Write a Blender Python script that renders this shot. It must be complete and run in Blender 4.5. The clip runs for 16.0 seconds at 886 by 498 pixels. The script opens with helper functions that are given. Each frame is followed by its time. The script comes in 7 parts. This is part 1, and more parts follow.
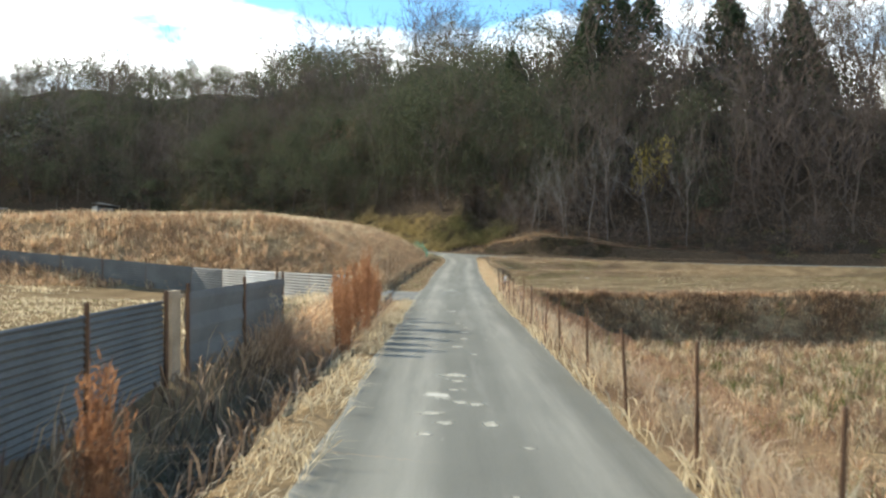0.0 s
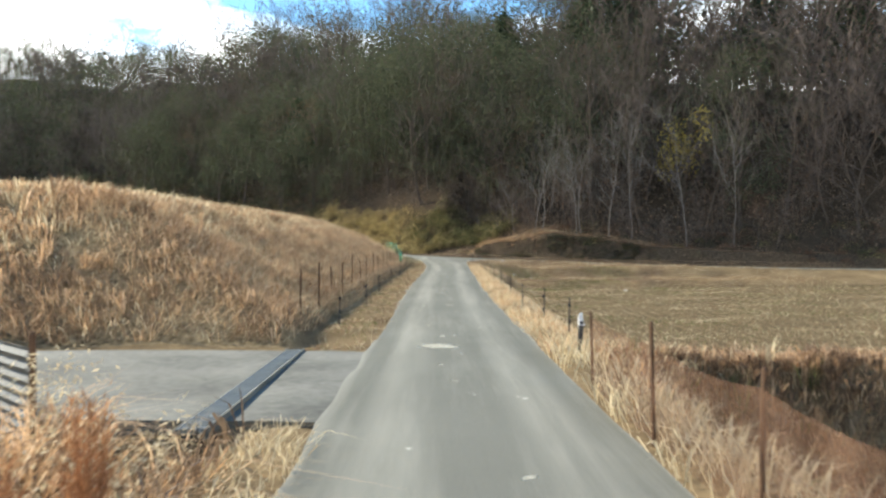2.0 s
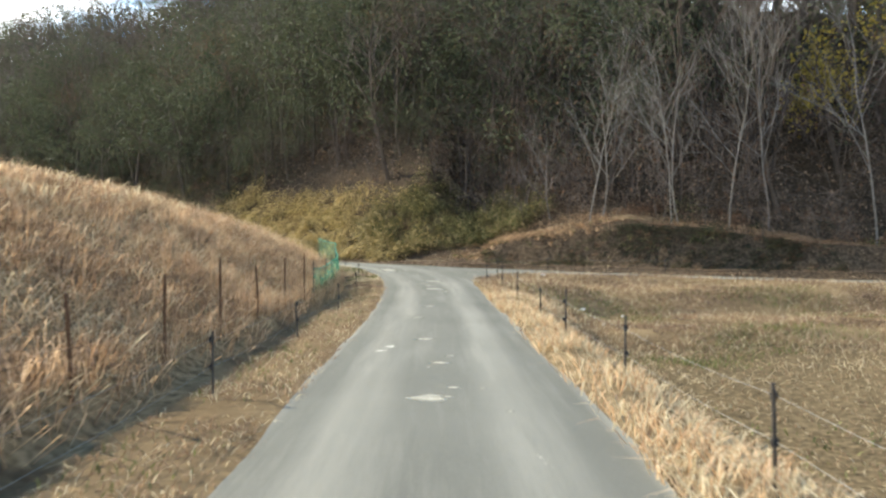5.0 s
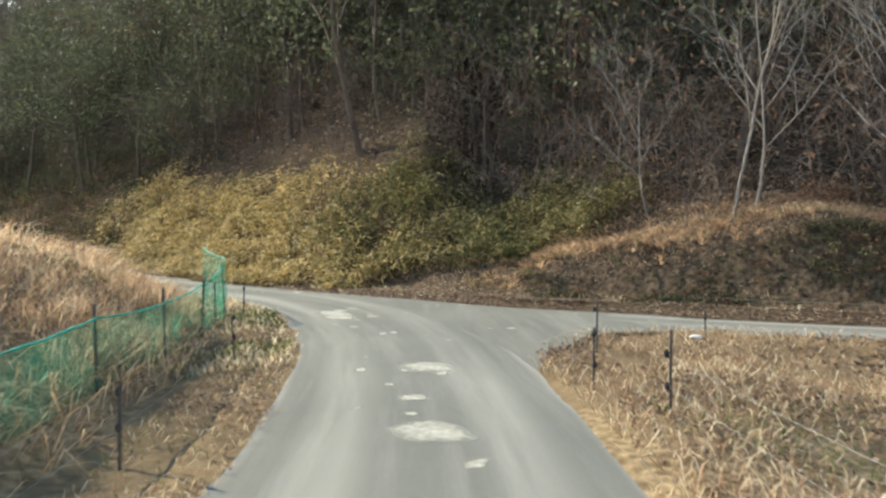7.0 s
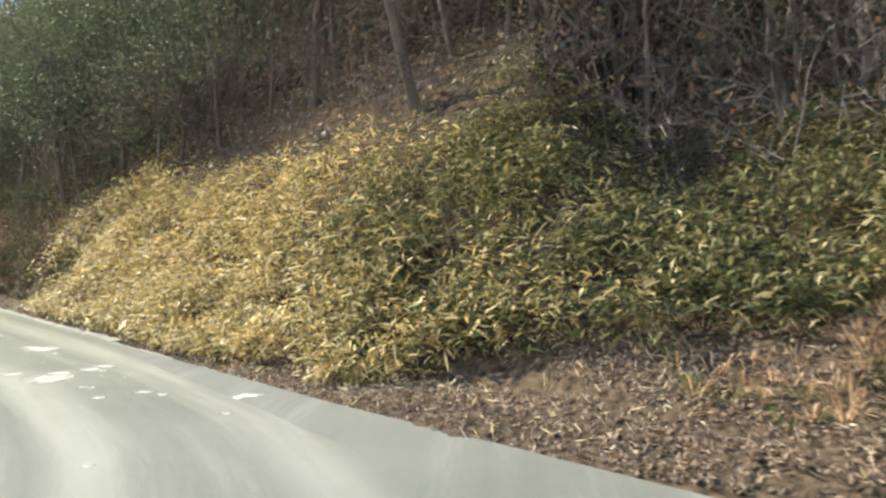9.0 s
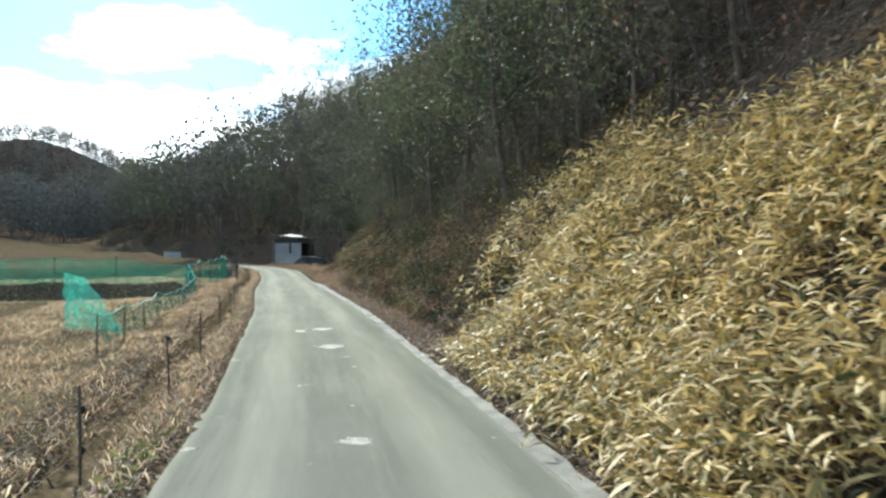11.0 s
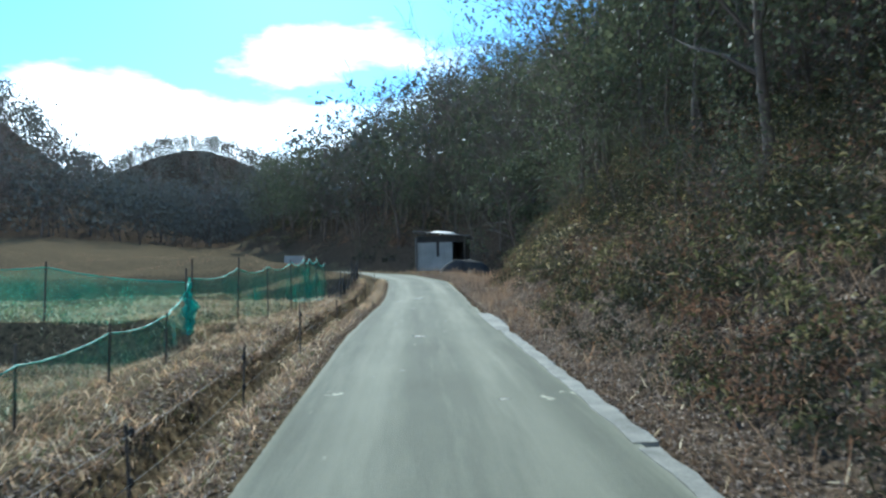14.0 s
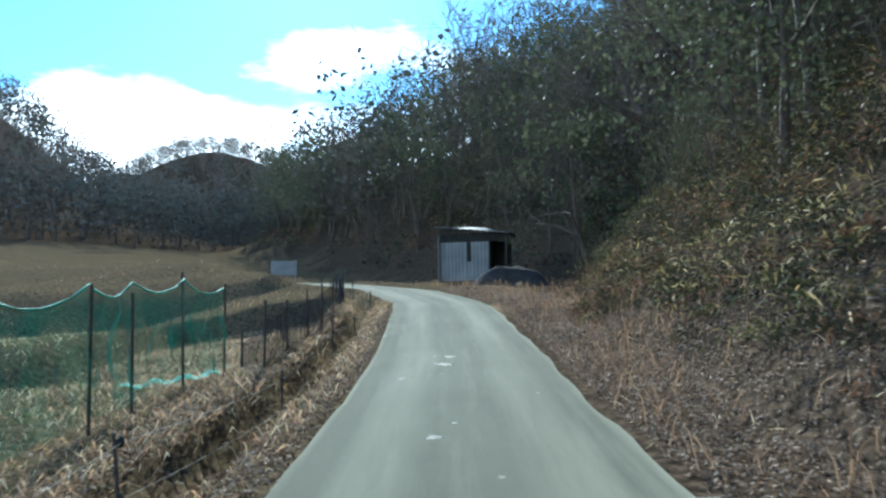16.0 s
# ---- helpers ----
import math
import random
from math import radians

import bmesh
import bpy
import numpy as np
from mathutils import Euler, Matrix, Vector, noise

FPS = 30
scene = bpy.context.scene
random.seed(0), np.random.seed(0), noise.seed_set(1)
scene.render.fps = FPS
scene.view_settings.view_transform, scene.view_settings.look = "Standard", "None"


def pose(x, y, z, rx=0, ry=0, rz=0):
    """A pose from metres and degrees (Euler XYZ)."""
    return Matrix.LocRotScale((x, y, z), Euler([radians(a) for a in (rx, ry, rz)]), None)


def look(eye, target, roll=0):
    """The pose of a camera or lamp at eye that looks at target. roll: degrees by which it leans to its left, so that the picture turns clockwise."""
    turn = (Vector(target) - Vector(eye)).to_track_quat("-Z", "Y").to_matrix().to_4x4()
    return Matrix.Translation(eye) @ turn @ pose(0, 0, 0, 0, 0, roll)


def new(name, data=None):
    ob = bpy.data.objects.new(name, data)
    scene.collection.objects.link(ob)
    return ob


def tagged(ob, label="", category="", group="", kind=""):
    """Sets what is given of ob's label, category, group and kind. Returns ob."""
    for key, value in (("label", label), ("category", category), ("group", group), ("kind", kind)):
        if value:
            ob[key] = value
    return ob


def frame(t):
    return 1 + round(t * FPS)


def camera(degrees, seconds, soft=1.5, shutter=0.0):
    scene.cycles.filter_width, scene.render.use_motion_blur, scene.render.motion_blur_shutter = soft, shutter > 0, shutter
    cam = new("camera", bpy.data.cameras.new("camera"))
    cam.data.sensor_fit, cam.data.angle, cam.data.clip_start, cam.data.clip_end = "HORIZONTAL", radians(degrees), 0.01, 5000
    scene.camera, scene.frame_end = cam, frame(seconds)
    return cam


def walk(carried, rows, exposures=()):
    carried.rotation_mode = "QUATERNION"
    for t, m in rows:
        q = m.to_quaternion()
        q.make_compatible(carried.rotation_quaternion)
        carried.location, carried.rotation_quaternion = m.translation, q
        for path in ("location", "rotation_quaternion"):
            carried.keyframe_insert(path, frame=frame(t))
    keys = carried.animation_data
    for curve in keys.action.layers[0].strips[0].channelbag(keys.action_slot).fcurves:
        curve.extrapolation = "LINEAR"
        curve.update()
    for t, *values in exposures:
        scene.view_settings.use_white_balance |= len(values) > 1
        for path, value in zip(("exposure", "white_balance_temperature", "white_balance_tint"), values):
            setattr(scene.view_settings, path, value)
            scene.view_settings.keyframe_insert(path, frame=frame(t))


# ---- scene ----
cam = camera(59.0, 16.0, soft=2.5, shutter=0.14)
PATH = [
    (0.0, pose(0.000, 0.000, 1.400, 90.00, 0.00, 0.00)),
    (0.5, pose(-0.070, 3.500, 1.400, 90.00, -0.30, -0.40)),
    (1.0, pose(-0.070, 7.210, 1.330, 89.90, -0.20, -0.80)),
    (1.5, pose(-0.070, 11.060, 1.330, 90.00, 0.20, -1.10)),
    (2.0, pose(0.000, 14.980, 1.330, 90.20, 0.40, -1.50)),
    (2.5, pose(0.000, 19.040, 1.330, 90.30, -0.40, -1.90)),
    (3.0, pose(0.070, 23.170, 1.330, 90.30, -0.60, -2.20)),
    (3.5, pose(0.210, 27.300, 1.400, 90.50, 0.30, -2.60)),
    (4.0, pose(0.350, 31.360, 1.400, 90.30, 0.80, -2.90)),
    (6.5, pose(1.190, 50.470, 1.680, 90.60, 1.20, -2.50)),
    (7.0, pose(1.260, 53.760, 1.750, 91.00, 0.90, -2.80)),
    (7.5, pose(1.400, 56.910, 1.820, 91.50, 0.50, -3.10)),
    (8.0, pose(1.540, 59.710, 1.960, 91.70, 0.70, -3.10)),
    (8.5, pose(1.540, 62.300, 2.030, 92.00, 1.10, -1.20)),
    (9.0, pose(1.260, 64.680, 2.170, 92.40, 1.60, 4.00)),
    (9.5, pose(0.630, 66.780, 2.240, 92.70, 1.30, 12.60)),
    (10.0, pose(-0.280, 68.740, 2.380, 93.10, 1.60, 20.70)),
    (12.5, pose(-8.710, 78.715, 2.981, 93.80, -0.40, 47.10)),
    (13.0, pose(-11.055, 80.837, 3.167, 94.00, -0.50, 46.70)),
    (13.5, pose(-13.386, 83.043, 3.380, 94.10, 0.20, 46.50)),
    (14.0, pose(-15.835, 85.295, 3.625, 94.20, 0.90, 46.60)),
    (14.5, pose(-18.285, 87.546, 3.870, 94.40, 1.40, 46.80)),
    (15.0, pose(-20.785, 89.779, 4.117, 94.40, 1.20, 47.20)),
    (15.5, pose(-23.249, 91.945, 4.359, 94.50, 0.90, 47.70)),
    (16.0, pose(-25.588, 93.929, 4.586, 94.40, 1.10, 48.30)),
]
walk(cam, PATH, exposures=[(0.0, 0.92, 6750, 5), (3.5, 1.17, 6800, 6), (7.0, 1.25, 6800, 6), (8.0, 1.36, 6800, 6), (9.0, 1.68, 6750, 5), (10.2, 1.52, 6600, 4), (12.3, 0.86, 5250, -2), (16.0, 0.96, 5250, -2)])

# ---------------------------------------------------------------- light
SUN_YAW, SUN_ELEV = 56.0, 31.5          # the sun stands ahead and to the left, low in winter
world = bpy.data.worlds.new("winter_sky")
scene.world = world
world.use_nodes = True
wn, wl = world.node_tree.nodes, world.node_tree.links
wn.clear()
sky = wn.new("ShaderNodeTexSky")
sky.sky_type, sky.sun_disc = "NISHITA", False
sky.sun_elevation, sky.sun_rotation = radians(SUN_ELEV), radians(-SUN_YAW)
sky.air_density, sky.dust_density, sky.ozone_density = 1.0, 0.1, 5.0
coord = wn.new("ShaderNodeTexCoord")
wmap = wn.new("ShaderNodeMapping")
wmap.inputs["Scale"].default_value = (1.0, 1.0, 3.2)
wl.new(coord.outputs["Generated"], wmap.inputs["Vector"])
cloud = wn.new("ShaderNodeTexNoise")
cloud.inputs["Scale"].default_value, cloud.inputs["Detail"].default_value = 2.6, 7.0
cloud.inputs["Roughness"].default_value = 0.55
wl.new(wmap.outputs["Vector"], cloud.inputs["Vector"])
cramp = wn.new("ShaderNodeValToRGB")
cramp.color_ramp.elements[0].position, cramp.color_ramp.elements[1].position = 0.42, 0.57
wsep = wn.new("ShaderNodeSeparateXYZ")
wl.new(coord.outputs["Generated"], wsep.inputs[0])
wthin = wn.new("ShaderNodeMath")
wthin.operation = "MULTIPLY_ADD"
wl.new(wsep.outputs["Z"], wthin.inputs[0])
wthin.inputs[1].default_value, wthin.inputs[2].default_value = -2.0, 0.5
wsum = wn.new("ShaderNodeMath")
wl.new(cloud.outputs["Fac"], wsum.inputs[0])
wl.new(wthin.outputs[0], wsum.inputs[1])
wl.new(wsum.outputs[0], cramp.inputs["Fac"])
wmix = wn.new("ShaderNodeMix")
wmix.data_type = "RGBA"
wl.new(cramp.outputs["Color"], wmix.inputs["Factor"])
clear = wn.new("ShaderNodeMix")
clear.data_type, clear.blend_type = "RGBA", "MULTIPLY"
clear.inputs["Factor"].default_value, clear.inputs["B"].default_value = 1.0, (0.80, 1.0, 1.0, 1.0)
wl.new(sky.outputs["Color"], clear.inputs["A"])
wl.new(clear.outputs["Result"], wmix.inputs["A"])
wmix.inputs["B"].default_value = (14.0, 14.3, 14.6, 1.0)
wbg = wn.new("ShaderNodeBackground")
wbg.inputs["Strength"].default_value = 0.15
wl.new(wmix.outputs["Result"], wbg.inputs["Color"])
wout = wn.new("ShaderNodeOutputWorld")
wl.new(wbg.outputs["Background"], wout.inputs["Surface"])

sun_data = bpy.data.lights.new("sun", "SUN")
sun_data.energy, sun_data.angle, sun_data.color = 5.0, radians(0.6), (1.0, 0.93, 0.82)
sun = new("sun", sun_data)
_a, _e = radians(SUN_YAW), radians(SUN_ELEV)
SUN_WAY = Vector((-math.sin(_a) * math.cos(_e), math.cos(_a) * math.cos(_e), math.sin(_e)))
sun.matrix_world = look(SUN_WAY * 100, (0, 0, 0))

# ---------------------------------------------------------------- materials
def material(name, dark, light, scale=4.0, fine=60.0, rough=0.9, bump=0.3, bump_scale=80.0, islands=0.0, metal=0.0, thin=0.0, spec=0.3, extra=None):
    """Two-scale noise between two colours, with relief; islands varies each loose piece; thin lets light through leaves."""
    m = bpy.data.materials.new(name)
    m.use_nodes = True
    n, l = m.node_tree.nodes, m.node_tree.links
    bsdf = n["Principled BSDF"]
    bsdf.inputs["Roughness"].default_value, bsdf.inputs["Metallic"].default_value = rough, metal
    bsdf.inputs["Specular IOR Level"].default_value = spec
    tc = n.new("ShaderNodeTexCoord")
    big, small = n.new("ShaderNodeTexNoise"), n.new("ShaderNodeTexNoise")
    for tex, sc, det in ((big, scale, 5.0), (small, fine, 4.0)):
        tex.inputs["Scale"].default_value, tex.inputs["Detail"].default_value = sc, det
        l.new(tc.outputs["Object"], tex.inputs["Vector"])
    add = n.new("ShaderNodeMath")
    add.operation = "MULTIPLY_ADD"
    l.new(big.outputs["Fac"], add.inputs[0])
    add.inputs[1].default_value = 0.65
    half = n.new("ShaderNodeMath")
    half.operation = "MULTIPLY"
    l.new(small.outputs["Fac"], half.inputs[0])
    half.inputs[1].default_value = 0.35
    l.new(half.outputs[0], add.inputs[2])
    fac = add.outputs[0]
    if islands:
        geo = n.new("ShaderNodeNewGeometry")
        mixf = n.new("ShaderNodeMix")
        mixf.inputs["Factor"].default_value = islands
        l.new(fac, mixf.inputs["A"])
        l.new(geo.outputs["Random Per Island"], mixf.inputs["B"])
        fac = mixf.outputs["Result"]
    ramp = n.new("ShaderNodeValToRGB")
    e = ramp.color_ramp.elements
    e[0].position, e[0].color = (0.3 if not islands else 0.12), (*dark, 1)
    e[1].position, e[1].color = (0.7 if not islands else 0.88), (*light, 1)
    if extra:
        mid = ramp.color_ramp.elements.new(0.5)
        mid.color = (*extra, 1)
    l.new(fac, ramp.inputs["Fac"])
    l.new(ramp.outputs["Color"], bsdf.inputs["Base Color"])
    if bump:
        bt = n.new("ShaderNodeTexNoise")
        bt.inputs["Scale"].default_value, bt.inputs["Detail"].default_value = bump_scale, 6.0
        l.new(tc.outputs["Object"], bt.inputs["Vector"])
        b = n.new("ShaderNodeBump")
        b.inputs["Strength"].default_value, b.inputs["Distance"].default_value = bump, 0.03
        l.new(bt.outputs["Fac"], b.inputs["Height"])
        l.new(b.outputs["Normal"], bsdf.inputs["Normal"])
    if thin:
        trans = n.new("ShaderNodeBsdfTranslucent")
        l.new(ramp.outputs["Color"], trans.inputs["Color"])
        mixs = n.new("ShaderNodeMixShader")
        mixs.inputs["Fac"].default_value = thin
        l.new(bsdf.outputs["BSDF"], mixs.inputs[1])
        l.new(trans.outputs["BSDF"], mixs.inputs[2])
        l.new(mixs.outputs["Shader"], n["Material Output"].inputs["Surface"])
    return m


def ground_material():
    """Bare soil, with leaf humus, thatch and paddy earth mixed in by the ground's own cover weights and ragged noise."""
    m = material("ground_cover", (0.09, 0.062, 0.036), (0.27, 0.195, 0.11), 0.8, 14.0, 1.0, 0.9, 10.0, spec=0.0)
    n, l = m.node_tree.nodes, m.node_tree.links
    bsdf = n["Principled BSDF"]
    col = bsdf.inputs["Base Color"].links[0].from_socket
    tc = n.new("ShaderNodeTexCoord")
    edge, grain = n.new("ShaderNodeTexNoise"), n.new("ShaderNodeTexNoise")
    for tex, sc in ((edge, 1.6), (grain, 11.0)):
        tex.inputs["Scale"].default_value, tex.inputs["Detail"].default_value = sc, 6.0
        l.new(tc.outputs["Object"], tex.inputs["Vector"])
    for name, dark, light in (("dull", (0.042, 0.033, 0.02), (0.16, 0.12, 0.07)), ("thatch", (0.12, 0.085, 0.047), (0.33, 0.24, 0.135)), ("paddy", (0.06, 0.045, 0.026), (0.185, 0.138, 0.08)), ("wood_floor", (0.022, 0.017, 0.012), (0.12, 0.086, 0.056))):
        at = n.new("ShaderNodeAttribute")
        at.attribute_name = name
        ad = n.new("ShaderNodeMath")
        ad.operation = "ADD"
        l.new(at.outputs["Fac"], ad.inputs[0])
        l.new(edge.outputs["Fac"], ad.inputs[1])
        mr = n.new("ShaderNodeMapRange")
        mr.inputs["From Min"].default_value, mr.inputs["From Max"].default_value = 0.9, 1.1
        l.new(ad.outputs[0], mr.inputs["Value"])
        rp = n.new("ShaderNodeValToRGB")
        rp.color_ramp.elements[0].position, rp.color_ramp.elements[0].color = 0.32, (*dark, 1)
        rp.color_ramp.elements[1].position, rp.color_ramp.elements[1].color = 0.68, (*light, 1)
        l.new(grain.outputs["Fac"], rp.inputs["Fac"])
        mx = n.new("ShaderNodeMix")
        mx.data_type = "RGBA"
        l.new(mr.outputs["Result"], mx.inputs["Factor"])
        l.new(col, mx.inputs["A"])
        l.new(rp.outputs["Color"], mx.inputs["B"])
        col = mx.outputs["Result"]
    l.new(col, bsdf.inputs["Base Color"])
    return m


def road_material():
    """Worn asphalt: darker seams, paler wheel tracks and dusty edges across the road's own width."""
    m = material("worn_asphalt", (0.125, 0.124, 0.104), (0.178, 0.176, 0.149), 0.45, 50.0, 0.95, 0.5, 110.0, spec=0.08)
    n, l = m.node_tree.nodes, m.node_tree.links
    bsdf = n["Principled BSDF"]
    col = bsdf.inputs["Base Color"].links[0].from_socket
    at = n.new("ShaderNodeAttribute")
    at.attribute_name = "across"
    rp = n.new("ShaderNodeValToRGB")
    rp.color_ramp.elements[0].position, rp.color_ramp.elements[0].color = 0.0, (0, 0, 0, 1)
    rp.color_ramp.elements[1].position, rp.color_ramp.elements[1].color = 1.0, (1, 1, 1, 1)
    for pos, v in ((0.22, 0.12), (0.42, 0.62), (0.6, 0.58), (0.76, 0.08), (0.92, 0.12)):
        e = rp.color_ramp.elements.new(pos)
        e.color = (v, v, v, 1)
    l.new(at.outputs["Fac"], rp.inputs["Fac"])
    nz = n.new("ShaderNodeTexNoise")
    nz.inputs["Scale"].default_value, nz.inputs["Detail"].default_value = 1.0, 8.0
    nm = n.new("ShaderNodeMapping")
    nm.inputs["Scale"].default_value = (1.6, 0.14, 1)
    la = n.new("ShaderNodeAttribute")
    la.attribute_name = "lane"
    l.new(la.outputs["Vector"], nm.inputs["Vector"])
    l.new(nm.outputs["Vector"], nz.inputs["Vector"])
    mr = n.new("ShaderNodeMapRange")
    mr.inputs["From Min"].default_value, mr.inputs["From Max"].default_value = 0.1, 0.9
    l.new(nz.outputs["Fac"], mr.inputs["Value"])
    mu = n.new("ShaderNodeMath")
    mu.operation = "MULTIPLY"
    l.new(rp.outputs["Color"], mu.inputs[0])
    l.new(mr.outputs["Result"], mu.inputs[1])
    mx = n.new("ShaderNodeMix")
    mx.data_type = "RGBA"
    l.new(mu.outputs[0], mx.inputs["Factor"])
    l.new(col, mx.inputs["A"])
    mx.inputs["B"].default_value = (0.42, 0.40, 0.335, 1)
    col = mx.outputs["Result"]
    # long streaks, mortar smears and dark oil along the way it runs
    ln = n.new("ShaderNodeAttribute")
    ln.attribute_name = "lane"
    for scale3, lo, hi, tone, most in (((2.4, 0.16, 1), 0.52, 0.72, (0.10, 0.10, 0.085, 1), 0.4), ((3.2, 0.22, 1), 0.5, 0.8, (0.36, 0.345, 0.29, 1), 0.42), ((1.3, 0.8, 1), 0.665, 0.70, (0.58, 0.55, 0.46, 1), 0.75)):
        mp = n.new("ShaderNodeMapping")
        mp.inputs["Scale"].default_value = scale3
        mp.inputs["Location"].default_value = (hi * 40, lo * 70, 0)
        l.new(ln.outputs["Vector"], mp.inputs["Vector"])
        st = n.new("ShaderNodeTexNoise")
        st.inputs["Scale"].default_value, st.inputs["Detail"].default_value, st.inputs["Roughness"].default_value = 1.0, 9.0, 0.62
        l.new(mp.outputs["Vector"], st.inputs["Vector"])
        sr = n.new("ShaderNodeMapRange")
        sr.inputs["From Min"].default_value, sr.inputs["From Max"].default_value, sr.inputs["To Max"].default_value = lo, hi, most
        l.new(st.outputs["Fac"], sr.inputs["Value"])
        m2 = n.new("ShaderNodeMix")
        m2.data_type = "RGBA"
        l.new(sr.outputs["Result"], m2.inputs["Factor"])
        l.new(col, m2.inputs["A"])
        m2.inputs["B"].default_value = tone
        col = m2.outputs["Result"]
    # past the junction the lane's colour is tinted darker and greener, against the blue cast
    sp = n.new("ShaderNodeSeparateXYZ")
    l.new(ln.outputs["Vector"], sp.inputs[0])
    mo = n.new("ShaderNodeMapRange")
    mo.inputs["From Min"].default_value, mo.inputs["From Max"].default_value = 128.0, 146.0
    l.new(sp.outputs["Y"], mo.inputs["Value"])
    m3 = n.new("ShaderNodeMix")
    m3.data_type, m3.blend_type = "RGBA", "MULTIPLY"
    m3.inputs["B"].default_value = (0.86, 0.87, 0.74, 1)
    l.new(mo.outputs["Result"], m3.inputs["Factor"])
    l.new(col, m3.inputs["A"])
    l.new(m3.outputs["Result"], bsdf.inputs["Base Color"])
    return m


M_GROUND = ground_material()
M_ROAD = road_material()
M_DRIVE = material("grey_worn_driveway", (0.07, 0.069, 0.058), (0.23, 0.22, 0.185), 0.9, 9.0, 0.9, 0.4, 90.0)
M_PATCH = material("pale_mortar", (0.34, 0.325, 0.26), (0.56, 0.53, 0.43), 3.0, 60.0, 0.9, 0.4, 120.0)
_n, _l = M_PATCH.node_tree.nodes, M_PATCH.node_tree.links
_at, _tx, _sm, _mr, _tr, _ms = (_n.new("ShaderNode" + q) for q in ("Attribute", "TexNoise", "Math", "MapRange", "BsdfTransparent", "MixShader"))
_at.attribute_name, _tx.inputs["Scale"].default_value, _tx.inputs["Detail"].default_value = "cover", 14.0, 8.0
_l.new(_n.new("ShaderNodeTexCoord").outputs["Object"], _tx.inputs["Vector"])
_l.new(_at.outputs["Fac"], _sm.inputs[0])
_l.new(_tx.outputs["Fac"], _sm.inputs[1])
_mr.inputs["From Min"].default_value, _mr.inputs["From Max"].default_value = 0.72, 1.75
_l.new(_sm.outputs[0], _mr.inputs["Value"])
_l.new(_mr.outputs["Result"], _ms.inputs["Fac"])
_l.new(_tr.outputs["BSDF"], _ms.inputs[1])
_l.new(_n["Principled BSDF"].outputs["BSDF"], _ms.inputs[2])
_l.new(_ms.outputs["Shader"], _n["Material Output"].inputs["Surface"])
M_CONC = material("weathered_concrete", (0.115, 0.11, 0.088), (0.285, 0.27, 0.22), 3.5, 40.0, 0.95, 0.5, 70.0)
M_STRAW = material("golden_dry_grass", (0.34, 0.185, 0.10), (0.84, 0.63, 0.43), 0.5, 8.0, 0.75, 0, islands=0.55, thin=0.52, extra=(0.58, 0.38, 0.21))
M_PALE = material("bleached_grass", (0.40, 0.30, 0.17), (0.80, 0.69, 0.47), 0.5, 8.0, 0.8, 0, islands=0.6, thin=0.4)
M_BROWNGRASS = material("brown_dead_grass", (0.13, 0.075, 0.045), (0.42, 0.28, 0.17), 0.6, 8.0, 0.85, 0, islands=0.6, thin=0.35)
M_RUST = material("rust_coloured_dead_plants", (0.22, 0.095, 0.045), (0.52, 0.27, 0.13), 0.7, 9.0, 0.85, 0, islands=0.6, thin=0.3)
M_GREEN = material("winter_green_grass", (0.05, 0.065, 0.02), (0.22, 0.22, 0.08), 0.6, 8.0, 0.8, 0, islands=0.6, thin=0.3)
M_SASA = material("bamboo_grass_leaves", (0.09, 0.09, 0.024), (0.88, 0.70, 0.36), 0.4, 4.0, 0.6, 0, islands=0.62, thin=0.26, spec=0.25, extra=(0.42, 0.30, 0.11))
# green leaves, with a darker tone that stands in for shade on the slope
M_SASADARK = material("shade_darkened_green_bamboo", (0.03, 0.038, 0.014), (0.42, 0.34, 0.17), 0.5, 5.0, 0.8, 0, islands=0.6, thin=0.2, spec=0.06, extra=(0.105, 0.105, 0.04))
M_LITTER = material("fallen_leaves", (0.085, 0.053, 0.034), (0.34, 0.235, 0.15), 0.8, 10.0, 0.7, 0, islands=0.7, thin=0.2)
M_BARK = material("grey_brown_bark", (0.042, 0.031, 0.024), (0.14, 0.11, 0.086), 1.5, 22.0, 0.95, 0.5, 40.0)
M_PALEBARK = material("pale_bark", (0.115, 0.10, 0.083), (0.29, 0.26, 0.225), 2.0, 25.0, 0.9, 0.4, 40.0)
M_TWIG = material("bare_twigs", (0.06, 0.046, 0.037), (0.22, 0.172, 0.14), 0.3, 4.0, 0.95, 0, islands=0.4)
M_EVER = material("evergreen_leaves", (0.028, 0.036, 0.021), (0.145, 0.155, 0.085), 0.3, 4.0, 0.7, 0, islands=0.45, thin=0.28, spec=0.12)
# grey-brown winter wood, lightened so that its colour carries some distant haze
M_FARWOOD = material("grey_brown_far_wood", (0.08, 0.08, 0.065), (0.17, 0.16, 0.13), 0.05, 0.6, 1.0, 0, islands=0.25, spec=0.0)
M_CONIFER = material("cypress_needles", (0.012, 0.026, 0.011), (0.055, 0.085, 0.032), 0.3, 5.0, 0.7, 0, islands=0.6, thin=0.2)
M_BROWNLEAF = material("withered_leaves", (0.06, 0.034, 0.021), (0.23, 0.13, 0.075), 0.4, 5.0, 0.85, 0, islands=0.6, thin=0.3)
M_YELLEAF = material("yellow_bamboo_leaves", (0.20, 0.15, 0.03), (0.50, 0.38, 0.08), 0.4, 5.0, 0.6, 0, islands=0.6, thin=0.35)

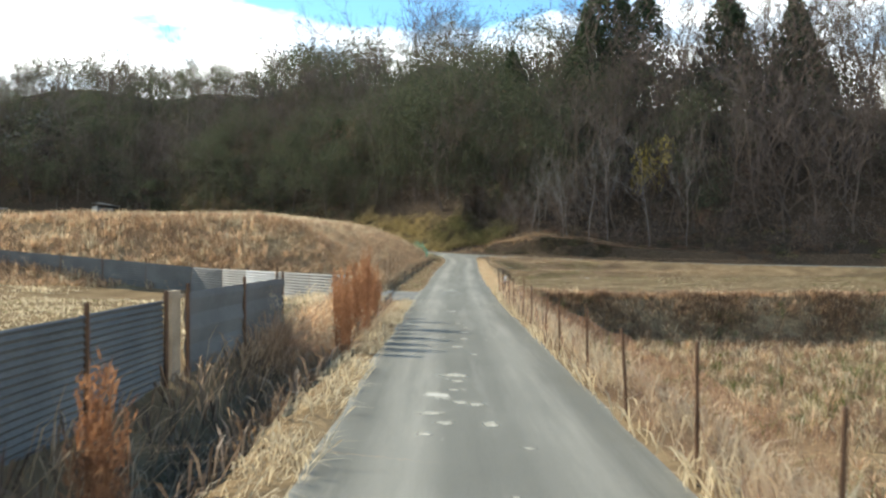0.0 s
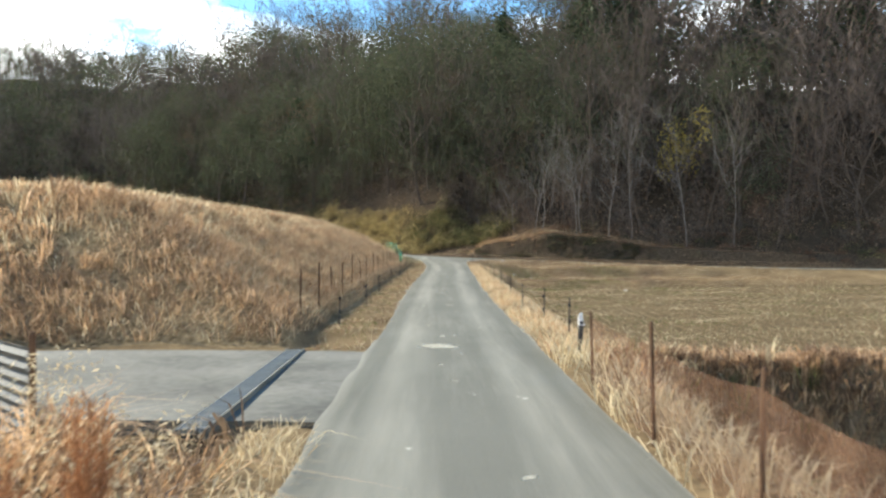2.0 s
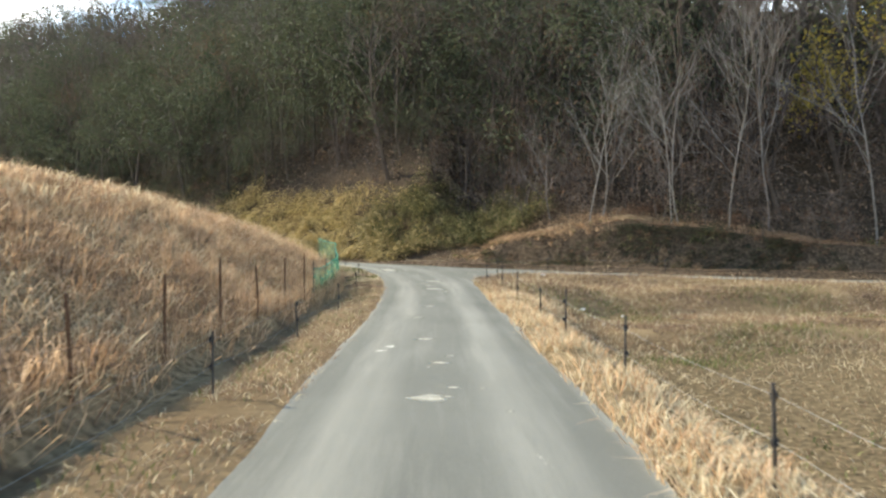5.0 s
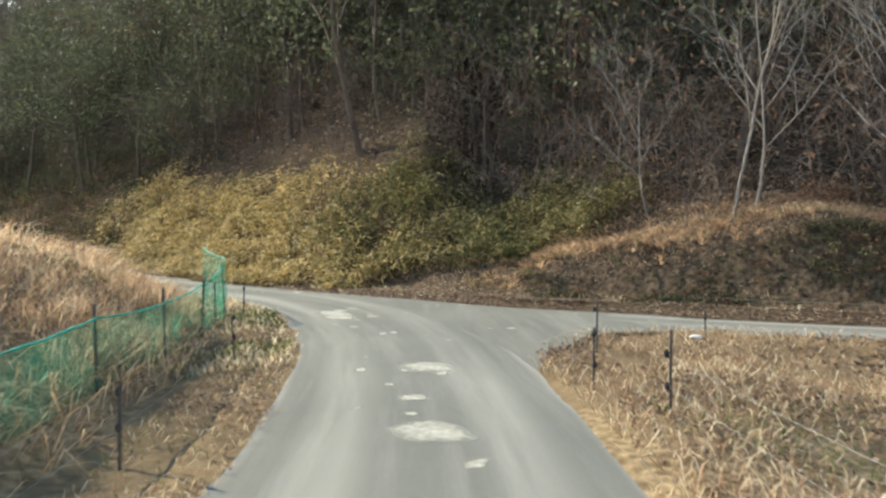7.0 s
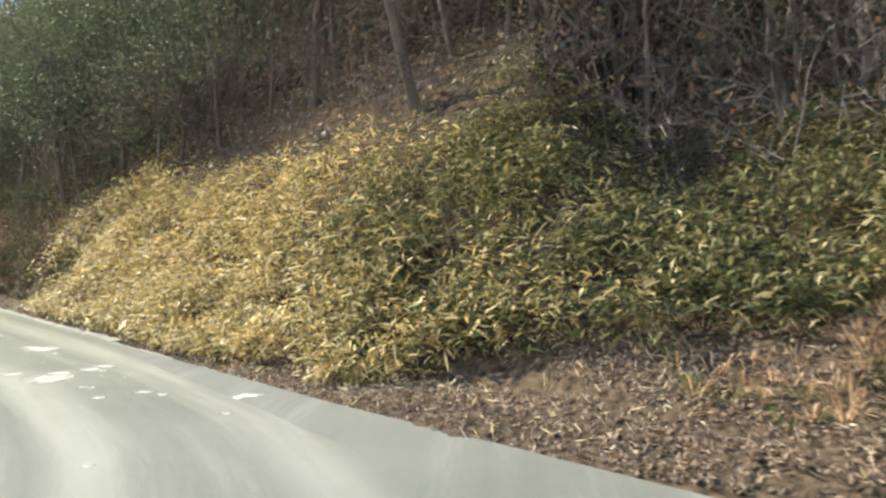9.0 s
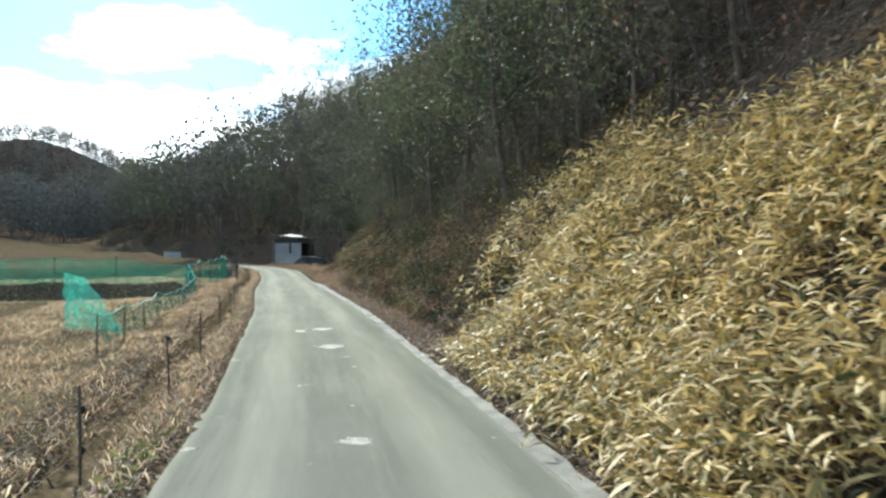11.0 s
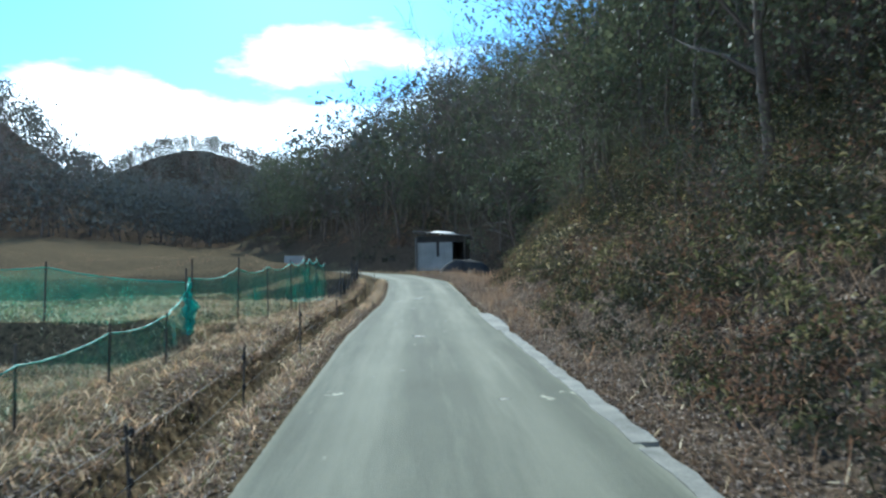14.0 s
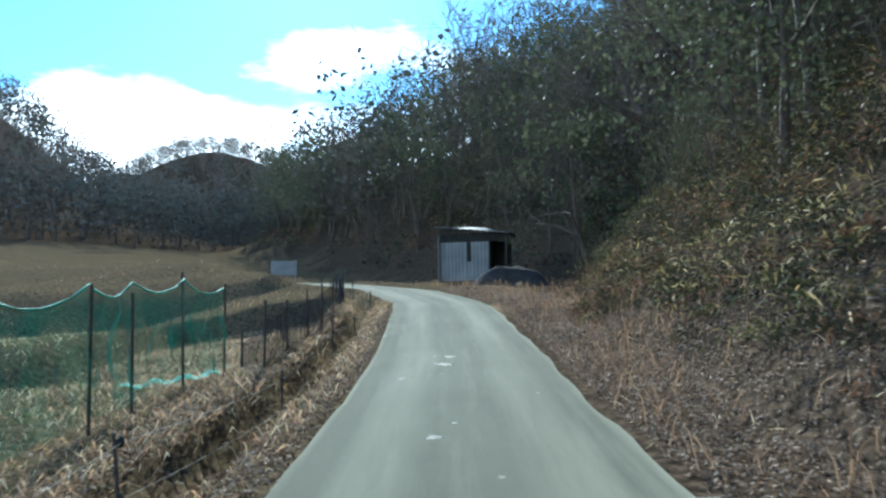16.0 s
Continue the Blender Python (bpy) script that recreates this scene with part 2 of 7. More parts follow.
# ---------------------------------------------------------------- mesh tools
def mesh_np(name, V, F, mats, mi=None, smooth=False):
    """A mesh from arrays: V (n,3), F a list of (k,3) or (k,4) arrays."""
    me = bpy.data.meshes.new(name)
    V = np.ascontiguousarray(V, dtype=np.float32)
    F = [np.asarray(f, dtype=np.int32) for f in F if len(f)]
    me.vertices.add(len(V))
    me.vertices.foreach_set("co", V.ravel())
    idx = np.concatenate([f.ravel() for f in F])
    tot = np.concatenate([np.full(len(f), f.shape[1], np.int32) for f in F])
    start = np.concatenate([[0], np.cumsum(tot)[:-1]]).astype(np.int32)
    me.loops.add(len(idx))
    me.loops.foreach_set("vertex_index", idx)
    me.polygons.add(len(tot))
    me.polygons.foreach_set("loop_start", start)
    if mi is not None:
        me.polygons.foreach_set("material_index", np.asarray(mi, np.int32))
    me.polygons.foreach_set("use_smooth", np.full(len(tot), bool(smooth)))
    for m in mats:
        me.materials.append(m)
    me.update(calc_edges=True)
    return me


def part(name, me, parent, label=""):
    """A mesh object under a thing or a part."""
    ob = new(name, me)
    ob.parent = parent
    if label:
        tagged(ob, label)
    return ob


def thing(name, label, category, group="", kind="", data=None, at=None):
    ob = tagged(new(name, data), label, category, group, kind)
    if at is not None:
        ob.matrix_world = at
    return ob


def tube(points, radii, sides=6, cap=True):
    """A tapered tube along points, as arrays."""
    P, R = np.asarray(points, float), np.asarray(radii, float)
    T = np.gradient(P, axis=0)
    T /= np.linalg.norm(T, axis=1)[:, None] + 1e-9
    ref = np.where(np.abs(T[:, 2:3]) > 0.9, np.array([[1.0, 0, 0]]), np.array([[0, 0, 1.0]]))
    U = np.cross(T, ref)
    U /= np.linalg.norm(U, axis=1)[:, None] + 1e-9
    W = np.cross(T, U)
    a = np.arange(sides) * 2 * np.pi / sides
    V = P[:, None] + R[:, None, None] * (np.cos(a)[None, :, None] * U[:, None] + np.sin(a)[None, :, None] * W[:, None])
    n = len(P)
    i = np.arange(n - 1)[:, None] * sides
    j = np.arange(sides)[None, :]
    k = (np.arange(sides)[None, :] + 1) % sides
    Q = np.stack([i + j, i + k, i + sides + k, i + sides + j], -1).reshape(-1, 4)
    V = V.reshape(-1, 3)
    tri = np.zeros((0, 3), int)
    if cap:
        c = len(V)
        V = np.vstack([V, P[-1:]])
        top = (n - 1) * sides
        tri = np.array([[top + q, top + (q + 1) % sides, c] for q in range(sides)])
    return V, Q, tri


class Pile:
    """Collects arrays of loose geometry with a material each."""
    def __init__(self):
        self.v, self.q, self.t, self.qm, self.tm, self.n = [], [], [], [], [], 0

    def add(self, V, Q=None, T=None, m=0):
        if Q is not None and len(Q):
            self.q.append(np.asarray(Q) + self.n)
            self.qm.append(np.full(len(Q), m))
        if T is not None and len(T):
            self.t.append(np.asarray(T) + self.n)
            self.tm.append(np.full(len(T), m))
        self.v.append(np.asarray(V, float))
        self.n += len(V)

    def mesh(self, name, mats, smooth=False):
        F = [np.concatenate(x) for x in (self.q, self.t) if x]
        mi = np.concatenate([np.concatenate(x) for x in (self.qm, self.tm) if x])
        return mesh_np(name, np.concatenate(self.v), F, mats, mi, smooth)

    def arrays(self):
        q = np.concatenate(self.q) if self.q else np.zeros((0, 4), int)
        t = np.concatenate(self.t) if self.t else np.zeros((0, 3), int)
        return np.concatenate(self.v), q, t


def box(x0, y0, z0, x1, y1, z1):
    V = np.array([[x, y, z] for z in (z0, z1) for y in (y0, y1) for x in (x0, x1)], float)
    Q = np.array([[0, 2, 3, 1], [4, 5, 7, 6], [0, 1, 5, 4], [2, 6, 7, 3], [0, 4, 6, 2], [1, 3, 7, 5]])
    return V, Q


def blades(P, height, width, lean, rng, base=0.6, droop=0.35, tilt=None):
    """Bent blades standing at points P: two quads' worth of leaf and a tip each. tilt: mean lean direction."""
    n = len(P)
    h = height * (0.55 + 0.75 * rng.random(n))
    a = rng.random(n) * 2 * np.pi
    out = np.stack([np.cos(a), np.sin(a), np.zeros(n)], 1)
    if tilt is not None:
        out = out + np.asarray(tilt)
    side = np.stack([-np.sin(a), np.cos(a), np.zeros(n)], 1)
    b = rng.random(n) * 2 * np.pi
    side = np.stack([np.cos(b), np.sin(b), np.zeros(n)], 1)
    ln = lean * (0.3 + rng.random(n))
    w = width * (0.6 + 0.8 * rng.random(n))
    up = np.array([[0, 0, 1.0]])
    mid = P + up * (h * 0.6)[:, None] + out * (h * ln * 0.4)[:, None]
    tip = P + up * (h * (1.0 - droop * ln))[:, None] + out * (h * ln)[:, None]
    V = np.stack([P - side * (w * base / 2)[:, None], P + side * (w * base / 2)[:, None],
                  mid + side * (w / 2)[:, None], mid - side * (w / 2)[:, None], tip], 1).reshape(-1, 3)
    i = np.arange(n)[:, None] * 5
    return V, i + np.array([[0, 1, 2, 3]]), i + np.array([[3, 2, 4]])


def leaves(P, length, width, rng, down=0.0, curl=0.0):
    """Free leaves at points P, as pointed quads in any direction."""
    n = len(P)
    d = rng.normal(size=(n, 3))
    d[:, 2] -= down
    d /= np.linalg.norm(d, axis=1)[:, None]
    s = np.cross(d, rng.normal(size=(n, 3)))
    s /= np.linalg.norm(s, axis=1)[:, None]
    L = (length * (0.6 + 0.8 * rng.random(n)))[:, None]
    W = (width * (0.6 + 0.8 * rng.random(n)))[:, None]
    V = np.stack([P, P + d * L * 0.45 + s * W / 2, P + d * L * (1 - 0.3 * curl) - np.array([[0, 0, 1.0]]) * L * curl, P + d * L * 0.45 - s * W / 2], 1).reshape(-1, 3)
    return V, np.arange(n)[:, None] * 4 + np.array([[0, 1, 2, 3]])


def lying(P, length, width, rng, tilt=0.6):
    """Fallen leaves at points P, lying with the slope of the land and curled a little."""
    n, q = len(P), 0.12
    zx = land(P[:, 0] + q, P[:, 1]) - land(P[:, 0] - q, P[:, 1])
    zy = land(P[:, 0], P[:, 1] + q) - land(P[:, 0], P[:, 1] - q)
    N = np.stack([-zx, -zy, np.full(n, 2 * q)], 1)
    N /= np.linalg.norm(N, axis=1)[:, None]
    N = N + rng.normal(size=(n, 3)) * tilt
    N /= np.linalg.norm(N, axis=1)[:, None]
    d = np.cross(N, rng.normal(size=(n, 3)))
    d /= np.linalg.norm(d, axis=1)[:, None]
    s = np.cross(N, d)
    L = (length * (0.6 + 0.8 * rng.random(n)))[:, None]
    W = (width * (0.6 + 0.8 * rng.random(n)))[:, None]
    curl = N * L * (0.3 * rng.random(n))[:, None]
    V = np.stack([P - d * L / 2 + curl, P + s * W / 2, P + d * L / 2 + curl, P - s * W / 2], 1).reshape(-1, 3)
    return V, np.arange(n)[:, None] * 4 + np.array([[0, 1, 2, 3]])


# ---------------------------------------------------------------- the lie of the land
# the middle of the main road: x, y, height
ROAD = np.array([(0.3, -60, 0.0), (0.3, 0, 0.0), (0.3, 10, 0.0), (0.35, 20, 0.0), (0.55, 32, 0.08), (0.8, 42, 0.27), (1.2, 52, 0.40),
                 (1.35, 57, 0.48), (1.4, 60, 0.58), (1.2, 64, 0.75), (0.5, 67.3, 0.92), (-0.9, 70.2, 1.06), (-3.0, 72.9, 1.18), (-5.7, 75.9, 1.34),
                 (-8.6, 78.8, 1.55), (-18.2, 87.75, 2.45), (-25.5, 94.05, 3.15), (-34, 101.7, 3.95), (-41, 107.6, 4.75), (-46.5, 110.5, 5.3),
                 (-53, 111.8, 5.75), (-62, 111.5, 6.1), (-85, 108, 6.6), (-140, 112, 9.0)])
ARM = np.array([(0.6, 69.2, 0.97), (3.0, 67.3, 0.9), (5.5, 65.6, 0.8), (9, 64.2, 0.65), (14, 62.4, 0.45), (22, 59.8, 0.25), (34, 56, 0.1), (60, 48, 0.0)])
# the foot of the wooded hill
FOOT = np.array([(140, 20, 0.3), (60, 49, 0.3), (34, 57.6, 0.4), (22, 61.4, 0.5), (14, 64.0, 0.65), (9, 65.9, 0.8), (5.5, 67.45, 0.95), (3.4, 68.6, 1.03), (2.1, 70.4, 1.08), (1.1, 71.8, 1.12),
                 (-0.9, 73.7, 1.2), (-4.3, 77.3, 1.4), (-7.3, 80.4, 1.6), (-16.9, 89.2, 2.4), (-24.3, 95.7, 3.1), (-32.8, 103.4, 3.95),
                 (-39, 110, 4.8), (-44, 118, 5.5), (-52, 124, 6.0), (-66, 127, 7.0), (-92, 137, 9.5), (-125, 147, 12.5), (-165, 168, 15.0), (-200, 230, 16.0)])


def along(X, Y, line):
    """Distance to a line, its side (right of its way is positive), its height and the length along it at the nearest place."""
    best = np.full(X.shape, 1e9)
    side, height, run = np.zeros(X.shape), np.zeros(X.shape), np.zeros(X.shape)
    s0 = 0.0
    for (x0, y0, z0), (x1, y1, z1) in zip(line[:-1], line[1:]):
        dx, dy = x1 - x0, y1 - y0
        L = math.hypot(dx, dy)
        u = np.clip(((X - x0) * dx + (Y - y0) * dy) / L ** 2, 0, 1)
        d = np.hypot(X - x0 - u * dx, Y - y0 - u * dy)
        near = d < best - 1e-9
        sgn = np.sign((X - x0) * dy - (Y - y0) * dx)
        best = np.where(near, d, best)
        side = np.where(near, np.where(sgn == 0, 1, sgn), side)
        height = np.where(near, z0 + u * (z1 - z0), height)
        run = np.where(near, s0 + u * L, run)
        s0 += L
    return best, side, height, run


def ramp(x, *pairs):
    return np.interp(x, [p[0] for p in pairs], [p[1] for p in pairs])


def wave(X, Y, size, seed=0.0):
    """Smooth random relief between about -1 and 1."""
    a, b = X / size + seed * 3.1, Y / size - seed * 1.7
    return (np.sin(a * 1.3 + 1.7 * np.sin(b * 0.9 + seed)) + np.sin(b * 1.7 - 1.3 * np.sin(a * 1.1)) + np.sin((a + b) * 2.3 + np.sin(a * 3.1)) * 0.5) / 2.5


def half_width(run):
    return ramp(run, (0, 1.2), (115, 1.2), (125, 1.3), (140, 1.42), (160, 1.4), (166, 1.36), (173, 1.24), (400, 1.25))


APRON = np.array([(2.55, 60.3), (2.75, 62.4), (3.7, 64.0), (5.4, 64.3), (6.8, 65.2), (5.6, 66.85), (4.0, 67.6), (2.6, 69.0), (1.3, 70.3), (-0.45, 72.1), (-1.6, 73.4), (-3.2, 75.1), (-6.3, 78.45), (-5.4, 75.6), (-2.4, 72.2), (-0.2, 69.0), (1.1, 64.5), (1.4, 60.3)])

_out = APRON - np.array([1.6, 69.0])
APRON_BEDS = [np.array([1.6, 69.0]) + _out * (1 - q / np.linalg.norm(_out, axis=1))[:, None] for q in (0.0, 0.18, 0.36, 0.54, 0.72)]
APRON_BED = APRON_BEDS[2]


def inside(X, Y, poly):
    hit = np.zeros(np.shape(X), bool)
    for (x0, y0), (x1, y1) in zip(poly, np.roll(poly, -1, axis=0)):
        cross = ((y0 > Y) != (y1 > Y)) & (X < (x1 - x0) * (Y - y0) / (y1 - y0 + 1e-12) + x0)
        hit ^= cross
    return hit


def valley_steps(X, Y):
    """Terraces that climb the far valley."""
    d = np.clip(-X - 62 + 2.5 * np.sin(Y * 0.06), 0, 340) / 14.0
    return 0.66 * (np.floor(d) + np.clip((d - np.floor(d) - 0.92) / 0.08, 0, 1))


def far_hills(X, Y):
    """Wooded hills round the valley."""
    return 62 * np.exp(-(((X + 310) / 90) ** 2 + ((Y - 118) / 58) ** 2)) + 74 * np.exp(-(((X + 470) / 85) ** 2 + ((Y - 300) / 85) ** 2)) \
        + 40 * np.exp(-(((X + 330) / 90) ** 2 + ((Y - 420) / 150) ** 2)) + 50 * np.exp(-(((X - 20) / 200) ** 2 + ((Y + 260) / 90) ** 2))


def land(X, Y, detail=True):
    """The height of the ground."""
    X, Y = np.asarray(X, float), np.asarray(Y, float)
    d, side, zr, run = along(X, Y, ROAD)
    e = d - half_width(run)                       # metres beyond the road's edge
    da, sa, za, ra = along(X, Y, ARM)
    df, sf, zf, rf = along(X, Y, FOOT)
    first = run < 128                             # the straight before the turn
    # ---- right of the first road: a low field, a dyke, the paddy, the terrace of the side road
    field = ramp(Y, (22.9, -1.45), (24.1, -0.08), (25.2, -0.08), (26.6, -0.55), (54.5, -0.6), (55.6, -0.3), (58.5, -0.2), (60.0, 0.3), (63, 0.55))
    bank = ramp(Y, (20, 2.2), (26, 1.5), (55, 1.8), (61, 4.0))
    k = np.clip((e - 0.25) / bank, 0, 1)
    right = zr + (field - zr) * k * k * (3 - 2 * k)
    # ---- left of the first road: ditch and low field, the driveway, the grass bank
    ditch = ramp(e, (0.15, 0.0), (0.55, -0.1), (0.9, -0.62), (1.15, -0.62), (1.5, -0.1), (1.9, 0.1), (3.2, 0.0))
    low = zr + ditch + ramp(X, (-30, 0.6), (-12, 0.15), (-6, -0.05), (0, 0.0)) * np.clip((e - 2) / 3, 0, 1)
    drive = zr + ramp(e, (0, -0.06), (0.6, -0.09), (9, -0.08), (12, 0.12), (40, 0.4))
    mound = ramp(e, (1.2, 0.0), (1.45, 0.15), (2.8, 0.92), (4.2, 1.72), (5.4, 2.3), (7.0, 2.55), (40, 2.75))
    front = ramp(Y, (26.6, 0.0), (27.6, 0.5), (29.0, 1.3), (30.6, 2.1), (32.0, 2.6), (55, 2.6), (60, 1.9), (63, 1.4), (66, 1.0), (69, 0.6), (72, 0.25), (75, 0.0))
    hump = np.minimum(mound, front + np.clip(e - 4, 0, 2) * 0.03)
    trench = ramp(e, (0.15, 0.0), (0.8, -0.01), (0.95, -0.1), (1.1, -0.1), (1.25, 0.0))
    grassy = zr + trench + np.maximum(hump, 0) * np.where(e > 1.15, 1, 0)
    t1 = np.clip((Y - 20.6) / 0.8, 0, 1)
    t2 = np.clip((Y - 26.0) / 0.8, 0, 1)
    left = low * (1 - t1) + drive * t1 * (1 - t2) + grassy * t2
    # ---- left of the second road: verge, ditch and terraced fields
    step = np.floor((run - 128) / 17.0)
    frac = (run - 128) / 17.0 - step
    terrace = 1.15 + 1.3 * (step + np.clip((frac - 0.86) / 0.14, 0, 1)) - 0.45 - 0.5 * np.clip((run - 170) / 4, 0, 1)
    tr2 = ramp(e, (0.2, 0.0), (0.42, -0.03), (0.52, -0.03), (0.85, -0.03), (0.97, 0.02), (1.3, 0.1), (2.0, 0.05), (2.8, 0.0), (30, -0.3)) + 0.08 * wave(X, Y, 1.5, 6.0) * np.clip((e - 1.0) / 0.4, 0, 1) * np.clip((7 - e) / 2, 0, 1)
    tr2 = tr2 - ramp(e, (0.44, 0.0), (0.54, 0.5), (0.85, 0.52), (0.95, 0.0)) * ramp(run, (140, 0.4), (153, 0.45), (162, 1.0)) * np.clip(0.8 + 0.5 * wave(X, Y, 1.2, 15.0), 0.3, 1.1)
    kk = np.clip((e - 2.6) / 4.0, 0, 1)
    left2 = zr + tr2 + (np.clip(terrace, 0.6, 30) - zr - tr2) * kk * 0.8
    sunk = np.clip((e - 1.3) / 0.4, 0, 1) * np.clip((6.0 - e) / 0.6, 0, 1) * np.clip((run - 175) / 0.6, 0, 1) * np.clip((187 - run) / 0.6, 0, 1)
    over = np.maximum((X + 27.5) * -0.46 + (Y - 90.9) * 0.89, (X + 30.2) * -0.89 + (Y - 89.5) * 0.46)     # beyond the edge of the upper field
    lower, upper = np.minimum(2.75, zr + 0.05), np.clip(zr + 0.25, 3.5, 3.8)
    plain = lower + (upper - lower) * np.clip((over + 0.55) / 0.55, 0, 1)
    kw = np.clip((e - 2.0) / 0.9, 0, 1) * np.clip((run - 140) / 8, 0, 1) * np.clip((175 - run) / 3, 0, 1) * np.clip((X + 70) / 12, 0, 1)
    left2 = left2 * (1 - kw) + plain * kw
    left2 = left2 - 0.6 * sunk + (0.42 * np.clip((-X - 50.5 + 0.3 * (Y - 100)) / 0.5, 0, 1) + 0.38 * np.clip((-X - 57.0 + 0.3 * (Y - 100)) / 0.5, 0, 1)) * np.clip((e - 1.6) / 0.8, 0, 1)
    kt = np.clip((run - 127) / 6.0, 0, 1)
    left = np.where(Y > 58, left * (1 - kt) + left2 * kt, left)
    z = np.where(side > 0, right, left)
    z = np.where((side > 0) & ~first, zr + ramp(e, (0.0, -0.06), (0.32, -0.06), (0.7, 0.03)), z)
    # ---- the side road's bed
    ea = da - 1.2
    w = np.clip(1 - ea / 1.6, 0, 1) * np.where((side > 0) & (X > 1.0), 1, 0) * np.clip((e + 0.1) / 0.8, 0, 1)
    z = z * (1 - w) + za * w
    # ---- the hill
    h = np.where(sf > 0, df, -df)
    steep = ramp(h, (0, 0.0), (0.4, 0.05), (1.6, 1.3), (5, 4.7), (12, 9.8), (22, 14.4), (34, 18.0), (48, 24.0), (60, 25.0), (95, 14.0), (200, 0.0))
    hs = h + 0.5 * wave(X, Y, 2.6, 8.0) * np.clip(h, 0, 1)
    crest = ramp(X, (2.3, 0.0), (3.0, 0.3), (3.6, 0.62), (4.6, 1.0), (5.6, 1.3), (7.0, 1.6), (9.0, 1.85), (11, 1.5), (14, 0.9), (20, 0.6), (40, 0.5)) * (1 + 0.15 * wave(X, Y, 1.7, 9.0))
    shelf = ramp(hs, (0, 0.0), (2.5, 0.15), (4.2, 0.9), (8, 4.0), (14, 8.8), (24, 14.2), (36, 17.5), (50, 20.5), (62, 21.0), (95, 12.0), (200, 0.0)) \
        + crest * ramp(hs, (0.4, 0.0), (0.6, 0.12), (1.0, 0.88), (1.35, 1.0), (2.6, 0.95), (4.5, 0.6), (7.5, 0.0))
    s = np.clip((X - 2.0) / 1.8, 0, 1)
    prof = steep * (1 - s) + shelf * s
    prof = prof + 7.0 * np.clip((h - 27) / 22, 0, 1) * ramp(rf, (195, 0.0), (235, 1.0), (300, 1.0), (330, 0.0)) * np.clip((80 - h) / 20, 0, 1)
    hill = zf + prof * (1.0 + 0.12 * wave(X, Y, 17.0, 2.0)) * ramp(rf, (0, 1.0), (165, 1.0), (200, 1.0), (240, 1.0), (275, 0.92), (310, 0.82), (345, 0.65), (400, 0.4))
    z = np.where(h > 0, hill, np.where(h > -1.2, z + (zf - z) * np.clip(1 + h / 1.2, 0, 1) * np.clip((np.minimum(e, ea) - 0.1) / 0.4, 0, 1), z))
    # ---- far hills round the valley
    far = far_hills(X, Y)
    z = z + far * (1 + 0.05 * wave(X, Y, 90.0, 5.0)) + valley_steps(X, Y) * np.where(h > 0, 0, 1)
    z = z - 1.5 * np.clip((-X - 42) / 30, 0, 1) * np.clip((e - 3) / 8, 0, 1) * np.where((side < 0) & (h < -0.5), 1, 0) * np.clip((X + 190) / 60, 0, 1)
    if detail:
        rough = np.clip(np.minimum(e, ea) / 0.8, 0, 1)
        z = z + rough * (0.05 * wave(X, Y, 1.1, 1.0) + 0.03 * wave(X, Y, 0.45, 3.0)) + np.clip(h / 6, 0, 1) * 0.45 * wave(X, Y, 4.0, 4.0)
    under = np.minimum(e, np.where(X > 0.5, ea, 9))
    z = z - 0.07 * np.clip((0.09 - under) / 0.25, 0, 1)
    sink = sum(np.where(inside(X, Y, bed), 0.2, 0.0) for bed in APRON_BEDS)
    return z * (1 - sink) + np.minimum(z, zr - 0.12) * sink


def spread(a, b, fine0, fine1, step, grow=1.18, cap=13.0, reach=600.0):
    mid = list(np.arange(fine0, fine1, step))
    lo, hi, s = [], [], step
    x = fine0
    while x > a:
        s = min(s * grow, cap) if x > -reach else s * grow
        x -= s
        lo.append(x)
    s, x = step, mid[-1]
    while x < b:
        s = min(s * grow, cap) if -40 < x - fine1 < 320 and fine1 > 60 else s * grow
        x += s
        hi.append(x)
    return np.array(lo[::-1] + mid + hi)


gx, gy = spread(-1500, 1500, -48, 20, 0.34), spread(-1500, 1500, 2, 116, 0.34)
gx = np.concatenate([gx[gx < -40], np.arange(-40, -9, 0.14), gx[gx > -9]])       # finer where the narrow ditch runs
gy = np.concatenate([gy[gy < 78], np.arange(78, 104, 0.14), gy[gy > 104]])
GX, GY = np.meshgrid(gx, gy)
GZ = land(GX, GY)
nx, ny = len(gx), len(gy)
gi = (np.arange(ny - 1)[:, None] * nx + np.arange(nx - 1)[None, :]).ravel()
_x, _y, _z0 = GX.ravel(), GY.ravel(), GZ.ravel()
_df, _sf, _zf, _rf = along(_x, _y, FOOT)
_d, _s, _zr, _run = along(_x, _y, ROAD)
_h = np.where(_sf > 0, _df, -_df)
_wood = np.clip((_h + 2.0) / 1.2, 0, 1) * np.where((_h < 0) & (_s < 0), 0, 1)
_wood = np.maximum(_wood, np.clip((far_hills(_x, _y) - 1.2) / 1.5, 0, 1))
_bank = np.where((_s < 0) & (_y > 26.3) & (_d > 2.3) & (_run < 136), 1, 0) + np.where((_s > 0) & (_y < 26.8) & (_d > 1.6) & (_y > -20), 1, 0) \
    + np.where((_s > 0) & (_y > 26) & (_y < 60) & (_d > 1.2) & (_d < 3.0), 1, 0)
_paddy = np.where((_s > 0) & (_y > 26.8) & (_y < 55) & (_d > 2.8), 1, 0)
_dull = np.clip((_run - 128) / 10, 0, 1) * np.where((_s < 0) | (_x < -40), 1, 0)
gme = mesh_np("ground", np.stack([_x, _y, _z0], -1), [np.stack([gi, gi + 1, gi + nx + 1, gi + nx], 1)], [M_GROUND], smooth=True)
